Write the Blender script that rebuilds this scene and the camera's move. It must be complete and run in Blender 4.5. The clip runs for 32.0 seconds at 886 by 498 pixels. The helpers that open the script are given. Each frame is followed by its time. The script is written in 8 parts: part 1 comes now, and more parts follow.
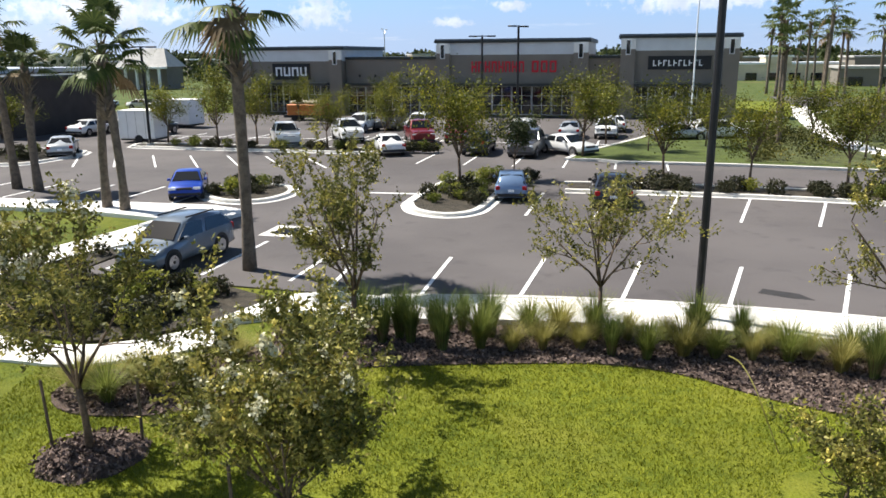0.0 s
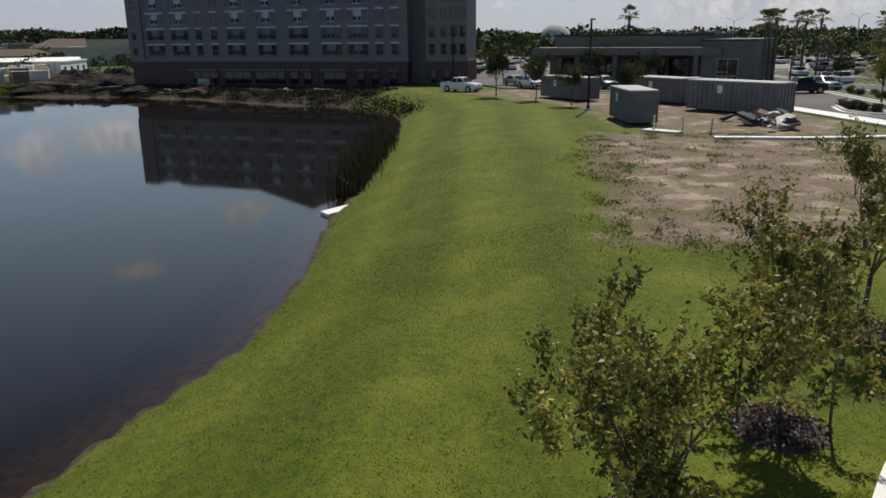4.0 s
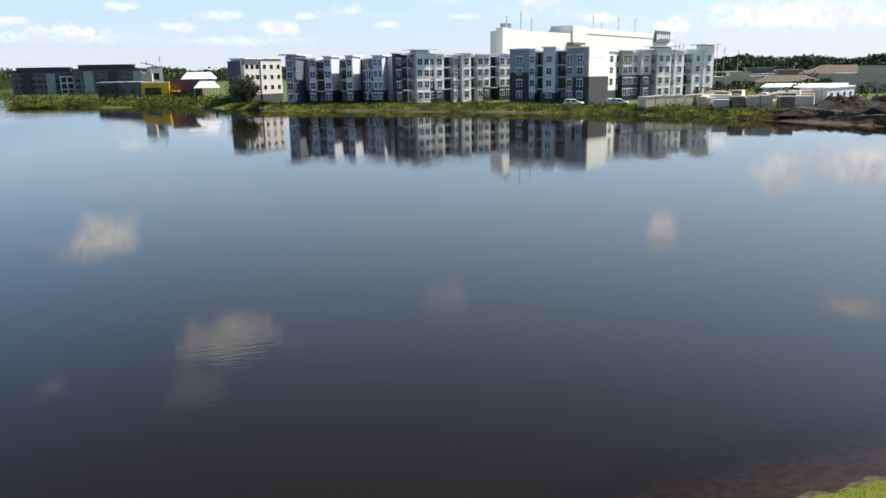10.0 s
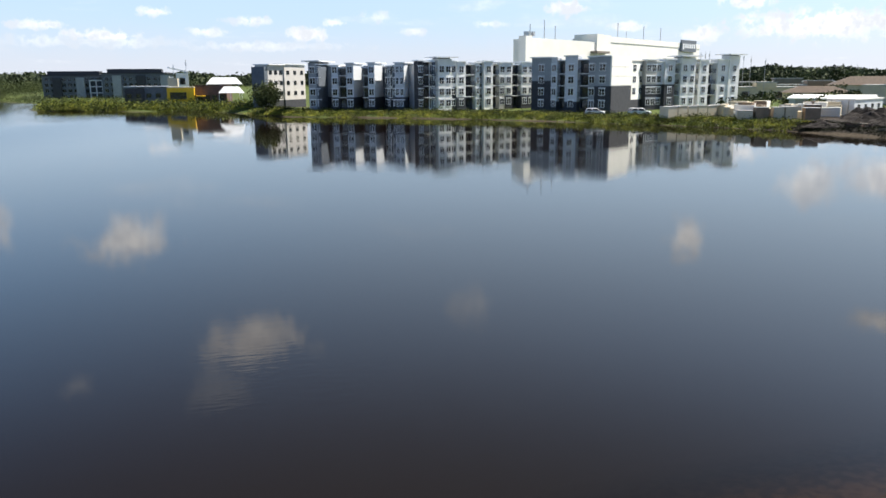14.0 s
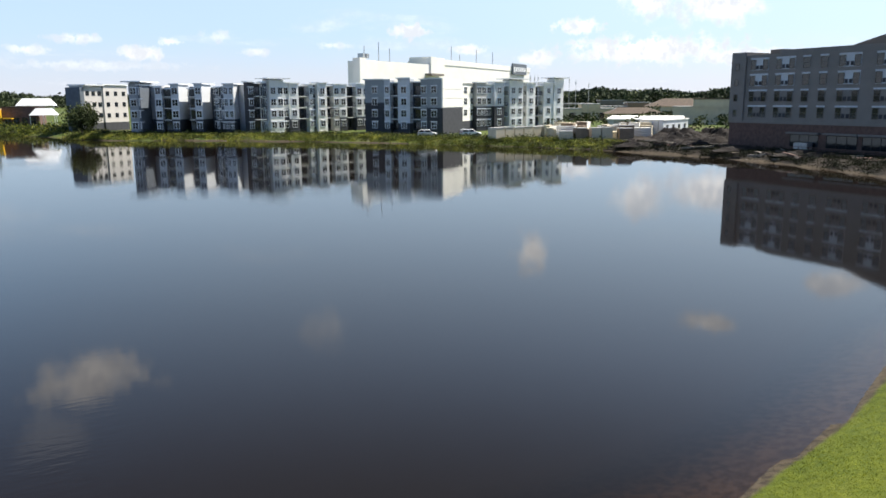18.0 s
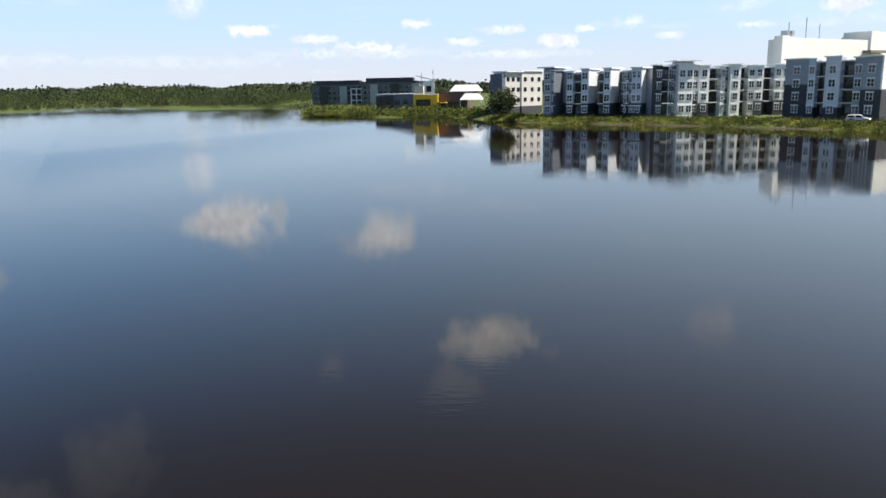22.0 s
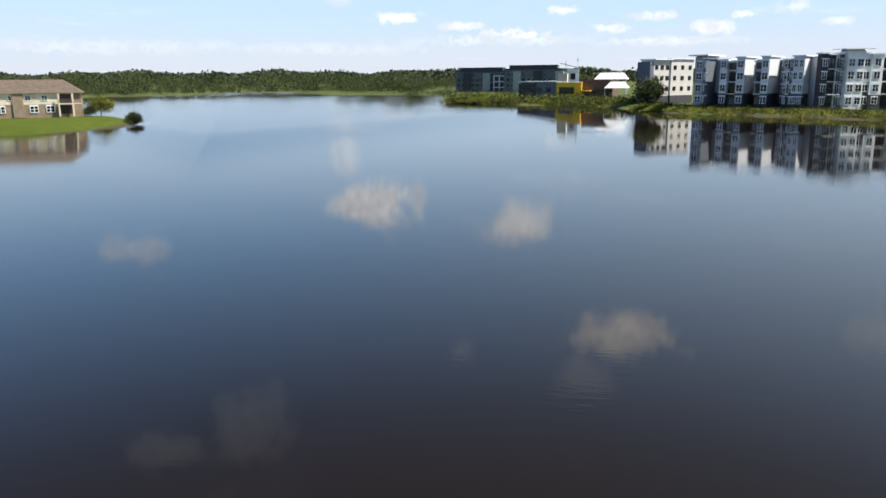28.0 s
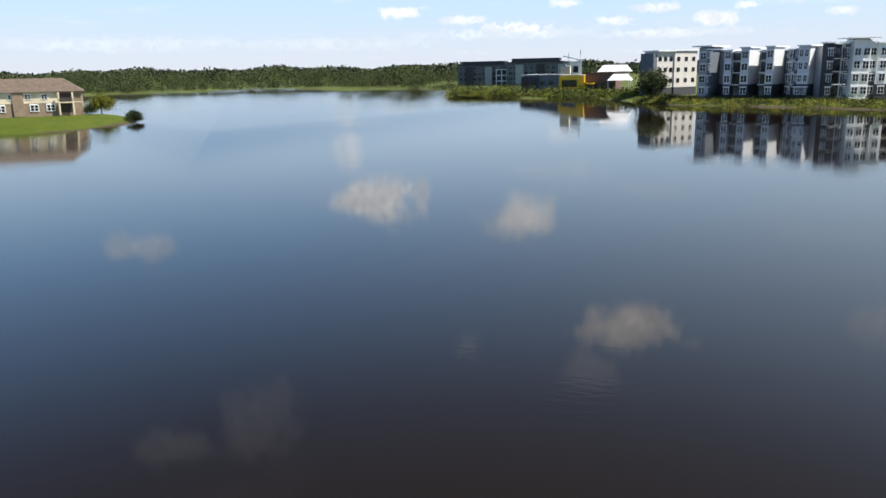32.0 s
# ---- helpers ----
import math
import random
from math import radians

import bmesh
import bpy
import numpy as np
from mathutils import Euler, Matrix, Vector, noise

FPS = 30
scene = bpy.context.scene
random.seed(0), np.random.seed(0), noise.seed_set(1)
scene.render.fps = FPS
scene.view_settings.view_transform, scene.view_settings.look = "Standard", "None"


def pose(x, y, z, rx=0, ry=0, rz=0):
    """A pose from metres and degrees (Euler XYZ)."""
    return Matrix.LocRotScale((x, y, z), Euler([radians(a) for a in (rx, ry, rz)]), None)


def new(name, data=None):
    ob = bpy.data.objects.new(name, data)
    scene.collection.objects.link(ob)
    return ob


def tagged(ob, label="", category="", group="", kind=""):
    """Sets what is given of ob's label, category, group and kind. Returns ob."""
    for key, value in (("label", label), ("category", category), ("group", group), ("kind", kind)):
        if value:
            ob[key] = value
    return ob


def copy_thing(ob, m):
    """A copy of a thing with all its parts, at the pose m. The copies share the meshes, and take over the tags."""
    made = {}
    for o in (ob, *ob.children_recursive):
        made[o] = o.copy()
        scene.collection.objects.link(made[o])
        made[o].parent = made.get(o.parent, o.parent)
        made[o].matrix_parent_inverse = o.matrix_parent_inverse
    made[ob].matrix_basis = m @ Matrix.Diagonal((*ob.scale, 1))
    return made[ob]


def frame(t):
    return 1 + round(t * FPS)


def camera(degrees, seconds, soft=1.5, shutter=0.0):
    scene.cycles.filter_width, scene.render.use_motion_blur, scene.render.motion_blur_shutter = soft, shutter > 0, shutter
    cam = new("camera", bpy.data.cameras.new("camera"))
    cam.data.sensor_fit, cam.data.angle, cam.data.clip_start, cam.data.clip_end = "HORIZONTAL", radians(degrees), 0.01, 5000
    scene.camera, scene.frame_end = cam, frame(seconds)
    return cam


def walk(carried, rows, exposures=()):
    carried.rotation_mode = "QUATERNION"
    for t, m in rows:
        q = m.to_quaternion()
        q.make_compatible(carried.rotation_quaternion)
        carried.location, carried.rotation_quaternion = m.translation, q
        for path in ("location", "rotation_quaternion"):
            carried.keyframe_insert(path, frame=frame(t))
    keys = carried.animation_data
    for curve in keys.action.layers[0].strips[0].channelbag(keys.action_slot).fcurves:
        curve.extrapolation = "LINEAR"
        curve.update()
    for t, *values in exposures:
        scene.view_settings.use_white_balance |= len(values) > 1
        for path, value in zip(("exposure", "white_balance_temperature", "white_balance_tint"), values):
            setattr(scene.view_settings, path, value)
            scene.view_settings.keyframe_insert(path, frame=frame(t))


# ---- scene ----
cam = camera(60.49, 32.0, soft=1.6)
ROWS = [
    (0, pose(0.000, -0.000, 6.615, 75.667, 0.399, 0.000)),
    (0.5, pose(0.099, -0.092, 6.608, 75.440, 0.125, 9.394)),
    (1, pose(0.170, -0.114, 6.568, 74.769, 0.037, 18.783)),
    (1.5, pose(0.213, -0.114, 6.538, 74.463, 0.020, 28.383)),
    (2, pose(0.193, -0.067, 6.506, 74.484, 0.295, 38.366)),
    (2.5, pose(0.164, -0.084, 6.509, 74.430, 0.311, 48.439)),
    (3, pose(0.150, -0.085, 6.503, 74.519, 0.275, 58.881)),
    (3.5, pose(0.041, -0.003, 6.505, 74.331, 0.216, 70.237)),
    (4, pose(-0.054, 0.029, 6.508, 74.321, 0.635, 82.453)),
    (4.5, pose(-0.153, -0.024, 6.539, 74.675, 0.916, 93.987)),
    (6.5, pose(-0.265, -0.936, 6.437, 75.848, 0.258, 131.405)),
    (7, pose(-0.259, -1.052, 6.440, 75.386, -0.292, 131.767)),
    (7.5, pose(-0.241, -1.094, 6.460, 75.275, -0.688, 132.627)),
    (8, pose(-0.227, -1.099, 6.488, 75.766, -1.656, 132.837)),
    (8.5, pose(-0.235, -1.091, 6.520, 76.022, -1.578, 133.403)),
    (9, pose(-0.273, -1.085, 6.552, 76.068, -0.401, 134.152)),
    (9.5, pose(-0.334, -1.098, 6.561, 76.639, 0.513, 134.129)),
    (10, pose(-0.409, -1.123, 6.572, 76.896, 0.864, 134.587)),
    (10.5, pose(-0.493, -1.143, 6.591, 77.767, 1.256, 135.118)),
    (11, pose(-0.584, -1.149, 6.613, 77.989, 1.181, 135.462)),
    (11.5, pose(-0.686, -1.141, 6.641, 78.186, 1.163, 135.559)),
    (12, pose(-0.801, -1.111, 6.673, 77.877, 0.783, 135.848)),
    (12.5, pose(-0.931, -1.058, 6.708, 77.606, 0.453, 135.910)),
    (13, pose(-1.084, -0.985, 6.734, 77.753, 0.349, 135.722)),
    (13.5, pose(-1.282, -0.884, 6.700, 77.858, 0.159, 135.742)),
    (14, pose(-1.553, -0.745, 6.669, 77.424, 0.332, 136.500)),
    (14.5, pose(-1.930, -0.573, 6.659, 77.843, 0.206, 136.959)),
    (16.5, pose(-4.029, 0.298, 6.717, 76.522, 0.252, 137.505)),
    (17, pose(-4.357, 0.451, 6.738, 77.705, -0.312, 130.287)),
    (17.5, pose(-4.550, 0.562, 6.762, 78.660, 0.077, 126.311)),
    (18, pose(-4.677, 0.613, 6.793, 78.899, 0.249, 125.198)),
    (18.5, pose(-4.778, 0.634, 6.838, 79.297, 0.276, 124.672)),
    (19, pose(-4.859, 0.672, 6.865, 78.764, 0.698, 126.035)),
    (19.5, pose(-4.926, 0.715, 6.814, 77.645, 0.539, 128.721)),
    (20, pose(-4.995, 0.713, 6.760, 77.544, 1.053, 132.378)),
    (20.5, pose(-5.049, 0.641, 6.724, 77.323, 1.209, 136.074)),
    (21, pose(-5.067, 0.541, 6.700, 77.029, 1.779, 140.825)),
    (21.5, pose(-5.035, 0.456, 6.682, 77.267, 1.484, 147.063)),
    (22, pose(-4.950, 0.433, 6.664, 78.063, 0.936, 154.674)),
    (22.5, pose(-4.846, 0.460, 6.654, 78.332, 0.044, 160.519)),
    (23, pose(-4.784, 0.450, 6.646, 77.725, -0.344, 164.393)),
    (23.5, pose(-4.751, 0.426, 6.643, 77.668, -0.327, 164.762)),
    (24, pose(-4.732, 0.416, 6.630, 77.435, 0.407, 164.978)),
    (24.5, pose(-4.735, 0.404, 6.617, 77.464, 0.780, 165.023)),
    (25, pose(-4.761, 0.387, 6.608, 77.682, 0.870, 164.897)),
    (25.5, pose(-4.785, 0.367, 6.612, 77.892, 0.964, 165.059)),
    (27.5, pose(-4.882, 0.352, 6.665, 78.121, 0.551, 165.200)),
    (28, pose(-4.902, 0.335, 6.681, 77.266, 0.430, 165.167)),
    (28.5, pose(-4.932, 0.300, 6.688, 76.606, 0.208, 165.123)),
    (29, pose(-4.976, 0.230, 6.682, 76.569, 0.295, 164.996)),
    (29.5, pose(-5.027, 0.139, 6.667, 76.028, 0.415, 164.967)),
    (30, pose(-5.082, 0.021, 6.658, 76.109, 0.706, 165.017)),
    (30.5, pose(-5.143, -0.129, 6.642, 76.432, 0.790, 164.905)),
    (31, pose(-5.215, -0.284, 6.634, 76.531, 1.087, 164.880)),
    (31.5, pose(-5.278, -0.434, 6.620, 76.975, 1.126, 164.813)),
    (32, pose(-5.325, -0.568, 6.615, 76.866, 1.059, 165.348)),
]
EXPOSURES = [(0, 0.86), (1.0, 0.5), (2.0, 0.05), (3.0, -0.25), (4.5, 0.0), (6.5, 0.8), (32, 0.8)]
walk(cam, ROWS, EXPOSURES)

# ---- world and sun ----
SUN_DIR = Vector((-0.884, 0.467, 1.42)).normalized()
sun_el = math.asin(SUN_DIR.z)
sun_az = math.atan2(SUN_DIR.x, SUN_DIR.y)
sun_data = bpy.data.lights.new("sun", "SUN")
sun_data.energy, sun_data.angle, sun_data.color = 5.0, radians(0.6), (1.0, 0.95, 0.87)
sun = new("sun", sun_data)
sun.rotation_euler = SUN_DIR.to_track_quat("Z", "Y").to_euler()

world = bpy.data.worlds.new("sky")
scene.world = world
world.use_nodes = True


class Nodes:
    """A short way to write node trees."""

    def __init__(self, tree):
        self.tree = tree

    def add(self, kind, ins=None, **props):
        n = self.tree.nodes.new(kind)
        for k, v in props.items():
            setattr(n, k, v)
        for k, v in (ins or {}).items():
            if isinstance(v, bpy.types.NodeSocket):
                self.tree.links.new(v, n.inputs[k])
            else:
                n.inputs[k].default_value = v
        return n

    def math(self, op, a, b=0.0, c=0.0, clamp=False):
        return self.add("ShaderNodeMath", {0: a, 1: b, 2: c}, operation=op, use_clamp=clamp).outputs[0]

    def vmath(self, op, a, b=(0, 0, 0)):
        n = self.add("ShaderNodeVectorMath", {0: a, 1: b}, operation=op)
        return n.outputs["Value"] if op in ("DOT_PRODUCT", "LENGTH") else n.outputs[0]

    def noise(self, vec, scale, detail=3.0, rough=0.55, out=0, dist=0.0):
        return self.add("ShaderNodeTexNoise", {"Vector": vec, "Scale": scale, "Detail": detail, "Roughness": rough, "Distortion": dist}).outputs[out]

    def ramp(self, fac, a, b, lo=(0, 0, 0, 1), hi=(1, 1, 1, 1)):
        n = self.add("ShaderNodeValToRGB", {0: fac})
        n.color_ramp.elements[0].position, n.color_ramp.elements[1].position = a, b
        n.color_ramp.elements[0].color, n.color_ramp.elements[1].color = lo, hi
        return n.outputs[0]

    def step(self, v, a, b):
        return self.add("ShaderNodeMapRange", {0: v, 1: a, 2: b, 3: 0.0, 4: 1.0}, interpolation_type="SMOOTHSTEP").outputs[0]

    def mix(self, fac, a, b, mode="MIX"):
        n = self.add("ShaderNodeMix", data_type="RGBA", blend_type=mode)
        for k, v in ((0, fac), (6, a), (7, b)):
            if isinstance(v, bpy.types.NodeSocket):
                self.tree.links.new(v, n.inputs[k])
            else:
                n.inputs[k].default_value = v if k == 0 else (*v[:3], 1)
        return n.outputs[2]


# clouds: azimuth, elevation, half width, half height (degrees), density
CLOUDS = (
    (-111.0, 10.8, 3.6, 1.9, 0.55), (-118.7, 18.7, 4.4, 2.0, 0.75), (-151.7, 11.3, 1.9, 1.7, 0.6), (-159.0, 7.0, 2.0, 2.0, 0.5),
    (-135.8, 16.9, 2.2, 1.5, 0.3), (-116.0, 22.0, 2.4, 1.6, 0.25), (-164.8, 15.9, 2.4, 0.9, 0.6), (-99.7, 9.4, 4.6, 2.1, 0.55),
    (-97.8, 6.1, 1.5, 1.2, 0.4), (-106.2, 20.2, 1.4, 1.0, 0.35), (-89.1, 24.8, 3.8, 3.2, 0.2), (-83.2, 25.7, 3.2, 1.6, 0.2),
    (-82.2, 11.6, 3.0, 1.2, 0.4), (-164.4, 6.4, 3.2, 1.8, 0.7), (-172.6, 12.3, 1.9, 1.0, 0.5), (164.0, 11.0, 3.0, 1.4, 0.5),
    (-142.5, 4.9, 1.9, 0.6, 0.9), (-123.6, 3.2, 1.7, 0.65, 0.95), (-120.3, 4.1, 1.3, 0.4, 0.7), (-110.0, 3.0, 2.9, 0.45, 0.8),
    (-117.0, 3.3, 1.5, 0.4, 0.6), (-151.8, 2.9, 1.8, 0.7, 0.9), (-159.8, 3.4, 7.5, 1.1, 0.95), (-154.5, 5.1, 2.2, 0.6, 0.8),
    (-128.8, 4.4, 1.2, 0.5, 0.5), (-101.7, 4.2, 1.9, 0.5, 0.9), (-119.3, 4.1, 1.3, 0.4, 0.6), (85.3, 3.4, 1.4, 0.4, 0.6),
    (89.3, 2.3, 1.6, 0.4, 0.5), (99.0, 3.1, 2.4, 1.3, 0.5), (113.6, 3.0, 6.5, 1.2, 0.7), (150.0, 1.9, 12.0, 1.6, 0.8),
    (130.0, 1.9, 11.0, 1.3, 0.8), (168.5, 2.1, 1.6, 0.4, 0.6), (-166.0, 2.9, 4.5, 0.7, 0.8),
    (-82.0, 2.2, 12.0, 0.6, 0.22), (-97.0, 2.1, 9.0, 0.55, 0.22), (-109.0, 2.6, 8.0, 0.5, 0.36), (-121.0, 2.4, 7.0, 0.4, 0.4), (-125.6, 4.0, 1.0, 0.35, 0.7), (-131.5, 3.4, 1.2, 0.35, 0.6),
    (-113.5, 4.6, 1.3, 0.4, 0.7), (-106.0, 3.6, 1.7, 0.4, 0.7), (-146.5, 3.6, 1.6, 0.45, 0.7), (-137.0, 3.9, 1.5, 0.3, 0.5), (88.0, 4.6, 6.0, 0.7, 0.5), (72.0, 3.6, 6.0, 0.9, 0.6), (104.0, 4.6, 5.0, 0.8, 0.6),
)


def build_sky():
    n = Nodes(world.node_tree)
    world.node_tree.nodes.clear()
    ray = n.vmath("NORMALIZE", n.add("ShaderNodeTexCoord").outputs["Generated"])
    sky = n.add("ShaderNodeTexSky", sky_type="NISHITA", sun_disc=False, sun_elevation=sun_el, sun_rotation=sun_az,
                altitude=0.0, air_density=1.0, dust_density=0.6, ozone_density=1.5)
    xyz = n.add("ShaderNodeSeparateXYZ", {0: ray})
    up = n.math("MAXIMUM", xyz.outputs[2], 0.0)
    high = n.math("ADD", up, 0.06)
    flat = n.add("ShaderNodeCombineXYZ", {0: n.math("DIVIDE", xyz.outputs[0], high), 1: n.math("DIVIDE", xyz.outputs[1], high), 2: 0.0})
    wisps = n.noise(flat.outputs[0], 0.55, 6.0, 0.62, dist=0.4)
    total = n.math("MULTIPLY", n.step(wisps, 0.56, 0.80), 0.45)
    fine = n.math("SUBTRACT", n.noise(ray, 26.0, 5.0, 0.62), 0.5)
    puffs = n.math("SUBTRACT", n.noise(ray, 75.0, 5.0, 0.6), 0.5)
    for az, el, hw, hh, dens in CLOUDS:
        a, e = radians(az), radians(el)
        mid = Vector((math.cos(e) * math.cos(a), math.cos(e) * math.sin(a), math.sin(e)))
        side = Vector((-math.sin(a), math.cos(a), 0))
        over = mid.cross(side) * -1
        off = n.vmath("SUBTRACT", ray, tuple(mid))
        p = n.vmath("DOT_PRODUCT", off, tuple(side / math.sin(radians(hw))))
        q = n.vmath("DOT_PRODUCT", off, tuple(over / math.sin(radians(hh))))
        d = n.math("ADD", n.math("MULTIPLY", p, p), n.math("MULTIPLY", q, q))
        d = n.math("ADD", n.math("SQRT", d), n.math("MULTIPLY", fine if el > 5.5 else puffs, 2.4 if el > 5.5 else 2.8))
        m = n.math("MULTIPLY", n.step(d, 1.05, 0.35), min(dens * (1.7 if el > 5.5 and dens > 0.45 else 1.0), 0.95))
        total = n.math("MAXIMUM", total, m)
    z = n.math("ADD", xyz.outputs[2], n.math("MULTIPLY", fine, 0.02))
    dimmed = n.mix(n.step(z, 0.30, 0.58), sky.outputs[0], n.mix(1.0, sky.outputs[0], (0.46, 0.44, 0.39), "MULTIPLY"))
    base = n.mix(n.math("MULTIPLY", n.step(z, 0.46, 0.08), 0.85), dimmed, (4.0, 5.3, 6.85))
    base = n.mix(n.math("MULTIPLY", n.step(z, 0.085, 0.0), 0.85), base, (5.15, 5.3, 5.85))
    north = n.step(n.vmath("DOT_PRODUCT", ray, (0.45, 0.89, 0.0)), 0.1, 0.85)
    base = n.mix(north, base, n.mix(1.0, base, (0.62, 0.76, 0.95), "MULTIPLY"))
    glow = n.step(n.vmath("DOT_PRODUCT", ray, tuple(SUN_DIR)), 0.15, 0.95)
    base = n.mix(n.math("MULTIPLY", glow, 0.5), base, n.mix(1.0, base, (1.75, 1.6, 1.45), "MULTIPLY"))
    away = n.step(n.vmath("DOT_PRODUCT", ray, (0.88, -0.47, 0.0)), -0.35, 0.65)
    base = n.mix(n.math("MULTIPLY", away, n.step(z, 0.07, 0.24)), base, n.mix(1.0, base, (0.64, 0.88, 1.10), "MULTIPLY"))
    cloud = n.mix(n.step(n.math("ADD", fine, puffs), -0.2, 0.25), (5.6, 5.8, 6.2), (8.8, 8.6, 8.4))
    colour = n.mix(total, base, cloud)
    back = n.add("ShaderNodeBackground", {0: colour, 1: 0.09})
    n.tree.links.new(back.outputs[0], n.add("ShaderNodeOutputWorld").inputs[0])


build_sky()

# ---- materials ----
def material(name, rough=0.8, metal=0.0, spec=0.5):
    m = bpy.data.materials.new(name)
    m.use_nodes = True
    n = Nodes(m.node_tree)
    b = m.node_tree.nodes["Principled BSDF"]
    b.inputs["Roughness"].default_value, b.inputs["Metallic"].default_value = rough, metal
    b.inputs["Specular IOR Level"].default_value = spec
    return m, n, b


def place(n):
    return n.add("ShaderNodeNewGeometry").outputs["Position"]


def bump(n, b, height, strength=0.3, dist=0.02):
    n.tree.links.new(n.add("ShaderNodeBump", {"Strength": strength, "Distance": dist, "Height": height}).outputs[0], b.inputs["Normal"])


def varied(name, col, rough=0.8, metal=0.0, spec=0.4, scale=4.0, amount=0.25, fine=40.0, bumpy=0.2, dist=0.01, each=0.0):
    """A plain surface with stains and grain, and a shift from object to object."""
    m, n, b = material(name, rough, metal, spec)
    p = place(n)
    big, small = n.noise(p, scale, 4.0), n.noise(p, fine, 3.0)
    f = n.math("ADD", n.math("MULTIPLY", big, 0.65), n.math("MULTIPLY", small, 0.35))
    dark = tuple(c * (1 - amount) for c in col)
    light = tuple(min(c * (1 + amount), 1.0) for c in col)
    out = n.mix(n.step(f, 0.3, 0.7), dark, light)
    if each:
        r = n.add("ShaderNodeObjectInfo").outputs["Random"]
        out = n.mix(n.math("MULTIPLY", r, each), out, tuple(c * 0.45 for c in col))
    n.tree.links.new(out, b.inputs["Base Color"])
    n.tree.links.new(n.math("ADD", n.math("MULTIPLY", big, 0.2), rough - 0.1), b.inputs["Roughness"])
    if bumpy:
        bump(n, b, small, bumpy, dist)
    return m


def leafy(name, a, b_, rough=0.55, trans=0.35, band="", clump=0.0):
    """Leaves that differ one from another and, where clump is set, from bough to bough."""
    m, n, b = material(name, rough, 0.0, 0.2)
    g = n.add("ShaderNodeNewGeometry")
    r = n.add("ShaderNodeObjectInfo").outputs["Random"]
    col = n.mix(g.outputs["Random Per Island"], a, b_)
    col = n.mix(n.math("MULTIPLY", r, 0.3), col, tuple(c * 0.6 for c in a))
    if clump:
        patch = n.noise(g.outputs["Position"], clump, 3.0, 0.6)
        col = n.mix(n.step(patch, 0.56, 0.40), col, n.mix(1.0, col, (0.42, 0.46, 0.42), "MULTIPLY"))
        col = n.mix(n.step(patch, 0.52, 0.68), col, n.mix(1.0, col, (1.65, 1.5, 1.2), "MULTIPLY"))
    # band tints the blades: mowing stripes plus the sunny lift painted on the near lawn
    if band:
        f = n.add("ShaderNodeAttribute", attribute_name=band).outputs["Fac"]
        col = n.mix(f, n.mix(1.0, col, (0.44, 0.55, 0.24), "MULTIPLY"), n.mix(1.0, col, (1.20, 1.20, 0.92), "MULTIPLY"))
    n.tree.links.new(col, b.inputs["Base Color"])
    t = n.add("ShaderNodeBsdfTranslucent", {0: col})
    mixed = n.add("ShaderNodeMixShader", {0: trans, 1: b.outputs[0], 2: t.outputs[0]})
    n.tree.links.new(mixed.outputs[0], m.node_tree.nodes["Material Output"].inputs[0])
    return m


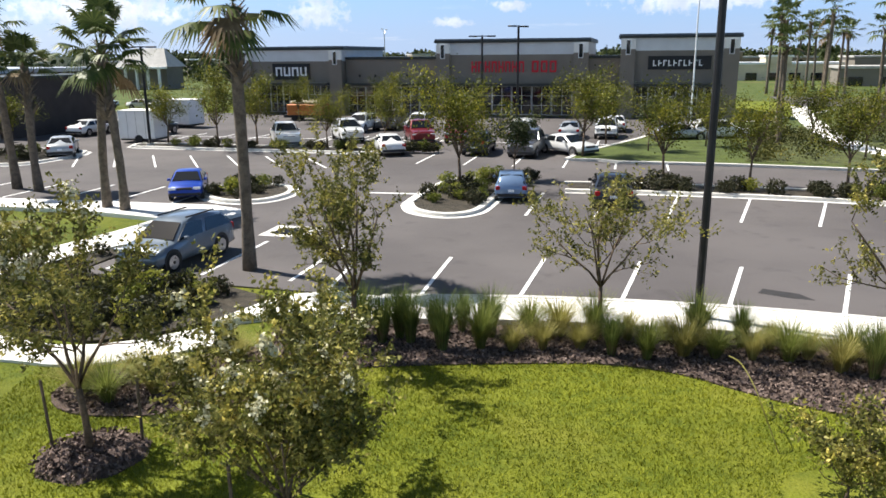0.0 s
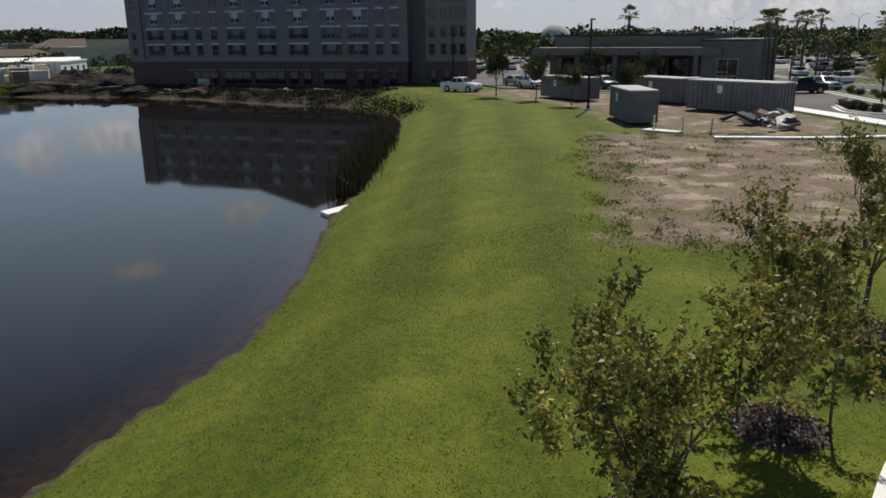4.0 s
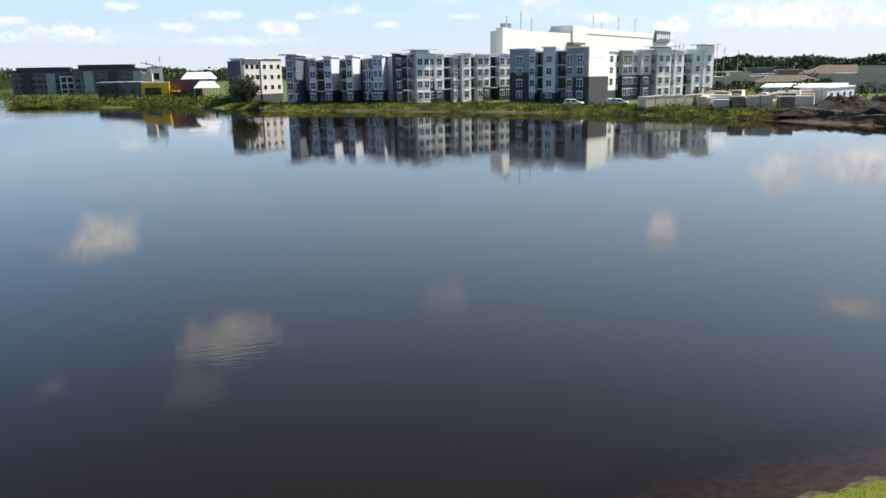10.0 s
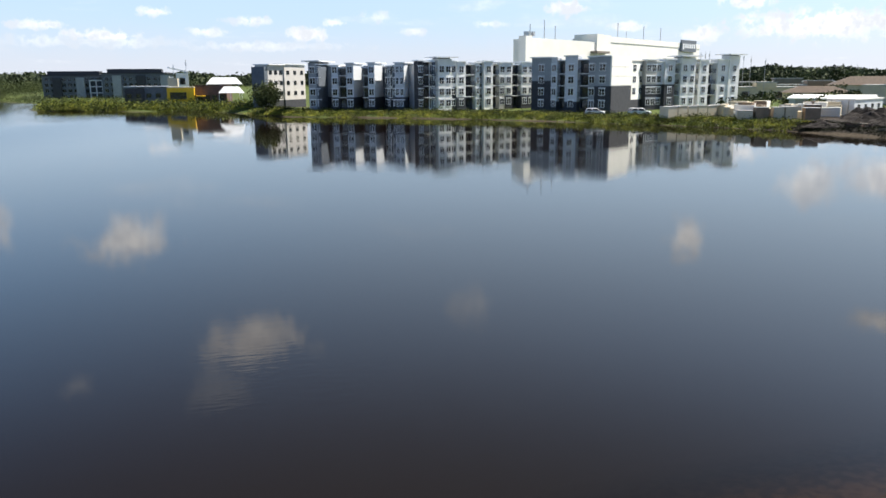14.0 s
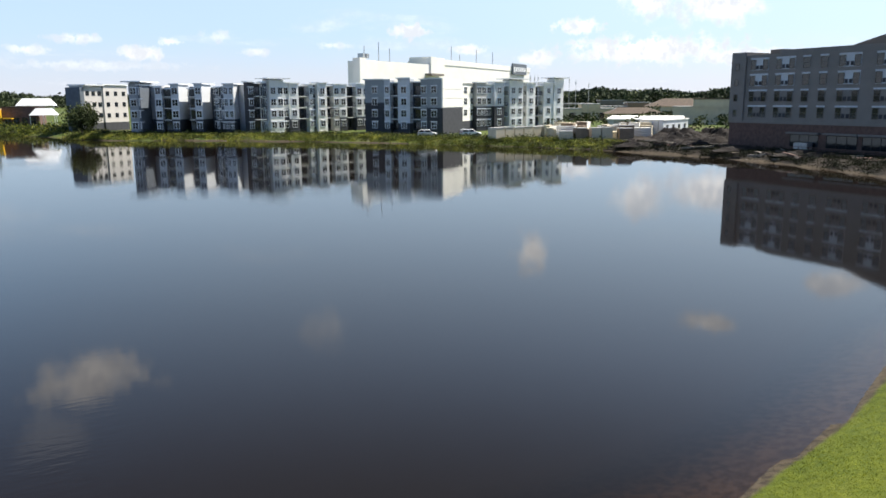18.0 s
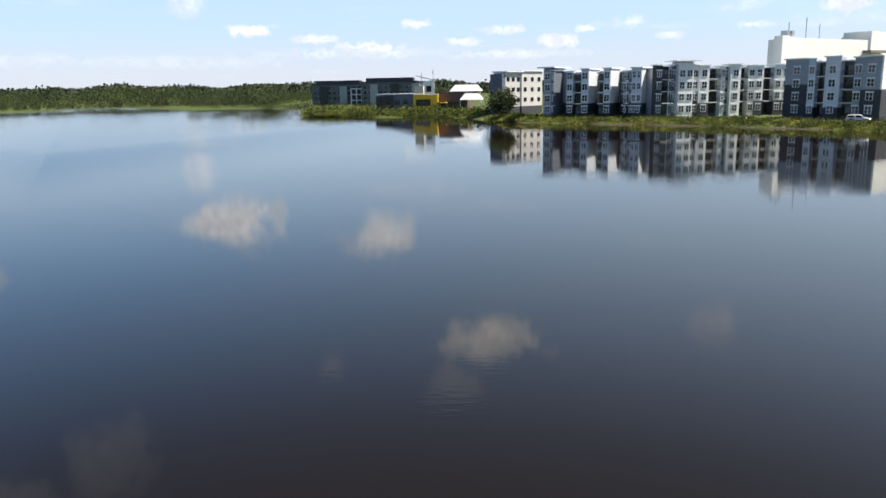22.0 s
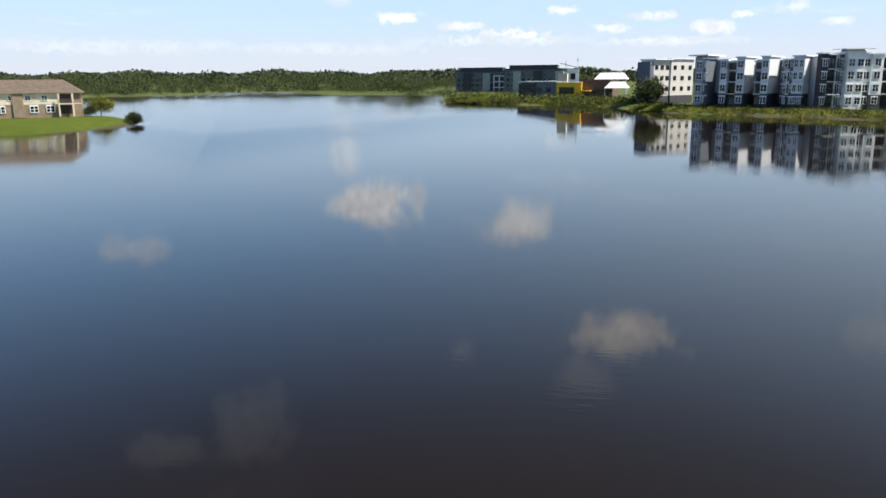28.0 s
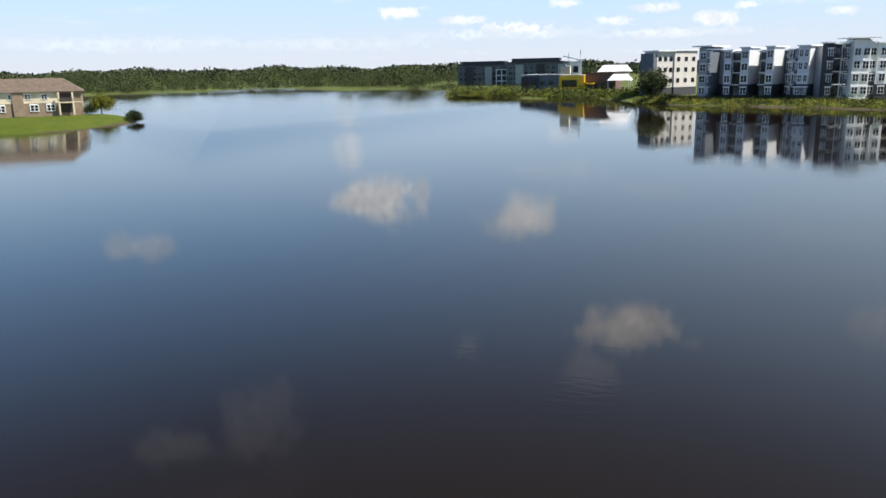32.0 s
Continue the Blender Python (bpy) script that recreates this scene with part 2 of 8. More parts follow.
def ground_material():
    """Mown lawn, bare dirt, shore mud and far scrub, parted by distances kept on the sheet."""
    m, n, b = material("ground", 0.9, 0, 0.2)
    p = place(n)
    big, mid, small, tiny = n.noise(p, 0.07, 4), n.noise(p, 0.45, 4), n.noise(p, 3.2, 4, 0.65), n.noise(p, 22.0, 3, 0.7)
    lawn = n.mix(n.step(small, 0.32, 0.68), (0.085, 0.112, 0.009), (0.165, 0.185, 0.016))
    lawn = n.mix(n.step(mid, 0.42, 0.72), lawn, (0.19, 0.195, 0.030))
    lawn = n.mix(n.math("MULTIPLY", n.step(tiny, 0.45, 0.75), 0.55), lawn, (0.20, 0.215, 0.065))
    lawn = n.mix(n.math("MULTIPLY", n.step(tiny, 0.5, 0.25), 0.6), lawn, (0.028, 0.045, 0.005))
    # mown holds the mowing bands and the sunnier tone painted into the near lawn
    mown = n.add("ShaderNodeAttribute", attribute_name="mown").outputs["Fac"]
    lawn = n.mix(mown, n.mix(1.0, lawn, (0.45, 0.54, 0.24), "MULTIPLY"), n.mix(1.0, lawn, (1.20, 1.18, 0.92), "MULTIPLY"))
    dirt = n.mix(n.step(small, 0.3, 0.7), (0.125, 0.090, 0.064), (0.235, 0.175, 0.128))
    dirt = n.mix(n.step(mid, 0.5, 0.68), dirt, (0.36, 0.29, 0.22))
    clumps = n.noise(p, 0.33, 5, 0.62, dist=0.6)
    weeds = n.math("MULTIPLY", n.step(n.math("ADD", n.math("ADD", clumps, n.math("MULTIPLY", n.step(n.add("ShaderNodeAttribute", attribute_name="dirt").outputs["Fac"], 3.6, 0.2), 0.16)), n.math("MULTIPLY", n.math("SUBTRACT", small, 0.5), 0.7)), 0.54, 0.63), 0.8)
    dirt = n.mix(weeds, dirt, n.mix(small, (0.055, 0.07, 0.016), (0.16, 0.15, 0.05)))
    at = lambda k: n.add("ShaderNodeAttribute", attribute_name=k).outputs["Fac"]
    edge = n.math("ADD", n.math("MULTIPLY", n.math("SUBTRACT", mid, 0.5), 2.6), n.math("MULTIPLY", n.math("SUBTRACT", small, 0.5), 1.4))
    col = n.mix(n.step(n.math("ADD", at("dirt"), edge), -0.25, 0.35), lawn, dirt)
    scrub = n.mix(n.step(mid, 0.35, 0.65), (0.045, 0.075, 0.014), (0.10, 0.12, 0.03))
    scrub = n.mix(n.math("MULTIPLY", n.step(big, 0.55, 0.66), 0.6), scrub, (0.15, 0.12, 0.07))
    col = n.mix(n.step(n.math("ADD", at("far"), n.math("MULTIPLY", edge, 3.0)), -2.0, 2.0), col, scrub)
    site = n.mix(n.step(mid, 0.4, 0.6), (0.015, 0.012, 0.010), (0.046, 0.036, 0.028))
    col = n.mix(n.step(n.math("ADD", at("site"), n.math("MULTIPLY", edge, 3.0)), -2.0, 2.0), col, site)
    mud = n.mix(n.step(small, 0.4, 0.6), (0.042, 0.032, 0.021), (0.088, 0.068, 0.044))
    wet = n.step(n.math("ADD", at("shore"), n.math("MULTIPLY", edge, 0.14)), 0.22, 0.0)
    col = n.mix(wet, col, mud)
    n.tree.links.new(col, b.inputs["Base Color"])
    bump(n, b, n.math("ADD", n.math("MULTIPLY", tiny, 0.6), small), 0.9, 0.06)
    return m


def water_material():
    m, n, b = material("water", 0.05)
    p = place(n)
    squeezed = n.add("ShaderNodeVectorRotate", {"Vector": p, "Angle": 0.5}, rotation_type="Z_AXIS").outputs[0]
    squeezed = n.add("ShaderNodeMapping", {"Vector": squeezed, "Scale": (1.0, 3.2, 1.0)}).outputs[0]
    far_wind = n.step(n.vmath("DOT_PRODUCT", p, (0.8, -1.0, 0.0)), 95.0, 160.0)
    patch = n.math("ADD", n.step(n.noise(p, 0.05, 3), 0.50, 0.66), n.math("MULTIPLY", far_wind, 3.0))
    ripple = n.noise(squeezed, 1.5, 2, 0.5)
    slow = n.noise(p, 0.25, 2)
    h = n.math("ADD", n.math("MULTIPLY", n.math("MULTIPLY", ripple, patch), 0.9), n.math("ADD", n.math("MULTIPLY", slow, 0.35), n.math("MULTIPLY", ripple, 0.22)))
    lean = n.math("MAXIMUM", n.math("SUBTRACT", n.math("SUBTRACT", n.vmath("DOT_PRODUCT", p, (-0.65, -1.0, 0.0)), n.math("ABSOLUTE", n.vmath("DOT_PRODUCT", p, (1.55, 0.0, 0.0)))), 66.0), 0.0)
    h = n.math("ADD", h, n.math("MULTIPLY", n.math("MULTIPLY", lean, n.step(lean, 0.0, 70.0)), 8.0))
    normal = n.add("ShaderNodeBump", {"Strength": 0.10, "Distance": 0.03, "Height": h}).outputs[0]
    depth = n.add("ShaderNodeAttribute", attribute_name="depth").outputs["Fac"]
    murk = n.mix(n.noise(p, 0.03, 3), (0.0065, 0.0045, 0.0032), (0.011, 0.0076, 0.0054))
    body = n.add("ShaderNodeBsdfDiffuse", {0: murk})
    clear = n.add("ShaderNodeBsdfTransparent", {0: (0.62, 0.50, 0.38, 1)})
    under = n.add("ShaderNodeMixShader", {0: n.step(depth, 0.0, 0.62), 1: clear.outputs[0], 2: body.outputs[0]})
    gloss = n.add("ShaderNodeBsdfGlossy", {0: (1, 1, 1, 1), 1: 0.035, "Normal": normal})
    fresnel = n.add("ShaderNodeFresnel", {0: 1.33, "Normal": normal})
    mixed = n.add("ShaderNodeMixShader", {0: fresnel.outputs[0], 1: under.outputs[0], 2: gloss.outputs[0]})
    n.tree.links.new(mixed.outputs[0], m.node_tree.nodes["Material Output"].inputs[0])
    return m


def asphalt_material():
    m, n, b = material("asphalt", 0.85, 0, 0.3)
    p = place(n)
    big, mid, grit = n.noise(p, 0.12, 4), n.noise(p, 0.9, 4), n.noise(p, 45, 2)
    col = n.mix(n.step(big, 0.35, 0.65), (0.078, 0.070, 0.070), (0.112, 0.101, 0.099))
    col = n.mix(n.math("MULTIPLY", n.step(mid, 0.55, 0.75), 0.5), col, (0.052, 0.047, 0.047))
    col = n.mix(n.math("MULTIPLY", n.step(grit, 0.5, 0.75), 0.5), col, (0.14, 0.13, 0.125))
    n.tree.links.new(col, b.inputs["Base Color"])
    bump(n, b, grit, 0.3, 0.01)
    return m


def glass_material(name, col=(0.02, 0.025, 0.03), rough=0.06):
    m, n, b = material(name, rough, 0.0, 0.7)
    p = place(n)
    c = n.mix(n.noise(p, 0.8, 2), tuple(v * 0.5 for v in col), col)
    n.tree.links.new(c, b.inputs["Base Color"])
    return m


def paint(name, col, rough=0.28, metal=0.25):
    m, n, b = material(name, rough, metal, 0.5)
    p = place(n)
    c = n.mix(n.math("MULTIPLY", n.noise(p, 9, 3), 0.35), col, tuple(v * 0.6 for v in col))
    n.tree.links.new(c, b.inputs["Base Color"])
    b.inputs["Coat Weight"].default_value, b.inputs["Coat Roughness"].default_value = 0.6, 0.08
    return m


M_GROUND, M_WATER, M_ASPHALT = ground_material(), water_material(), asphalt_material()
M_CONCRETE = varied("pale concrete", (0.74, 0.72, 0.68), 0.8, scale=0.6, amount=0.10, fine=30, bumpy=0.15)
M_KERB = varied("kerb concrete", (0.62, 0.60, 0.56), 0.85, scale=1.2, amount=0.15, fine=25)
M_LINE = varied("road paint", (0.80, 0.80, 0.78), 0.7, scale=2.0, amount=0.10, fine=60, bumpy=0.1)
M_MULCH = varied("bark mulch", (0.105, 0.074, 0.062), 0.95, scale=5.0, amount=0.6, fine=28, bumpy=1.0, dist=0.06)
M_CHIP = leafy("bark chip", (0.03, 0.021, 0.018), (0.36, 0.27, 0.23), 0.9, 0.0)
M_BED = varied("dark planting soil", (0.05, 0.042, 0.03), 0.95, scale=3.0, amount=0.6, fine=20, bumpy=1.0, dist=0.06)
M_GLASS = glass_material("window glass")
M_CARGLASS = glass_material("car glass", (0.012, 0.014, 0.016), 0.04)
M_BLACK = varied("black metal", (0.018, 0.018, 0.02), 0.45, 0.3, scale=3, amount=0.3, bumpy=0.05)
M_RUBBER = varied("black rubber", (0.018, 0.018, 0.018), 0.8, scale=8, amount=0.3)
M_STEEL = varied("galvanised steel", (0.45, 0.46, 0.47), 0.4, 0.8, scale=3, amount=0.2, bumpy=0.05)
M_CHROME = varied("wheel alloy", (0.5, 0.5, 0.52), 0.3, 0.8, scale=4, amount=0.15, bumpy=0)
M_BARK = varied("brown bark", (0.12, 0.085, 0.06), 0.9, scale=7, amount=0.45, fine=30, bumpy=0.6)
M_PALMBARK = varied("palm trunk bark", (0.135, 0.108, 0.083), 0.95, scale=5, amount=0.4, fine=22, bumpy=0.8, dist=0.03)
M_WOOD = varied("weathered stake wood", (0.10, 0.075, 0.055), 0.9, scale=4, amount=0.3)
M_WHITE = varied("white stucco", (0.78, 0.77, 0.74), 0.85, scale=0.5, amount=0.07, fine=20, bumpy=0.08)
M_BLOCKGREY = varied("pale warm grey render", (0.55, 0.52, 0.49), 0.85, scale=0.5, amount=0.07, fine=20, bumpy=0.08)
M_STORE = varied("cream white render", (0.86, 0.83, 0.76), 0.85, scale=0.3, amount=0.05, fine=12, bumpy=0.05)
M_WARMGREY = varied("warm pale grey stucco", (0.46, 0.44, 0.41), 0.85, scale=0.6, amount=0.08, fine=20, bumpy=0.08)
M_WHITEMETAL = varied("white painted metal", (0.78, 0.79, 0.80), 0.4, 0.1, scale=1, amount=0.08, bumpy=0)
M_PALEGREY = varied("pale grey siding", (0.60, 0.62, 0.64), 0.8, scale=0.6, amount=0.08, fine=20, bumpy=0.08)
M_BLUEGREY = varied("blue grey siding", (0.31, 0.33, 0.345), 0.8, scale=0.6, amount=0.10, fine=20, bumpy=0.08)
M_CHARCOAL = varied("charcoal brick", (0.050, 0.052, 0.060), 0.85, scale=1.5, amount=0.25, fine=12, bumpy=0.2)
M_TAUPE = varied("taupe stucco", (0.198, 0.174, 0.146), 0.85, scale=0.5, amount=0.10, fine=20, bumpy=0.1)
M_DARKTAUPE = varied("dark taupe stucco", (0.17, 0.15, 0.13), 0.85, scale=0.5, amount=0.12, fine=20, bumpy=0.1)
M_BRICK = varied("brown brick", (0.135, 0.082, 0.068), 0.9, scale=2.0, amount=0.3, fine=10, bumpy=0.3)
M_DARKWALL = varied("dark brown cladding", (0.050, 0.038, 0.032), 0.8, scale=1.0, amount=0.25)
M_CREAM = varied("cream stucco", (0.62, 0.54, 0.40), 0.85, scale=0.6, amount=0.10)
M_ROOFGREY = varied("grey roof membrane", (0.42, 0.41, 0.39), 0.85, scale=0.7, amount=0.15)
M_SHINGLE = varied("brown shingle", (0.115, 0.088, 0.068), 0.95, scale=1.2, amount=0.3, fine=8, bumpy=0.5)
M_SPOIL = varied("dark dug earth", (0.026, 0.020, 0.017), 0.95, scale=1.2, amount=0.5, fine=9, bumpy=1.0, dist=0.1)
M_YELLOW = varied("yellow cladding", (0.75, 0.47, 0.02), 0.6, scale=0.8, amount=0.10)
M_TAN = varied("tan cladding", (0.25, 0.185, 0.13), 0.85, scale=0.8, amount=0.2)
M_FARLOT = varied("worn pale asphalt", (0.24, 0.225, 0.21), 0.85, scale=0.1, amount=0.2, fine=10, bumpy=0.1)
M_GREYBOX = varied("grey corrugated steel", (0.19, 0.185, 0.18), 0.6, 0.1, scale=1.2, amount=0.2)
M_SLATE = varied("slate blue cladding", (0.12, 0.14, 0.165), 0.8, scale=1.2, amount=0.2)
M_RED = varied("red sign letters", (0.55, 0.012, 0.03), 0.5, scale=3, amount=0.1, bumpy=0)
M_DARKGREEN = varied("dark coping metal", (0.03, 0.035, 0.035), 0.5, 0.3, scale=2, amount=0.2, bumpy=0)
M_FROND = leafy("palm frond", (0.045, 0.075, 0.020), (0.14, 0.165, 0.05), 0.5, 0.18)
M_DEADFROND = leafy("dry palm frond", (0.16, 0.11, 0.06), (0.26, 0.19, 0.11), 0.8, 0.2)
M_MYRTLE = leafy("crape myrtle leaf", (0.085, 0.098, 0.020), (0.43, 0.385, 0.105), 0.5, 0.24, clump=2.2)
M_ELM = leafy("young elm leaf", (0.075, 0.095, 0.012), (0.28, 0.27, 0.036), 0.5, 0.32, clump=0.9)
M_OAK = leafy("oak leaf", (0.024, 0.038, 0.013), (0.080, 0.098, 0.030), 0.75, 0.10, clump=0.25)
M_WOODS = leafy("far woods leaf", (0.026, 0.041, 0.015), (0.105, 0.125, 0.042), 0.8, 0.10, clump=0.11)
# distance haze over the ridge is put into this paler leaf colour
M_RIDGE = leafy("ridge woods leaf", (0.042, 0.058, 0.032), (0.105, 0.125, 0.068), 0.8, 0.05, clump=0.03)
M_BANK = leafy("dark bank growth", (0.010, 0.014, 0.007), (0.036, 0.036, 0.016), 0.8, 0.15)
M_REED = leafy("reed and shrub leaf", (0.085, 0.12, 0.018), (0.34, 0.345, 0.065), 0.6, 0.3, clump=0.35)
M_SHRUB = leafy("dark shrub leaf", (0.022, 0.030, 0.014), (0.070, 0.062, 0.030), 0.6, 0.25)
M_TUFT = leafy("fountain grass blade", (0.085, 0.120, 0.020), (0.34, 0.365, 0.10), 0.6, 0.35)
M_TUFT_STRAW = leafy("straw-coloured grass blade", (0.18, 0.17, 0.035), (0.50, 0.45, 0.16), 0.6, 0.4)
M_TUFT_DARK = leafy("dark grass blade", (0.05, 0.08, 0.018), (0.24, 0.28, 0.08), 0.6, 0.3)
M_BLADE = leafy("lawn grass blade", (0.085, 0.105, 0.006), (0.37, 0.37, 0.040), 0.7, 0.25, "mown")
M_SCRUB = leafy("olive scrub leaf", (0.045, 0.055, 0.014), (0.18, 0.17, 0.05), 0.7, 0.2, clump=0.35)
M_WEED = leafy("weed leaf", (0.06, 0.085, 0.015), (0.20, 0.19, 0.06), 0.7, 0.3)
M_SCRUBSOIL = varied("scrubby grass", (0.07, 0.082, 0.022), 0.95, scale=1.5, amount=0.6, fine=9, bumpy=1.0, dist=0.1)
M_LAWN = varied("green lawn turf", (0.062, 0.085, 0.013), 0.9, scale=0.8, amount=0.35, fine=14, bumpy=0.8, dist=0.05)
M_HOTEL = varied("grey brown stucco", (0.235, 0.213, 0.193), 0.85, scale=0.5, amount=0.10, fine=20, bumpy=0.1)
M_FLOWER = varied("white blossom", (0.66, 0.62, 0.42), 0.8, scale=6, amount=0.1, bumpy=0)

# ---- building blocks ----
TURN = -14.0
UA, VA = Vector((math.cos(radians(TURN)), math.sin(radians(TURN)))), Vector((-math.sin(radians(TURN)), math.cos(radians(TURN))))


def G(u, v, z=0.0):
    """From the parking grid's axes to the world."""
    p = UA * u + VA * v
    return Vector((p.x, p.y, z))


def GP(u, v, z=0.0, rz=0.0):
    p = G(u, v, z)
    return pose(p.x, p.y, z, 0, 0, TURN + rz)


def thing(name, label, category, m=None, group="", kind=""):
    """An empty at the foot of a thing, which carries its parts."""
    ob = tagged(new(name), label, category, group, kind)
    if m is not None:
        ob.matrix_basis = m
    return ob


def part(name, bm, mat, parent=None, label="", smooth=False):
    me = bpy.data.meshes.new(name)
    bm.to_mesh(me)
    bm.free()
    if smooth:
        for f in me.polygons:
            f.use_smooth = True
    for mm in mat if isinstance(mat, (list, tuple)) else (mat,):
        me.materials.append(mm)
    ob = new(name, me)
    ob.parent = parent
    return tagged(ob, label)


def mesh(name, verts, faces, mat, parent=None, label="", smooth=False):
    me = bpy.data.meshes.new(name)
    me.from_pydata([tuple(v) for v in verts], [], faces)
    me.update()
    if smooth:
        for f in me.polygons:
            f.use_smooth = True
    for mm in mat if isinstance(mat, (list, tuple)) else (mat,):
        me.materials.append(mm)
    ob = new(name, me)
    ob.parent = parent
    return tagged(ob, label)


def again(ob, m, parent=None):
    """Another object on the same mesh."""
    o = new(ob.name.split(".")[0], ob.data)
    o.parent = parent if parent is not None else ob.parent
    o.matrix_basis = m
    if "label" in ob:
        o["label"] = ob["label"]
    return o


def box(bm, x0, y0, z0, x1, y1, z1, bevel=0.0):
    ret = bmesh.ops.create_cube(bm, size=1.0)
    vs = ret["verts"]
    for v in vs:
        v.co = Vector((x0 + (v.co.x + 0.5) * (x1 - x0), y0 + (v.co.y + 0.5) * (y1 - y0), z0 + (v.co.z + 0.5) * (z1 - z0)))
    if bevel:
        es = list({e for v in vs for e in v.link_edges})
        bmesh.ops.bevel(bm, geom=es, offset=bevel, segments=1, affect="EDGES")
    return vs


def boxed(x0, y0, z0, x1, y1, z1, bevel=0.0):
    bm = bmesh.new()
    box(bm, x0, y0, z0, x1, y1, z1, bevel)
    return bm


def tube(bm, pts, radii, sides=6, cap=True):
    """A tapering round bar through the points."""
    rings = []
    for i, p in enumerate(pts):
        p = Vector(p)
        d = (Vector(pts[min(i + 1, len(pts) - 1)]) - Vector(pts[max(i - 1, 0)])).normalized()
        a = d.cross(Vector((0, 0, 1)) if abs(d.z) < 0.9 else Vector((1, 0, 0))).normalized()
        b = d.cross(a)
        r = radii[i] if isinstance(radii, (list, tuple)) else radii
        rings.append([bm.verts.new(p + (a * math.cos(t) + b * math.sin(t)) * r) for t in (2 * math.pi * k / sides for k in range(sides))])
    for lo, hi in zip(rings, rings[1:]):
        for k in range(sides):
            bm.faces.new((lo[k], lo[(k + 1) % sides], hi[(k + 1) % sides], hi[k]))
    if cap:
        bm.faces.new(rings[0][::-1])
        bm.faces.new(rings[-1])


def tubed(pts, radii, sides=6):
    bm = bmesh.new()
    tube(bm, pts, radii, sides)
    return bm


def slab(pts, z0, z1, bevel=0.0):
    """A plate with the outline pts (world x, y)."""
    bm = bmesh.new()
    lo = [bm.verts.new((p[0], p[1], z1)) for p in pts]
    f = bm.faces.new(lo)
    ret = bmesh.ops.extrude_face_region(bm, geom=[f])
    for v in ret["geom"]:
        if isinstance(v, bmesh.types.BMVert):
            v.co.z = z0
    bmesh.ops.recalc_face_normals(bm, faces=bm.faces)
    return bm


def smooth_line(pts, n=6):
    """A Catmull-Rom line through the points."""
    pts = [Vector(p) for p in pts]
    out = []
    for i in range(len(pts) - 1):
        a, b, c, d = pts[max(i - 1, 0)], pts[i], pts[i + 1], pts[min(i + 2, len(pts) - 1)]
        for k in range(n):
            t = k / n
            out.append(0.5 * (2 * b + (c - a) * t + (2 * a - 5 * b + 4 * c - d) * t * t + (3 * b - a - 3 * c + d) * t ** 3))
    out.append(pts[-1])
    return out


def ribbon(line, w0, w1, z0, z1):
    """A raised strip that follows a line, from w0 to w1 beside it."""
    bm = bmesh.new()
    rows = []
    for i, p in enumerate(line):
        d = (line[min(i + 1, len(line) - 1)] - line[max(i - 1, 0)])
        d = Vector((d[0], d[1])).normalized()
        s = Vector((-d.y, d.x))
        q = Vector((p[0], p[1]))
        rows.append([bm.verts.new((*(q + s * w), z)) for w, z in ((w0, z0), (w0, z1), (w1, z1), (w1, z0))])
    for a, b in zip(rows, rows[1:]):
        for k in range(3):
            bm.faces.new((a[k], a[k + 1], b[k + 1], b[k]))
    bm.faces.new(rows[0])
    bm.faces.new(rows[-1][::-1])
    bmesh.ops.recalc_face_normals(bm, faces=bm.faces)
    return bm


MID = Vector((-1.75, -18.0))


def A(r, phi, z=0.0):
    """On the rings of the curved car park: radius, and degrees clockwise from ahead."""
    return Vector((MID.x + r * math.sin(radians(phi)), MID.y + r * math.cos(radians(phi)), z))


def ring(r, a, b, n):
    return [A(r, a + (b - a) * k / n) for k in range(n + 1)]


# ---- ground and lake ----
WATER_Z = -2.2
SHORE = [Vector(p) for p in (
    (-13.0, -6.9), (-15.4, -5.9), (-16.6, -5.45), (-18.0, -4.7), (-19.6, -3.9), (-21.7, -2.95), (-23.6, -2.6), (-27.2, -1.8), (-32.2, -1.2), (-38.1, -0.6),
    (-46.6, 1.4), (-61.2, 3.6), (-82.2, 6.2), (-98.0, 2.0), (-104.5, -7.0), (-112.8, -15.4), (-120.2, -23.7), (-125.1, -32.2), (-129.9, -44.0),
    (-132.5, -55.0), (-134.5, -67.0), (-133.0, -85.0), (-131.0, -106.0), (-125.0, -125.0), (-117.5, -145.0), (-106.5, -164.0), (-103.0, -176.0),
    (-110.0, -196.0), (-104.0, -217.0), (-88.0, -238.0), (-73.5, -252.0), (-80.0, -275.0), (-104.0, -290.0), (-96.0, -380.0), (-58.0, -400.0),
    (-40.0, -480.0), (-15.0, -540.0), (10.0, -480.0), (39.0, -445.0), (62.0, -428.0), (110.0, -400.0), (150.0, -300.0), (120.0, -225.0), (70.0, -196.0),
    (38.0, -192.0), (22.0, -188.0), (15.5, -180.0), (15.3, -171.0), (16.6, -159.0), (19.6, -152.0), (25.7, -145.4), (32.0, -142.0), (52.0, -134.0),
    (75.0, -110.0), (72.0, -70.0), (48.0, -30.0), (22.0, -14.0), (6.0, -9.5), (-6.0, -8.3), (-13.0, -6.9))]
SHORE_LINE = np.array([(p[0], p[1]) for p in smooth_line(SHORE[:-1] + [SHORE[0]], 5)])
DIRT = np.array([(-52, 17), (-38, 12.3), (-31, 11.0), (-23, 8.3), (-21.6, 11), (-21.3, 16), (-20, 21), (-17.6, 26), (-17.5, 31.5), (-24, 33), (-36, 35.4), (-44, 34), (-47, 27)], float)


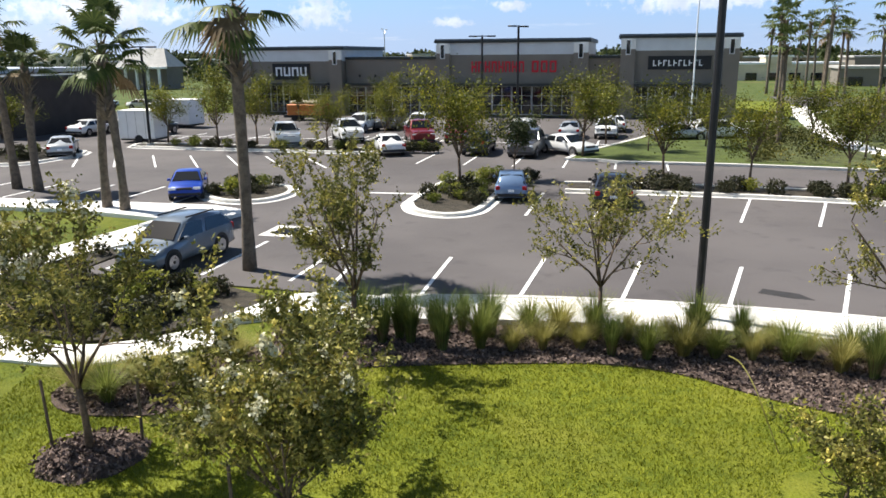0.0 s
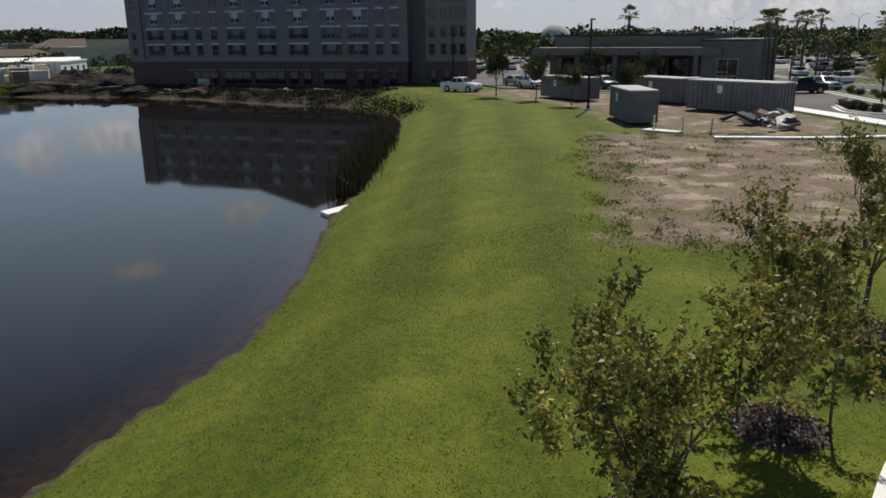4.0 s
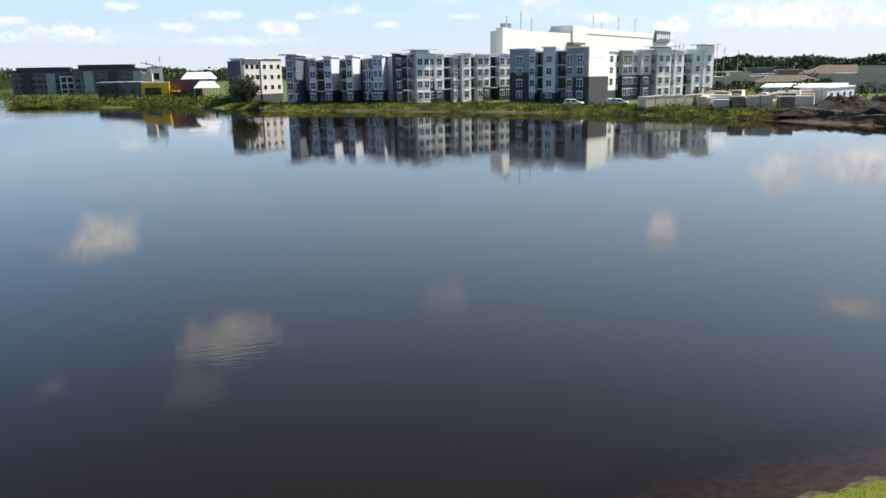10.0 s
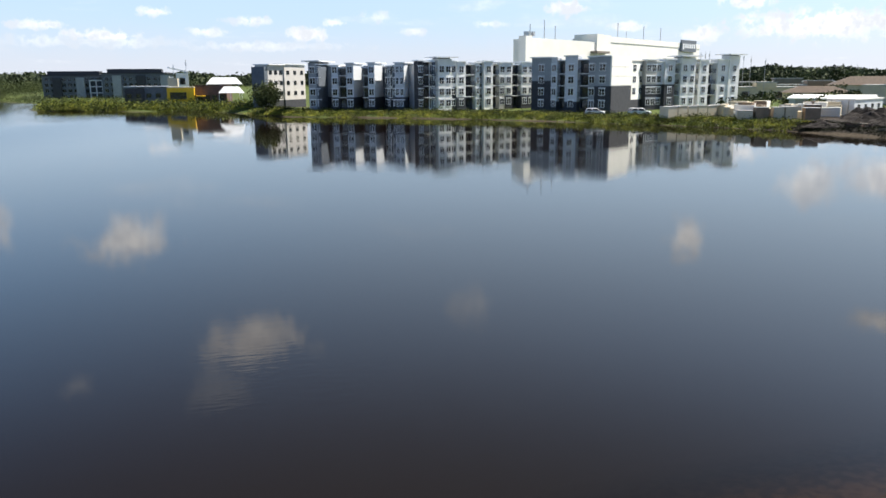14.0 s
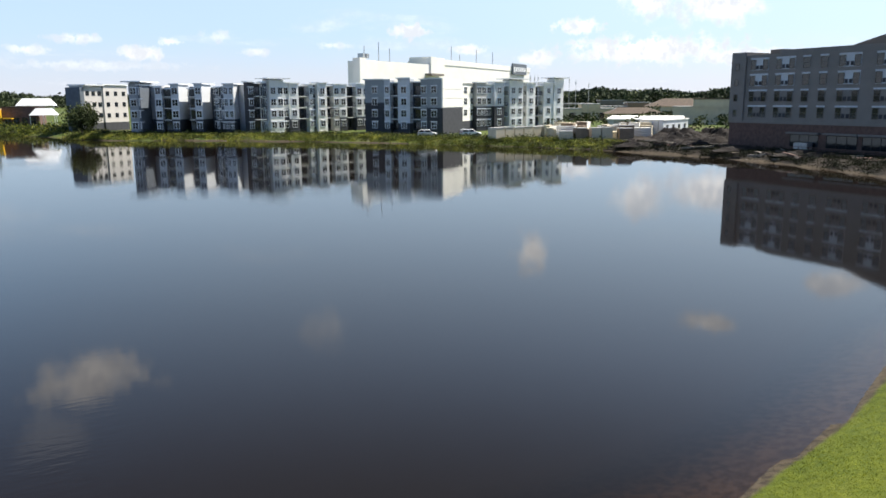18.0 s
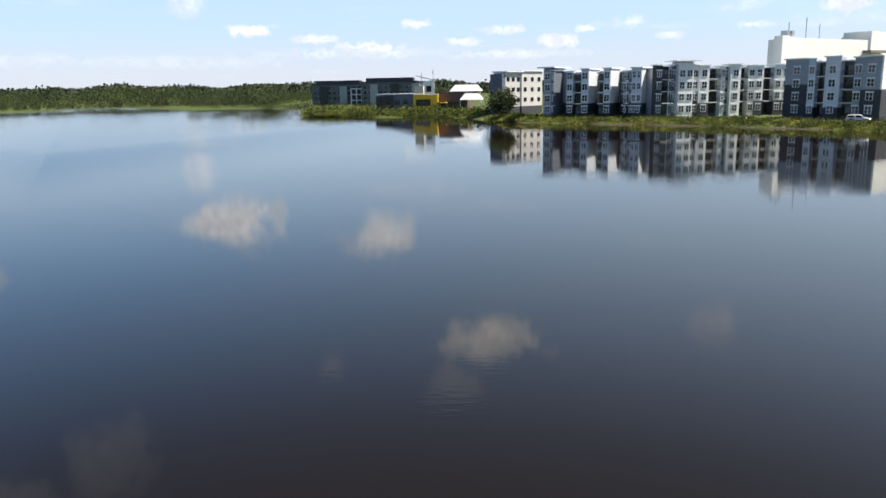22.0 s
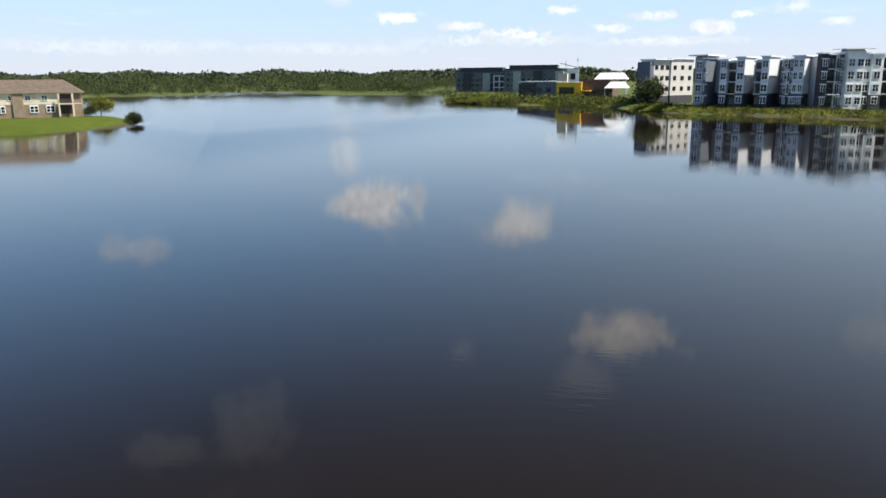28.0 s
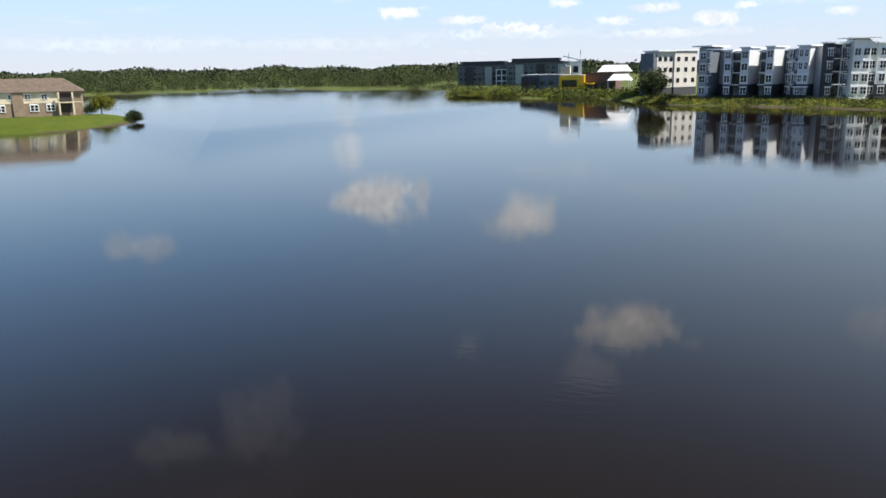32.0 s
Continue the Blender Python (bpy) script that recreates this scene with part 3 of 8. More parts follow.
def edge_distance(xy, poly):
    """Signed distance to a closed outline, above zero inside it."""
    a, b = poly, np.roll(poly, -1, 0)
    best = np.full(len(xy), 1e9)
    inside = np.zeros(len(xy), bool)
    for p, q in zip(a, b):
        e = q - p
        w = xy - p
        t = np.clip((w @ e) / max(e @ e, 1e-9), 0, 1)
        best = np.minimum(best, np.hypot(*(w - t[:, None] * e).T))
        crosses = (p[1] > xy[:, 1]) != (q[1] > xy[:, 1])
        with np.errstate(divide="ignore", invalid="ignore"):
            inside ^= crosses & (xy[:, 0] < p[0] + (xy[:, 1] - p[1]) / (q[1] - p[1]) * e[0])
    return np.where(inside, best, -best)


def land_height(xy, lake):
    """Height of the ground, from the distance to the lake (above zero in the water)."""
    d = -lake
    far = np.clip((-(xy[:, 0] * 0.62 + xy[:, 1] * 0.78) - 40) / 60, 0, 1)
    far = np.maximum(far, np.clip((-xy[:, 0] - 88) / 20, 0, 1) * np.clip((14 - xy[:, 1]) / 14, 0, 1))
    top = -0.05 - 1.0 * far
    width = 9.5 - 5.5 * far
    s = np.clip(d / width, 0, 1)
    land = WATER_Z + 0.06 + (top - WATER_Z - 0.06) * (1 - (1 - s) ** 1.8)
    bed = WATER_Z - 0.02 - np.clip(lake * 0.17, 0, 1.6)
    return np.where(d > 0, land, bed)


def lattice(fine, spread):
    lo, hi, step = fine
    mid = list(np.arange(lo, hi + 1e-6, step))
    up, down, s = [hi], [lo], step
    while up[-1] < spread:
        s *= 1.13
        up.append(up[-1] + s)
    s = step
    while down[-1] > -spread:
        s *= 1.13
        down.append(down[-1] - s)
    return np.array(down[:0:-1] + mid + up[1:])


def grid_sheet(name, xs, ys, height, mat, keep=None):
    gx, gy = np.meshgrid(xs, ys)
    xy = np.stack([gx.ravel(), gy.ravel()], 1)
    lake = edge_distance(xy, SHORE_LINE)
    z = height(xy, lake)
    nx, ny = len(xs), len(ys)
    idx = np.arange(nx * ny).reshape(ny, nx)
    faces = np.stack([idx[:-1, :-1], idx[:-1, 1:], idx[1:, 1:], idx[1:, :-1]], -1).reshape(-1, 4)
    if keep is not None:
        faces = faces[keep(lake)[faces].any(1)]
    me = bpy.data.meshes.new(name)
    me.from_pydata(np.column_stack([xy, z]).tolist(), [], faces.tolist())
    me.update()
    me.materials.append(mat)
    for f in me.polygons:
        f.use_smooth = True
    return me, xy, lake


def attribute(me, key, values):
    me.attributes.new(key, "FLOAT", "POINT").data.foreach_set("value", np.asarray(values, np.float32))


XS, YS = lattice((-72.0, 24.0, 0.75), 4200), lattice((-16.0, 36.0, 0.75), 4200)
me, xy, lake = grid_sheet("ground", XS, YS, land_height, M_GROUND)
attribute(me, "shore", np.clip(-lake, -5, 5))
YARD = np.array([(-46.5, 22.5), (-52, 20.4), (-60, 20.2), (-68, 22.0), (-80, 17.8), (-92, 13.5), (-97, 22), (-84, 32), (-66, 38), (-46, 37)], float)
attribute(me, "dirt", np.clip(np.maximum(edge_distance(xy, DIRT), edge_distance(xy, YARD)), -5, 5))
attribute(me, "far", np.clip(np.minimum(np.maximum(np.hypot(xy[:, 0], xy[:, 1]) - 118, 24 * ((xy[:, 0] < -85) & (xy[:, 1] < 0)) - 12), 5 * (np.abs(xy[:, 0] - 40) + np.abs(xy[:, 1] + 155) - 75)), -12, 12))


def mown_sun_band(xy, lake):
    """Paler and darker mowing bands along the shore, from 0 to 1; the near lawn is painted sunnier, the far headland
    darker.
    """
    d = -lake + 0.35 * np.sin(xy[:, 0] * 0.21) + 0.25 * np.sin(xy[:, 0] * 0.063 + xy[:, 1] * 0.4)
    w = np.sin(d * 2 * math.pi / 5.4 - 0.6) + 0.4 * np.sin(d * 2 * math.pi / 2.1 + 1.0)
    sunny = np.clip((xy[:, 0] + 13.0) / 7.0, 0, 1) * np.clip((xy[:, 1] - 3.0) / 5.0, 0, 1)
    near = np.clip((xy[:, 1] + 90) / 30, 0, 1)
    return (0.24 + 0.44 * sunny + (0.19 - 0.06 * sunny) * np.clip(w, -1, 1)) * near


attribute(me, "mown", mown_sun_band(xy, lake))
SITE = np.array([(-100, 2), (-105, -10), (-115, -26), (-124, -46), (-128, -58), (-150, -70), (-175, -88), (-190, -60), (-160, -30), (-128, 18)], float)
attribute(me, "site", np.clip(edge_distance(xy, SITE), -12, 12))
ground = tagged(new("ground", me), "mown green lawn sloping to a lake, bare dirt and scrub beyond", "ground", kind="structure")

me, xy, lake = grid_sheet("water", lattice((-60.0, 20.0, 1.0), 620), lattice((-16.0, 4.0, 1.0), 620), lambda xy, lake: np.full(len(xy), WATER_Z), M_WATER, lambda lake: lake > -1.0)
attribute(me, "depth", np.clip(lake * 0.17, 0, 1.6))
water = tagged(new("water", me), "calm dark lake reflecting sky, clouds and buildings", "lake", kind="structure")

# ---- car park, kerbs and paths ----
EDGE = [Vector((-11.7, 23.2, 0)), Vector((-6.6, 21.75, 0)), Vector((-2.9, 20.75, 0)), *ring(38.2, 0.5, 75, 40)]
LOT = [(75, 12), (75, 84), (-150, 84), (-150, -9), (-112, -9), (-100, -4), (-90, 13), (-75, 22.3), (-60, 26.2), (-51.5, 28.2), (-38.5, 29.2), (-30, 29.6), (-24, 30), (-18.2, 30.2), (-16.4, 28.2), (-16.8, 25)]
LOT_LINE = EDGE + [G(*p) for p in LOT]
part("road", slab(LOT_LINE, -0.2, 0.0), M_ASPHALT)
tagged(bpy.data.objects["road"], "dark grey asphalt car park with white stall lines", "road", kind="structure")


def pavement(name, label, pts, z=0.13, mat=None):
    return tagged(part(name, slab(pts, -0.15, z), mat or M_CONCRETE), label, "pavement", kind="structure")


WALK_N = [(-84, 15.6), (-75, 20.5), (-60, 24.0), (-51.5, 26.3), (-38.5, 27.3), (-30, 27.7), (-24, 28.0), (-19.2, 27.2), (-16.4, 27.3)]
WALK_S = [(-16.0, 29.4), (-18.2, 30.2), (-24, 30.0), (-30, 29.6), (-38.5, 29.2), (-51.5, 28.2), (-60, 26.2), (-75, 22.3), (-84, 17.4)]
pavement("pavement_walk", "pale concrete pavement along the car park", [G(*p) for p in WALK_N + WALK_S])
pavement("pavement_row", "pale concrete pavement behind the first stall row", [Vector((-5.9, 18.2, 0)), Vector((-3.6, 19.0, 0)), *ring(36.3, 0, 75, 40), *ring(38.15, 75, 0, 40), Vector((-3.2, 20.7, 0)), Vector((-4.6, 20.3, 0))])
outer = [(22.0, -5.5), (12.0, -4.8), (4.5, -2.6), (-0.5, 0.5), (-4.2, 3.6), (-7.5, 6.25), (-8.8, 7.4), (-10.1, 8.75), (-12.4, 11.5), (-14.3, 14.6), (-15.9, 18.2), (-16.4, 21.0), (-15.8, 23.3), (-14.4, 26.0), (-12.9, 29.0), (-12.2, 31.0)]
inner = [(-9.4, 30.3), (-11.2, 27.6), (-13.2, 24.4), (-14.25, 22.2), (-14.1, 20.6), (-12.8, 19.0), (-10.9, 17.6), (-9.0, 16.9), (-7.4, 17.2), (-5.9, 18.2)]
lower = [(-5.3, 16.9), (-7.0, 16.0), (-8.5, 15.7), (-9.7, 15.95), (-11.6, 16.35)]
right = [(-11.6, 16.35), (-10.3, 14.6), (-8.8, 12.4), (-6.7, 9.95), (-5.3, 8.6), (-2.0, 5.8), (1.5, 3.0), (6.0, 0.6), (12.5, -1.4), (22.0, -2.2)]
OUTLINE = smooth_line(outer, 5) + smooth_line(inner, 5) + smooth_line(lower, 5) + smooth_line(right, 5)[1:]
pavement("pavement_path", "broad curved pale concrete footpath across the lawn", OUTLINE, 0.02)

# ---- buildings ----
def frame_at(x, y, angle, z=0.0):
    """A facade's axes: x along it, y into the building."""
    return pose(x, y, z, 0, 0, angle)


FRAMES = {}


def lattice_panel(xs, zs, y0, y1):
    """One connected lattice of bars: every other cell between the lines is open."""
    bm = bmesh.new()
    front = [[bm.verts.new((x, y0, z)) for x in xs] for z in zs]
    back = [[bm.verts.new((x, y1, z)) for x in xs] for z in zs]
    nx, nz = len(xs) - 1, len(zs) - 1

    def solid(i, j):
        return 0 <= i < nx and 0 <= j < nz and (i % 2 == 0 or j % 2 == 0)

    for j in range(nz):
        for i in range(nx):
            if not solid(i, j):
                continue
            bm.faces.new((front[j][i], front[j][i + 1], front[j + 1][i + 1], front[j + 1][i]))
            for di, dj, a, b in ((-1, 0, (j + 1, i), (j, i)), (1, 0, (j, i + 1), (j + 1, i + 1)), (0, -1, (j, i), (j, i + 1)), (0, 1, (j + 1, i + 1), (j + 1, i))):
                if not solid(i + di, j + dj):
                    bm.faces.new((front[a[0]][a[1]], back[a[0]][a[1]], back[b[0]][b[1]], front[b[0]][b[1]]))
    loose = [v for v in bm.verts if not v.link_faces]
    bmesh.ops.delete(bm, geom=loose, context="VERTS")
    return bm


def window(parent, m, w, h, mat=None, glass=None, bars=(1, 1), trim=0.06):
    """A window on a wall: its frame, and a pane in it."""
    mat, glass = mat or M_WHITEMETAL, glass or M_GLASS
    key = (round(w, 2), round(h, 2), mat.name, glass.name, bars)
    if key not in FRAMES:
        t, d = trim, 0.09
        xs, zs = [-w / 2, -w / 2 + t], [0, t]
        for k in range(1, bars[0]):
            xs += [-w / 2 + w * k / bars[0] - t / 2, -w / 2 + w * k / bars[0] + t / 2]
        for k in range(1, bars[1]):
            zs += [h * k / bars[1] - t / 3, h * k / bars[1] + t / 3]
        bm = lattice_panel(xs + [w / 2 - t, w / 2], zs + [h - t, h], -d, 0.02)
        f = part("window", bm, mat, parent)
        g = part("pane", boxed(-w / 2 + t * 0.5, -0.045, t * 0.5, w / 2 - t * 0.5, 0.015, h - t * 0.5), glass, f)
        f.matrix_basis = m
        FRAMES[key] = (f, g)
        return f
    f, g = FRAMES[key]
    o = again(f, m, parent)
    again(g, Matrix.Identity(4), o)
    return o


def block(parent, name, x0, x1, y0, y1, z0, z1, mat, m=None, label="", bevel=0.0):
    o = part(name, boxed(x0, y0, z0, x1, y1, z1, bevel), mat, parent, label)
    if m is not None:
        o.matrix_basis = m
    return o


def balcony(parent, x, y, z, w, d, mat=None):
    """A slab with a bar railing."""
    bm = boxed(x - w / 2, y - d, z - 0.18, x + w / 2, y, z)
    o = part("balcony", bm, mat or M_WHITE, parent)
    n = max(2, int(w / 0.3))
    xs = []
    for k in range(n + 1):
        q = x - w / 2 + 0.03 + (w - 0.06) * k / n
        xs += [q - 0.025, q + 0.025]
    bm = lattice_panel(xs, [z, z + 0.05, z + 1.0, z + 1.07], y - d, y - d + 0.05)
    part("railing", bm, M_BLACK, o)
    return o


STOREYS = (1.35, 4.08, 6.82, 9.55)


def apartment_wing(name, label, x, y, angle, z0, bays, depth, top):
    """A four-storey wing of bays: (start, width, step out, extra height, upper wall, lower wall, lower wall's top, window columns or 0 for balconies)."""
    wing = thing(name, label, "apartment building", frame_at(x, y, angle, z0), "lakeside apartment buildings")
    total = max(b[0] + b[1] for b in bays)
    block(wing, "core", 0, total, 1.2, depth, -1.0, top - 0.5, M_PALEGREY)
    block(wing, "roof", -0.3, total + 0.3, 0.8, depth + 0.3, top - 0.5, top - 0.25, M_ROOFGREY)
    for s, w, out, extra, upper, lower, lowtop, cols in bays:
        z1 = top + extra
        if cols == 0:
            block(wing, "lower_wall", s, s + w, 1.3 - out, 2.5, -1.0, lowtop, lower)
            block(wing, "upper_wall", s, s + w, 1.3 - out, 2.5, lowtop, z1 - 0.4, upper)
            block(wing, "cornice", s - 0.1, s + w + 0.1, -out - 0.2, 2.6, z1 - 0.4, z1 - 0.15, M_WHITEMETAL)
            for fl, zz in enumerate(STOREYS):
                if fl:
                    balcony(wing, s + w / 2, 1.3 - out, zz - 0.45, w - 0.04, 1.35)
                window(wing, pose(s + w / 2, 1.3 - out, zz - 0.4), min(2.0, w - 0.4), 2.15, M_CHARCOAL, None, (2, 1))
            continue
        block(wing, "lower_wall", s, s + w, -out, 1.5, -1.0, lowtop, lower)
        block(wing, "upper_wall", s, s + w, -out + 0.03, 1.5, lowtop, z1, upper)
        if lowtop > 1:
            block(wing, "belt", s - 0.03, s + w + 0.03, -out - 0.06, 1.4, lowtop - 0.12, lowtop + 0.06, M_SLATE)
        if extra >= 0.7:
            block(wing, "clerestory", s + 0.25, s + w - 0.25, -out + 0.3, 1.6, z1, z1 + 0.2, M_SLATE)
            block(wing, "flat_roof", s - 1.3, s + w + 1.3, -out - 1.2, 2.6, z1 + 0.2, z1 + 0.47, M_WHITEMETAL, label="broad flat roof slab with a deep overhang")
        else:
            block(wing, "cornice", s - 0.3, s + w + 0.3, -out - 0.4, 1.9, z1, z1 + 0.26, M_WHITEMETAL)
        for zz in STOREYS:
            for k in range(cols):
                cx = s + w * (k + 0.5) / cols
                window(wing, pose(cx, -out, zz), min(1.45, w / cols - 0.35), 1.6, M_WHITEMETAL, None, (2, 2), 0.08)
                block(wing, "lintel", cx - 0.85, cx + 0.85, -out - 0.05, -out + 0.05, zz + 1.63, zz + 1.8, M_WHITEMETAL)
    return wing


# the long lakeside wing with deep saw-tooth bays
S_, C_, B_, W_, P_ = M_SLATE, M_CHARCOAL, M_BLUEGREY, M_WHITE, M_PALEGREY
bays = [(0.0, 2.1, 8.5, 0.75, B_, B_, 0.3, 1), (2.1, 0.5, 8.3, 0.2, S_, S_, 0.3, 1), (2.6, 3.5, 1.5, 0.0, B_, C_, 3.6, 1),
        (6.1, 1.7, 8.4, -0.3, P_, C_, 3.6, 1), (7.8, 2.2, 8.4, -0.3, B_, C_, 6.3, 0), (10.0, 1.9, 8.6, 0.35, P_, C_, 3.6, 1),
        (11.9, 2.1, 0.6, -0.4, S_, C_, 3.6, 1), (14.0, 1.7, 8.4, -0.3, B_, C_, 3.6, 0), (15.7, 1.7, 8.6, 0.4, P_, C_, 3.6, 1),
        (17.4, 2.6, 0.6, -0.4, S_, C_, 3.6, 1), (20.0, 1.0, 6.6, -0.4, B_, C_, 3.6, 1), (21.0, 0.7, 8.6, 0.0, W_, C_, 3.6, 0), (21.7, 0.9, 7.6, -0.3, S_, C_, 3.6, 1),
        (22.6, 2.35, 8.6, 0.35, P_, C_, 3.6, 2), (24.95, 1.6, 0.4, -0.3, P_, C_, 3.6, 1)]
apartment_wing("apartment_wing", "long four-storey blue-grey apartment wing with deep stepped bays by the lake", -119.65, -172.42, 125.58, -1.2, bays, 16, 11.5)
# corner tower and the sunlit wing beside it
bays = [(-1.4, 1.5, 0.4, 0.2, C_, C_, 0.4, 1), (0.1, 2.0, 1.0, 0.3, C_, C_, 0.4, 0), (2.1, 0.7, 1.3, 0.4, W_, W_, 0.4, 0), (2.8, 0.9, 0.4, 0.2, S_, S_, 0.4, 1), (3.7, 4.0, 1.6, 0.8, W_, W_, 0.4, 2),
        (7.7, 1.9, 0.8, 0.1, W_, C_, 6.0, 1), (9.6, 2.7, 1.1, 0.0, W_, C_, 3.4, 1), (12.3, 3.2, 0.8, -0.2, M_WARMGREY, C_, 6.0, 0), (15.5, 1.2, 1.0, -0.2, W_, W_, 0.4, 1), (16.7, 1.1, 0.4, -0.3, C_, C_, 3.4, 1),
        (17.8, 2.8, 1.5, 0.2, W_, W_, 0.4, 1), (20.6, 2.3, 0.9, -0.1, M_WARMGREY, C_, 3.4, 0), (22.9, 1.8, 1.2, -0.1, W_, M_WARMGREY, 6.0, 1), (24.7, 2.4, 1.3, -0.1, W_, C_, 3.6, 1), (27.1, 3.1, 0.9, -0.2, C_, C_, 3.6, 0),
        (30.2, 2.2, 1.2, 0.1, W_, C_, 3.6, 1), (32.4, 2.4, 1.0, 0.0, W_, C_, 3.6, 1)]
apartment_wing("apartment_wing", "four-storey white and charcoal apartment wing with a corner tower", -130.0, -143.6, 169.27, -1.2, bays, 12, 12.1)
# end block turned to the lake
L3 = 18.9
bays = [(-0.9, 5.2, 0.8, 0.3, B_, C_, 7.4, 1), (4.3, 1.5, 0.9, 0.2, P_, C_, 2.6, 1), (5.8, 2.1, 0.5, -0.1, S_, C_, 7.4, 0), (7.9, 3.1, 1.0, 0.5, P_, C_, 2.6, 1), (11.0, 2.5, 0.5, 0.0, S_, C_, 2.6, 0),
        (13.5, 1.7, 0.4, 0.2, B_, C_, 2.6, 1), (15.2, L3 - 15.2, 0.8, 0.3, B_, C_, 6.2, 1)]
end_block = apartment_wing("apartment_block", "four-storey blue-grey apartment block with a bright gable end", -146.6, -121.0, 103.0, -1.2, bays, 24, 12.4)
block(end_block, "gable_wall", L3, L3 + 0.35, -0.8, 12.0, 6.2, 12.9, M_STORE)
block(end_block, "gable_base", L3, L3 + 0.38, -0.8, 12.0, -1.0, 6.2, M_CHARCOAL)
block(end_block, "gable_return", L3 - 0.6, L3 + 0.05, 12.0, 24, 2.8, 12.4, M_STORE)
block(end_block, "gable_base", L3 - 0.6, L3 + 0.08, 12.0, 24, -1.0, 2.8, M_CHARCOAL)
for zz in (6.3, 8.4, 10.5):
    block(end_block, "siding_joint", L3 + 0.35, L3 + 0.39, -0.8, 12.0, zz, zz + 0.06, M_WARMGREY)
for zz in STOREYS[1:]:
    for yy in (14.8, 19.5):
        window(end_block, pose(L3 + 0.05, yy, zz, 0, 0, 90), 2.2, 1.6, M_WHITEMETAL, None, (2, 2), 0.08)
# far wing that runs away from the lake
bays = [(2.4, 3.6, 0.6, 0.0, M_WARMGREY, C_, 6.3, 2), (6.0, 2.8, 0.2, -0.4, P_, C_, 6.3, 1), (8.8, 3.6, 0.9, 0.2, P_, C_, 6.3, 1), (12.4, 2.0, 0.4, -0.4, M_WARMGREY, C_, 6.3, 0), (14.4, 5.3, 1.2, 0.8, W_, W_, 0.4, 2),
        (19.7, 2.0, 0.3, -0.2, P_, P_, 0.4, 0), (21.7, 3.6, 0.8, 0.1, W_, W_, 0.4, 1), (25.3, 3.4, 0.3, -0.2, P_, C_, 6.3, 0), (28.7, 4.2, 0.9, 0.3, W_, W_, 0.4, 1), (32.9, 4.2, 1.2, 1.4, W_, W_, 0.4, 1)]
apartment_wing("apartment_wing", "four-storey taupe and white apartment wing running from the lake", -168.0, -106.8, 168.48, -1.2, bays, 12, 12.2)
# white four-storey block behind
B0, B1 = Vector((-112.0, -191.0)), Vector((-131.5, -198.0))
along = B1 - B0
angb = math.degrees(math.atan2(along.y, along.x))
white_block = thing("apartment_block", "white four-storey apartment block with dark windows", "apartment building", frame_at(B0.x, B0.y, angb, -1.0), "lakeside apartment buildings")
Lb = along.length
block(white_block, "core", 2.7, 4.2, 0, 4.5, -0.5, 11.4, M_SLATE)
for k, (s, w) in enumerate(((4.2, 6.8), (11.0, Lb - 11.0))):
    block(white_block, "wall", s, s + w, -0.4 * k, 4.5, 2.2, 11.9 + 0.2 * k, M_BLOCKGREY)
    block(white_block, "base", s, s + w, -0.4 * k, 4.5, -0.5, 2.2, M_CHARCOAL)
    block(white_block, "roof", s - 0.3, s + w + 0.3, -0.8, 4.9, 11.9 + 0.2 * k, 12.2 + 0.2 * k, M_WHITEMETAL)
    for fl in range(3):
        for q in range(2 if w < 6 else 3):
            n_ = 2 if w < 6 else 3
            window(white_block, pose(s + w * (q + 0.5) / n_, -0.4 * k, 3.5 + 2.9 * fl), 1.25, 1.15, M_BLACK, None, (2, 1))
# white warehouse with stair towers
W0, W1, W2 = Vector((-172.3, -147.0)), Vector((-215.8, -151.1)), Vector((-304.7, -164.8))
store = thing("storage_building", "tall white windowless storage building with roof masts", "warehouse", frame_at(W0.x, W0.y, 0, -1.0))


def store_wing(a, b, depth):
    d = b - a
    return d.length, pose(a.x - W0.x, a.y - W0.y, 0, 0, 0, math.degrees(math.atan2(d.y, d.x)))


L1, m1 = store_wing(W0, W1, 9)
L2, m2 = store_wing(W1, W2, 14)
block(store, "wall", 3.0, L1 - 3.0, 0, 3, 0, 19.2, M_STORE, m1)
block(store, "stair_tower", 0, 3.0, -0.5, 2, 0, 19.7, M_STORE, m1)
block(store, "step_wall", 3.0, 11.0, -0.1, 6, 0, 19.0, M_STORE, m1)
block(store, "stair_tower", L1 - 4.0, L1, -0.5, 8, 0, 21.7, M_STORE, m1)
block(store, "stair_tower", 0, 6.0, -0.3, 9, 0, 21.6, M_STORE, m2)
block(store, "wall", 6.0, L2, 0, 14, 0, 21.0, M_STORE, m2)
block(store, "parapet", 6.0, L2 + 0.2, -0.2, 0.6, 19.4, 21.2, M_STORE, m2)
block(store, "canopy", -7.0, 2.0, -2.0, 1.0, 15.6, 16.3, M_TAUPE, m2)
sign = block(store, "sign", L2 - 22, L2 - 6, -0.9, -0.25, 18.0, 22.4, M_SLATE, m2, label="dark sign board with pale lettering")
for k in range(6):
    part("sign_bar", boxed(L2 - 21.0 + k * 2.4, -0.98, 19.3 if k else 18.8, L2 - 19.4 + k * 2.4, -0.9, 21.0), M_WHITEMETAL, sign)
for s_, h, m in ((16.0, 5.5, m1), (8.5, 4, m1), (22, 4, m1), (20, 7, m2), (27, 4.5, m2), (42, 7, m2), (58, 7, m2)):
    o = part("mast", tubed([(s_, 4, 19), (s_, 4, 19.5 + h)], 0.14, 5), M_STEEL, store)
    o.matrix_basis = m
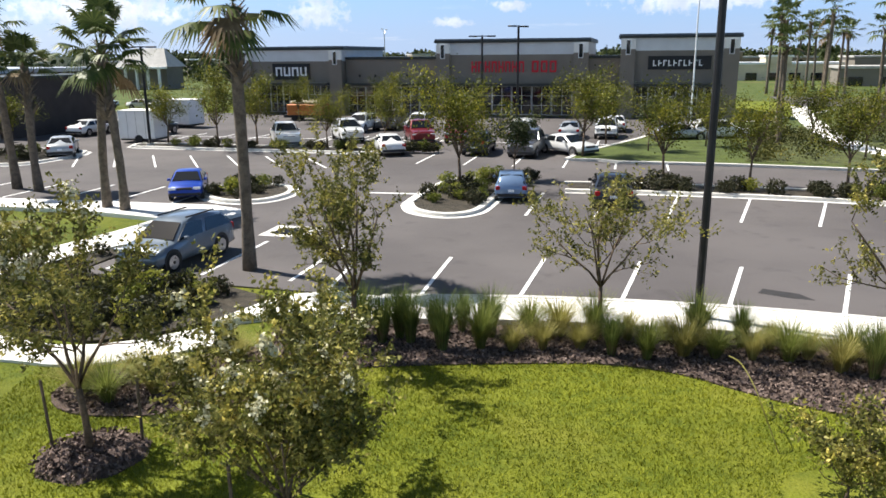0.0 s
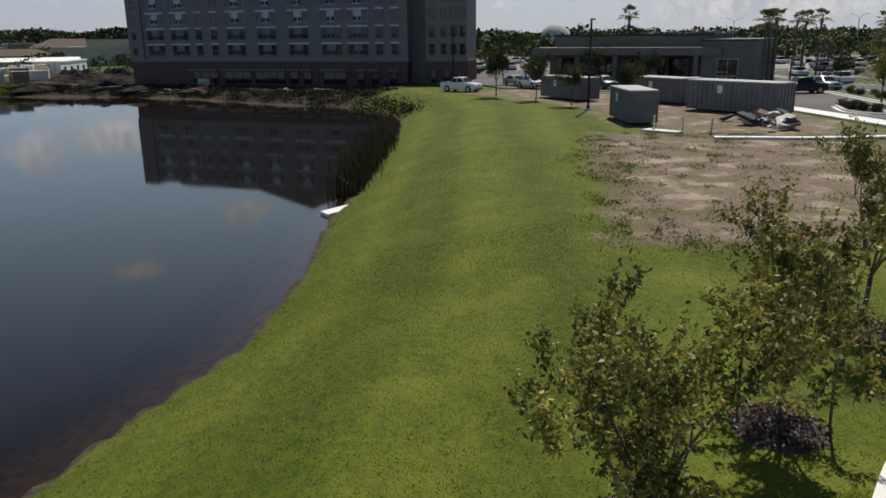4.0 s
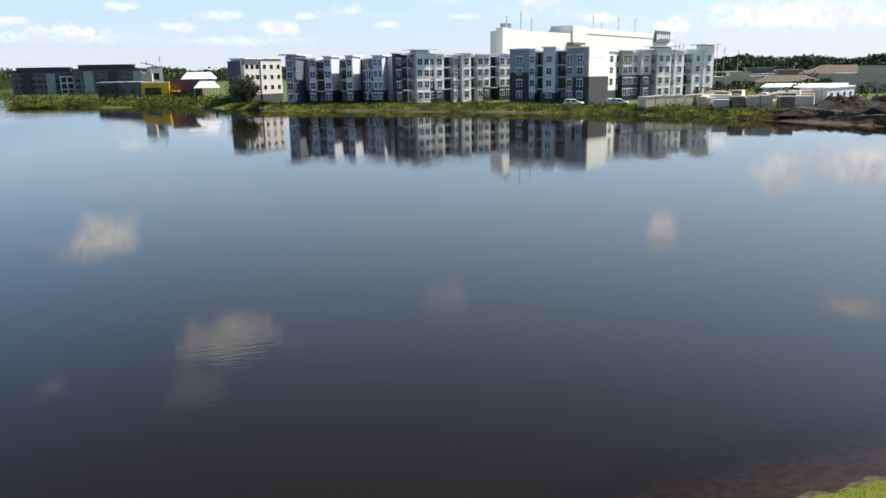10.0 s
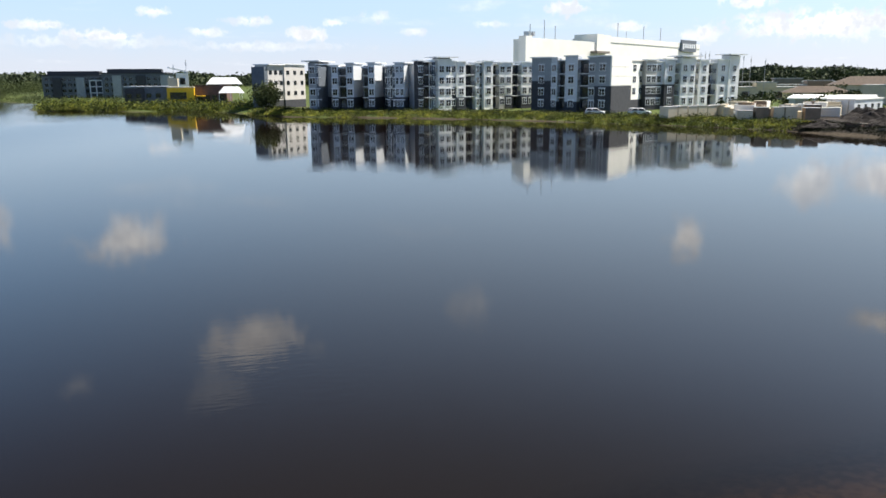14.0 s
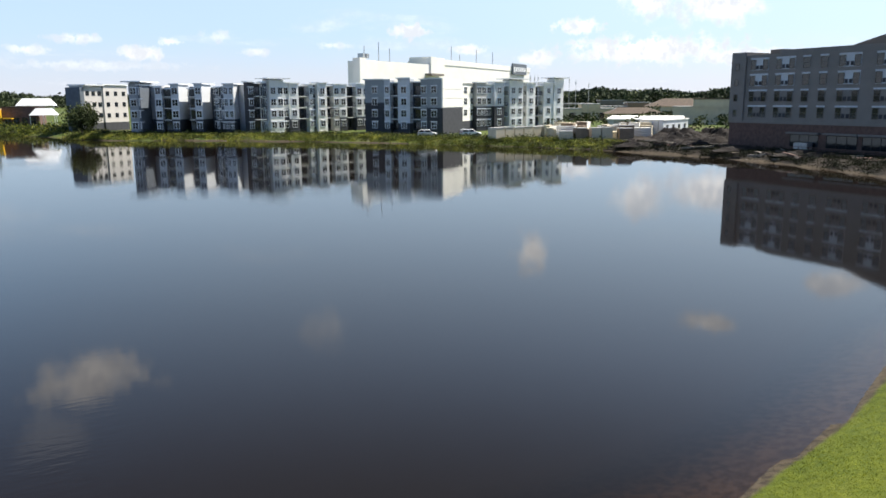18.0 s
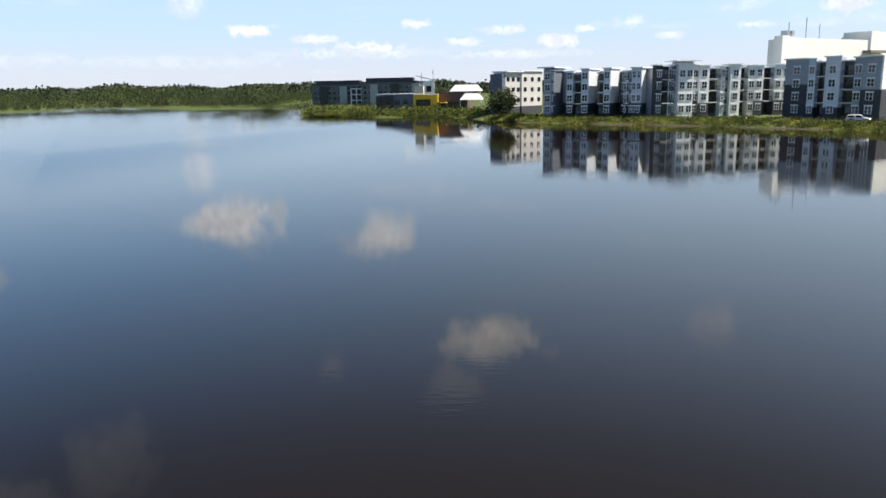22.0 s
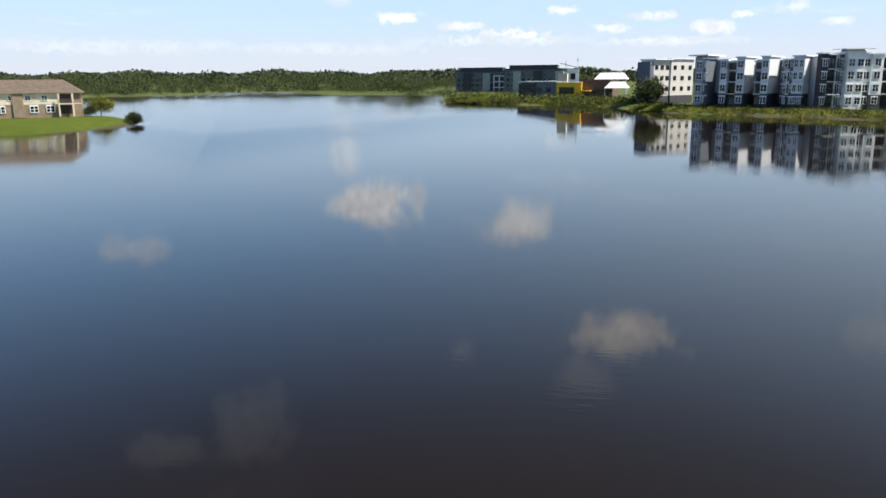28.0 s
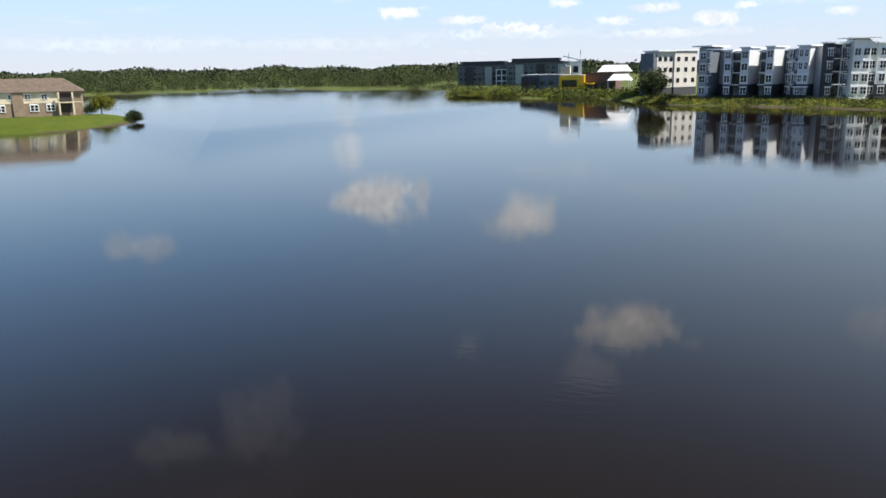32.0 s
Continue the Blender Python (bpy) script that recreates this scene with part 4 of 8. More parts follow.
block(store, "roof_unit", 5.2, 6.2, 2, 4, 19.9, 21.2, M_STEEL, m1)
block(store, "roof_unit", 7.2, 8.2, 2, 4, 19.9, 21.2, M_STEEL, m1)


def hotel():
    h0, h1 = Vector((-142.6, -35.6)), Vector((-119.6, 10.4))
    along = h1 - h0
    L = along.length
    ob = thing("hotel", "six-storey taupe hotel with a brown brick ground floor", "hotel", frame_at(h0.x, h0.y, math.degrees(math.atan2(along.y, along.x)), -0.9))
    top, brick = 14.2, 4.0
    block(ob, "wall", 0, L, 0, 20, brick, top, M_HOTEL)
    block(ob, "brick_base", -0.15, L, -0.15, 20, -1.5, brick - 0.35, M_BRICK)
    block(ob, "string_course", -0.25, L + 0.2, -0.3, 20, brick - 0.35, brick, M_HOTEL)
    block(ob, "end_wall", -0.3, 2.6, -0.35, 20, brick, top + 1.1, M_HOTEL)
    block(ob, "parapet", 2.6, L, -0.1, 0.4, top, top + 0.55, M_HOTEL)
    block(ob, "raised_parapet", 9.0, L + 0.1, -0.12, 1.0, top + 0.55, top + 1.1, M_HOTEL)
    block(ob, "roof_unit", 5.5, 8.2, 2, 5, top, top + 1.4, M_DARKTAUPE)
    bm = bmesh.new()
    vs = [bm.verts.new(p) for p in ((18, 3, top), (32, 3, top), (32, 3, top + 4.6), (18, 3, top + 1.0), (18, 14, top), (32, 14, top), (32, 14, top + 4.6), (18, 14, top + 1.0))]
    for f in ((0, 1, 2, 3), (4, 7, 6, 5), (0, 4, 5, 1), (3, 2, 6, 7), (0, 3, 7, 4), (1, 5, 6, 2)):
        bm.faces.new([vs[i] for i in f])
    part("sloped_penthouse", bm, M_DARKTAUPE, ob)
    block(ob, "recess", L, L + 3.2, 1.6, 12, -1.5, top + 0.3, M_DARKTAUPE)
    block(ob, "end_block", L + 3.2, L + 9.7, -0.6, 4, brick, top + 0.9, M_HOTEL)
    block(ob, "end_base", L + 3.1, L + 9.8, -0.75, 4, -1.5, brick - 0.3, M_BRICK)
    block(ob, "string_course", L + 3.0, L + 9.9, -0.85, 4, brick - 0.3, brick, M_HOTEL)
    cols = ((5.2, 3.4), (10.2, 3.4), (14.0, 1.3), (17.0, 1.3), (21.2, 3.4), (27.0, 3.4), (32.8, 3.4), (38.6, 3.4), (43.2, 3.4), (46.8, 1.3), (49.4, 1.3))
    for fl in range(4):
        z = brick + 0.65 + fl * 2.56
        for cx, w in cols:
            if w > 2:
                block(ob, "spandrel_panel", cx - 1.75, cx + 1.75, -0.05, 0.0, z - 0.05, z + 1.7, M_PALEGREY if fl > 1 else M_HOTEL)
                block(ob, "lintel", cx - 1.8, cx + 1.8, -0.12, 0.0, z + 1.7, z + 1.95, M_PALEGREY)
                for dx in (-1.2, 1.2):
                    window(ob, pose(cx + dx, -0.05, z), 1.0, 1.65, M_DARKTAUPE, None, (1, 2))
                for dx in (-0.36, 0.36):
                    block(ob, "vent_grille", cx + dx - 0.24, cx + dx + 0.24, -0.13, 0.0, z + 0.1, z + 0.72, M_CHARCOAL)
            else:
                window(ob, pose(cx, 0, z), 1.2, 1.65, M_DARKTAUPE, None, (1, 2))
                block(ob, "lintel", cx - 0.7, cx + 0.7, -0.12, 0.0, z + 1.7, z + 1.95, M_PALEGREY)
        for cx in (L + 4.2, L + 6.0, L + 7.6, L + 9.0):
            window(ob, pose(cx, -0.6, z), 0.95, 1.65, M_DARKTAUPE, None, (1, 1))
        window(ob, pose(1.0, -0.35, z), 0.8, 1.2, M_DARKTAUPE)
    for s, w in ((12.2, 5.0), (18.6, 5.0), (24.4, 5.6), (31.0, 1.4), (33.4, 1.4), (37.0, 4.0), (43.0, 1.2), (45.4, 1.2), (48.5, 1.2)):
        block(ob, "canopy", s - 0.3, s + w + 0.3, -1.0, 0, 2.2, 2.45, M_HOTEL)
        window(ob, pose(s + w / 2, -0.16, 0.1), w, 2.0, M_BLACK, None, (max(1, int(w / 1.4)), 1))
    for cx in (L + 4.4, L + 6.6, L + 8.8):
        window(ob, pose(cx, -0.76, 0.6), 0.9, 1.8, M_BLACK)
    block(ob, "air_unit", 14.2, 16.6, -1.9, -0.6, -0.9, 0.9, M_STEEL)


hotel()


def fence_line(name, label, a, b, n, h, mat):
    """A low fence of posts and rails."""
    a, b = Vector(a), Vector(b)
    d = b - a
    ob = thing(name, label, "fence", frame_at(a.x, a.y, math.degrees(math.atan2(d.y, d.x)), a.z))
    L = Vector((d.x, d.y)).length
    for k in range(n + 1):
        block(ob, "post", L * k / n - 0.05, L * k / n + 0.05, -0.05, 0.05, -0.6, h, mat)
    for z in (h - 0.08, h * 0.5):
        block(ob, "rail", 0, L, -0.03, 0.03, z, z + 0.07, mat)


fence_line("site_fence", "low dark silt fence below the hotel", (-136.5, -34.5, -1.3), (-113.5, 6.0, -1.3), 26, 1.0, M_BRICK)


def mall():
    """A row of shops with three raised fronts."""
    ob = thing("shopping_centre", "taupe strip of shops with dark copings and glass fronts", "shop building", GP(0, 84, 0))
    block(ob, "link_wall", -45.5, 9.5, 0.6, 18, 0, 6.15, M_TAUPE)
    block(ob, "coping", -45.6, 9.6, 0.4, 18, 6.15, 6.45, M_DARKGREEN)
    for a, b, top in ((-45.4, -32.6, 7.55), (-21.5, -5.1, 8.15), (-1.8, 9.8, 8.45)):
        block(ob, "front_wall", a, b, -0.5, 14, 3.6, top - 1.55, M_TAUPE)
        block(ob, "front_band", a, b, -0.5, 14, top - 1.55, top - 0.3, M_PALEGREY)
        block(ob, "front_coping", a - 0.25, b + 0.25, -0.8, 14.2, top - 0.3, top - 0.05, M_DARKGREEN)
        block(ob, "front_cap", a - 0.2, b + 0.2, -0.7, 14.1, top - 0.05, top + 0.12, M_SLATE)
        for s in (a, b - 1.5):
            block(ob, "pier", s, s + 1.5, -0.95, 0.6, 0, top - 1.4, M_TAUPE)
            block(ob, "pier_top", s, s + 1.5, -0.97, 0.6, top - 1.4, top - 0.35, M_WHITE)
            window(ob, pose(s + 0.75, -0.97, top - 1.95), 0.5, 1.5, M_WHITEMETAL)
        block(ob, "canopy", a + 1.5, b - 1.5, -1.8, -0.5, 3.3, 3.6, M_DARKGREEN)
        n = 6
        w = (b - a - 3.2) / n
        for k in range(n):
            window(ob, pose(a + 1.6 + w * (k + 0.5), 0.55, 0.15), w - 0.05, 3.1, M_WHITEMETAL if k in (2,) else M_STEEL, None, (2, 3))
    for a, b, n in ((-32.4, -21.7, 5), (-5.0, -1.9, 2)):
        w = (b - a) / n
        block(ob, "canopy", a, b, -0.6, 0.6, 3.3, 3.55, M_DARKGREEN)
        for k in range(n):
            door = k == 2
            window(ob, pose(a + w * (k + 0.5), 0.59, 0.05), w - 0.05, 3.1, M_WHITEMETAL if door else M_STEEL, None, (2, 2 if door else 3))
    for k in range(6):
        block(ob, "wall_lamp", -31.0 + k * 1.9, -30.85 + k * 1.9, 0.35, 0.6, 4.2, 4.5, M_BLACK)
    return ob


centre = mall()
block(centre, "sign_board", -41.2, -36.6, -0.72, -0.5, 3.95, 5.75, M_BLACK, label="dark framed shop sign")
for k in range(4):
    x = -40.8 + k * 1.02
    for a, b, c, d in ((0, 0.2, 0, 1.0), (0.6, 0.8, 0, 1.0), (0.2, 0.6, 0.0 if k % 2 else 0.8, 0.2 if k % 2 else 1.0)):
        block(centre, "sign_bar", x + a, x + b, -0.78, -0.72, 4.35 + c, 4.35 + d, M_WHITEMETAL)
for k in range(8):
    x = -17.6 + k * 0.74
    for a, b, c, d in ((0, 0.16, 0, 1.15), (0.42, 0.56, 0, 1.15), (0.16, 0.42, 0.95 if k % 2 else 0.45, 1.15 if k % 2 else 0.65)):
        block(centre, "sign_bar", x + a, x + b, -0.62, -0.5, 4.75 + c, 4.75 + d, M_RED, label="red raised sign lettering")
for k in range(3):
    x = -11.0 + k * 0.95
    for a, b, c, d in ((0, 0.18, 0, 1.2), (0.52, 0.7, 0, 1.2), (0.18, 0.52, 0.0, 0.2), (0.18, 0.52, 1.0, 1.2)):
        block(centre, "sign_bar", x + a, x + b, -0.62, -0.5, 4.75 + c, 4.75 + d, M_RED, label="red raised sign lettering")
block(centre, "sign_board", 1.0, 7.2, -0.66, -0.5, 5.0, 6.35, M_BLACK, label="dark shop sign with pale lettering")
for k in range(10):
    x = 1.5 + k * 0.5
    block(centre, "sign_bar", x, x + 0.12, -0.72, -0.66, 5.35, 5.95, M_WHITEMETAL)
    block(centre, "sign_bar", x + 0.12, x + 0.34, -0.72, -0.66, 5.35 + 0.24 * (k % 3), 5.47 + 0.24 * (k % 3), M_WHITEMETAL)


def dark_restaurant():
    ob = thing("restaurant", "low dark brown restaurant with flat roofs and deep canopies", "restaurant", GP(0, 0, 0))
    block(ob, "main_wall", -82, -60, 57, 76, 0, 5.2, M_DARKWALL)
    block(ob, "roof_edge", -83, -58, 55.6, 77, 5.2, 5.6, M_STEEL)
    block(ob, "side_wall", -61, -50.5, 53.5, 66, 0, 4.9, M_DARKWALL)
    block(ob, "roof_edge", -61.2, -50.2, 53.2, 66.2, 4.9, 5.1, M_DARKGREEN)
    block(ob, "brick_wing", -57, -52.4, 51.6, 56, 0, 3.0, M_BRICK)
    block(ob, "pier", -58.0, -57.0, 51.2, 53, 0, 3.4, M_TAUPE)
    block(ob, "pier", -51.2, -50.4, 51.2, 52, 0, 3.4, M_TAUPE)
    block(ob, "canopy", -72, -58.2, 50.5, 57, 3.0, 3.35, M_STEEL)
    for s in (-71.5, -66.5, -61.5):
        block(ob, "column", s, s + 0.5, 50.8, 51.3, 0, 3.0, M_DARKWALL)
    window(ob, pose(-54.5, 53.45, 3.2), 1.1, 1.3, M_WHITEMETAL)
    for s in (-79, -75):
        window(ob, pose(s, 56.95, 3.6), 2.4, 1.0, M_BLACK, None, (3, 1))
    for s in (-70, -65, -60.5):
        window(ob, pose(s, 56.95, 0.2), 3.6, 2.6, M_BLACK, None, (3, 1))
    block(ob, "roof_unit", -74, -70, 64, 68, 5.6, 6.3, M_DARKTAUPE)


dark_restaurant()


def bank():
    a, b = Vector((-109.5, 28.0)), Vector((-91.6, 51.2))
    d = b - a
    L = d.length
    ob = thing("bank_building", "grey one-storey bank with a columned canopy", "bank", frame_at(a.x, a.y, math.degrees(math.atan2(d.y, d.x)), 0))
    block(ob, "wall", 0, L, 5, 20, 0, 4.4, M_DARKTAUPE)
    block(ob, "canopy", -0.6, L - 4, 0, 6, 3.7, 4.7, M_TAUPE)
    block(ob, "upper_wall", 1.0, L - 6, 4.5, 18, 4.7, 6.2, M_TAUPE)
    block(ob, "coping", 0.8, L - 5.8, 4.2, 18.2, 6.2, 6.45, M_DARKGREEN)
    block(ob, "end_wall", L - 6.5, L, 0.6, 20, 0, 5.5, M_TAUPE)
    block(ob, "end_coping", L - 6.7, L + 0.2, 0.4, 20, 5.5, 5.7, M_DARKGREEN)
    for k in range(5):
        block(ob, "column", 0.3 + k * 5.4, 0.9 + k * 5.4, 0.3, 0.9, 0, 3.7, M_TAUPE)
    for k in range(6):
        window(ob, pose(2.5 + k * 3.3, 4.95, 0.2), 2.8, 3.0, M_BLACK, None, (3, 2))
    window(ob, pose(L - 3.2, 0.55, 0.1), 2.6, 3.2, M_PALEGREY, None, (2, 1))


bank()


def gabled(name, label, m, w, d, wall, ridge, roof_mat, wall_mat, category="house", over=0.6):
    ob = thing(name, label, category, m)
    block(ob, "wall", 0, w, 0, d, -0.6, wall, wall_mat)
    bm = bmesh.new()
    hip = min(w, d) * 0.35
    lo = [bm.verts.new(p) for p in ((-over, -over, wall), (w + over, -over, wall), (w + over, d + over, wall), (-over, d + over, wall))]
    hi = [bm.verts.new(p) for p in ((hip, d / 2, ridge), (w - hip, d / 2, ridge))]
    for f in ((lo[0], lo[1], hi[1], hi[0]), (lo[2], lo[3], hi[0], hi[1]), (lo[1], lo[2], hi[1]), (lo[3], lo[0], hi[0]), (lo[3], lo[2], lo[1], lo[0])):
        bm.faces.new(f)
    part("roof", bm, roof_mat, ob)
    return ob


# two-storey house on the headland
hx = Vector((math.cos(radians(188)), math.sin(radians(188))))
house = gabled("lake_house", "two-storey tan brick house with a brown hipped roof on the headland", pose(27.9 - hx.x * 34, -181.0 - hx.y * 34, -0.45, 0, 0, 188), 34, 9.5, 4.5, 7.3, M_SHINGLE, M_TAN)
block(house, "band", -0.05, 34.05, -0.06, 0.4, 2.15, 2.35, M_CREAM)
block(house, "upper_band", 0, 29.5, -0.05, 0.4, 2.35, 4.45, M_CREAM)
for k, (a, b) in enumerate(((0, 3.0), (12.0, 14.5), (21.0, 23.0))):
    block(house, "brick_pier", a, b, -0.35, 0.3, -0.5, 4.45, M_TAN)
for k in range(9):
    window(house, pose(28.0 - k * 3.1, -0.06, 0.45), 1.7, 1.45, M_WHITEMETAL, None, (2, 2), 0.14)
    window(house, pose(27.0 - k * 3.1, -0.06, 2.95), 1.2, 1.1, M_WHITEMETAL, None, (2, 2), 0.1)
    block(house, "window_arch", 27.2 - k * 3.1, 28.8 - k * 3.1, -0.1, -0.02, 1.9, 2.05, M_WHITEMETAL)
# flat dark panel on the wall stands for the shade inside the porch
block(house, "porch_recess", 29.8, 32.2, -0.07, 0.02, 0.1, 4.2, M_DARKWALL)
block(house, "balcony", 29.6, 32.6, -1.1, 0, 2.1, 2.35, M_CREAM)
block(house, "balcony_rail", 29.6, 32.6, -1.1, -1.0, 2.35, 3.1, M_DARKWALL)
for x_ in (29.6, 32.3):
    block(house, "porch_post", x_, x_ + 0.3, -1.1, -0.8, -0.4, 4.4, M_CREAM)

# yellow restaurant, tents and the dark flats beyond
diner = thing("yellow_diner", "low restaurant with a bright yellow corner and brown walls", "restaurant", frame_at(-96.5, -246.0, 144, -1.0))
block(diner, "grey_wall", 0, 6, 0, 12, 0, 5.4, M_CHARCOAL)
block(diner, "wall", 6, 13, 0.4, 12, 0, 5.9, M_SLATE)
block(diner, "yellow_wall", 13, 21.3, -0.6, 10, 0, 5.6, M_YELLOW)
block(diner, "yellow_sign", 13.4, 16.5, -0.4, 1, 6.0, 8.6, M_CREAM)
window(diner, pose(16.4, -0.61, 2.0), 5.0, 2.2, M_BLACK, None, (3, 1))
block(diner, "brown_wall", 21.3, 31, 1, 14, 0, 6.2, M_BRICK)
block(diner, "coping", 12.9, 21.4, -0.75, 10.1, 5.6, 5.85, M_CREAM)
block(diner, "brown_coping", 21.2, 31.2, 0.8, 14.2, 6.2, 6.4, M_DARKWALL)
block(diner, "patio_awning", 21.6, 24.4, -2.2, 1.0, 2.9, 3.15, M_YELLOW)
block(diner, "grey_coping", -0.2, 13.0, -0.2, 12.2, 5.9, 6.15, M_PALEGREY)
for s0, s1, d0, d1, z0, z1 in ((22.5, 33.5, 15, 22, 6.6, 8.8), (29.0, 36.5, -3, 2, 3.9, 5.9)):
    tent = bmesh.new()
    lo = [tent.verts.new(p) for p in ((s0, d0, z0), (s1, d0, z0), (s1, d1, z0), (s0, d1, z0))]
    mid_ = (d0 + d1) / 2
    hi = [tent.verts.new(p) for p in ((s0 + 1.6, mid_ - 0.5, z1), (s1 - 1.6, mid_ - 0.5, z1), (s1 - 1.6, mid_ + 0.5, z1), (s0 + 1.6, mid_ + 0.5, z1))]
    for k in range(4):
        tent.faces.new((lo[k], lo[(k + 1) % 4], hi[(k + 1) % 4], hi[k]))
    tent.faces.new(hi), tent.faces.new(lo[::-1])
    part("white_canopy", tent, M_WHITEMETAL, diner, "white stretched fabric canopy")
    for k in range(3):
        block(diner, "canopy_post", s0 + 0.2 + (s1 - s0 - 0.5) * k / 2, s0 + 0.35 + (s1 - s0 - 0.5) * k / 2, d0 + 0.1, d0 + 0.25, 0, z0 + 0.05, M_WHITEMETAL)
for k in range(4):
    window(diner, pose(22.8 + 2.2 * k, 0.98, 0.8), 1.5, 2.4, M_BLACK, None, (2, 1))
    window(diner, pose(1.4 + 2.9 * k, 0.38 if k > 1 else -0.02, 2.6), 1.5, 1.3, M_BLACK, None, (1, 1))
flats = thing("far_flats", "distant grey four-storey flats with dark roofs", "apartment building", frame_at(-118, -404, 142, -2), "far flats")
for q, (s0, s1, d, h) in enumerate(((1, 29, 0, 11.4), (32, 61, -10, 12.2))):
    block(flats, "wall", s0, s1, d, d + 16, 0, h, M_SLATE)
    block(flats, "roof_slab", s0 - 1, s1 + 1, d - 1, d + 17, h, h + 0.5, M_CHARCOAL)
    part("pitched_roof", slab([(s0 + 2, d + 2), (s1 - 2, d + 2), (s1 - 4, d + 13), (s0 + 4, d + 13)], h + 0.5, h + 2.2), M_CHARCOAL, flats)
    for k in range(3):
        block(flats, "bay", s0 + 5 + 11 * k, s0 + 9 + 11 * k, d - 1.2, d, 0, h - 0.8, M_BLUEGREY if (k + q) % 2 else M_CHARCOAL)
    for fl in range(4):
        for k in range(10):
            window(flats, pose(s0 + 2 + (s1 - s0 - 4) * k / 9, d - 0.02, 0.9 + 2.7 * fl), 1.8, 1.6, M_BLUEGREY, None, (2, 1))
block(flats, "stair_core", 24, 30, -2.5, -0.2, 0, 9.4, M_CHARCOAL)
for fl in range(4):
    block(flats, "stair_landing", 23.8, 30.2, -3.6, -2.5, 0.2 + 2.9 * fl, 0.7 + 2.9 * fl, M_WHITEMETAL)
for k in range(3):
    block(flats, "stair_post", 23.9 + 2.9 * k, 24.3 + 2.9 * k, -3.6, -3.1, 0, 9.4, M_WHITEMETAL)
tower = thing("white_stair_house", "small white stair house with a slanted roof above the diner", "building", frame_at(-121.5, -263.0, 155, -1.0))
block(tower, "wall", 0, 4.2, 0, 4, 0, 10.4, M_WHITE)
bm = bmesh.new()
vs = [bm.verts.new(p) for p in ((-2.6, -0.6, 12.2), (4.6, -0.6, 10.4), (4.6, 4.6, 10.4), (-2.6, 4.6, 12.2))]
f = bm.faces.new(vs)
ret = bmesh.ops.extrude_face_region(bm, geom=[f])
for v_ in ret["geom"]:
    if isinstance(v_, bmesh.types.BMVert):
        v_.co.z += 0.35
part("slanted_roof", bm, M_WHITEMETAL, tower)
window(tower, pose(2.1, -0.02, 6.5), 1.8, 2.2, M_BLACK, None, (2, 2))

# sheds and crates on the building site
shed = thing("site_shed", "long low white storage shed on the building site", "shed", frame_at(-196.0, -81.0, 107, -1.0))
block(shed, "wall", 0, 18.5, 0, 14, 0, 2.5, M_PALEGREY)
bm = bmesh.new()
vs = [bm.verts.new(p) for p in ((-0.5, -0.8, 2.4), (19.0, -0.8, 2.4), (19.0, 14.5, 3.0), (-0.5, 14.5, 3.0), (-0.5, -0.8, 2.7), (19.0, -0.8, 2.7), (19.0, 14.5, 3.3), (-0.5, 14.5, 3.3))]
for f in ((3, 2, 1, 0), (4, 5, 6, 7), (0, 1, 5, 4), (1, 2, 6, 5), (2, 3, 7, 6), (3, 0, 4, 7)):
    bm.faces.new([vs[i] for i in f])
part("sloped_roof", bm, M_WHITE, shed)
for k in range(4):
    block(shed, "door", 1.5 + k * 4.4, 4.0 + k * 4.4, -0.06, 0, 0.1, 2.7, M_ROOFGREY)
cream = thing("cream_building", "cream low building with parapets behind the shed", "shop building", frame_at(-244, -80, 103, -1.0))
block(cream, "wall", 0, 30, 0, 14, 0, 5.2, M_CREAM)
block(cream, "parapet", 6, 18, -0.4, 10, 5.2, 7.6, M_CREAM)
block(cream, "roof", -0.3, 30.3, -0.3, 14.3, 5.2, 5.5, M_ROOFGREY)
block(cream, "coping", 5.8, 18.2, -0.6, 10.2, 7.6, 7.9, M_SHINGLE)


def site_container(x, y, rz, L, h, mat, label, z=-1.0):
    ob = thing("site_container", label, "container", pose(x, y, z, 0, 0, rz), "containers on the building site")
    block(ob, "body", 0, L, 0, 2.5, 0.1, h, mat)
    block(ob, "roof", -0.05, L + 0.05, -0.05, 2.55, h, h + 0.12, M_ROOFGREY)
    n = int(L / 2.4)
    for k in range(n):
        block(ob, "rib", k * L / n, k * L / n + 0.12, -0.07, 0, 0.1, h, mat)


for k in range(6):
    site_container(-136.2 - 2.45 * k, -79.2 + 0.78 * k, 162.3, 2.3, 2.15 + 0.1 * (k % 2), M_CREAM, "tan site container in a row below the unfinished flats")
for k, (x, y, L, h, rz) in enumerate(((-139.6, -63.4, 2.2, 2.3, 128), (-141.5, -61.0, 1.8, 2.3, 126), (-142.7, -59.4, 2.1, 2.4, 130), (-144.9, -56.8, 2.6, 2.2, 124), (-138.2, -66.2, 2.6, 1.7, 120), (-149.0, -62.5, 3.2, 2.4, 130), (-152.5, -60.0, 3.0, 2.5, 124))):
    site_container(x, y, rz, L, h, M_CREAM if k % 3 else M_TAN, "brown site container beside stacks of lumber")


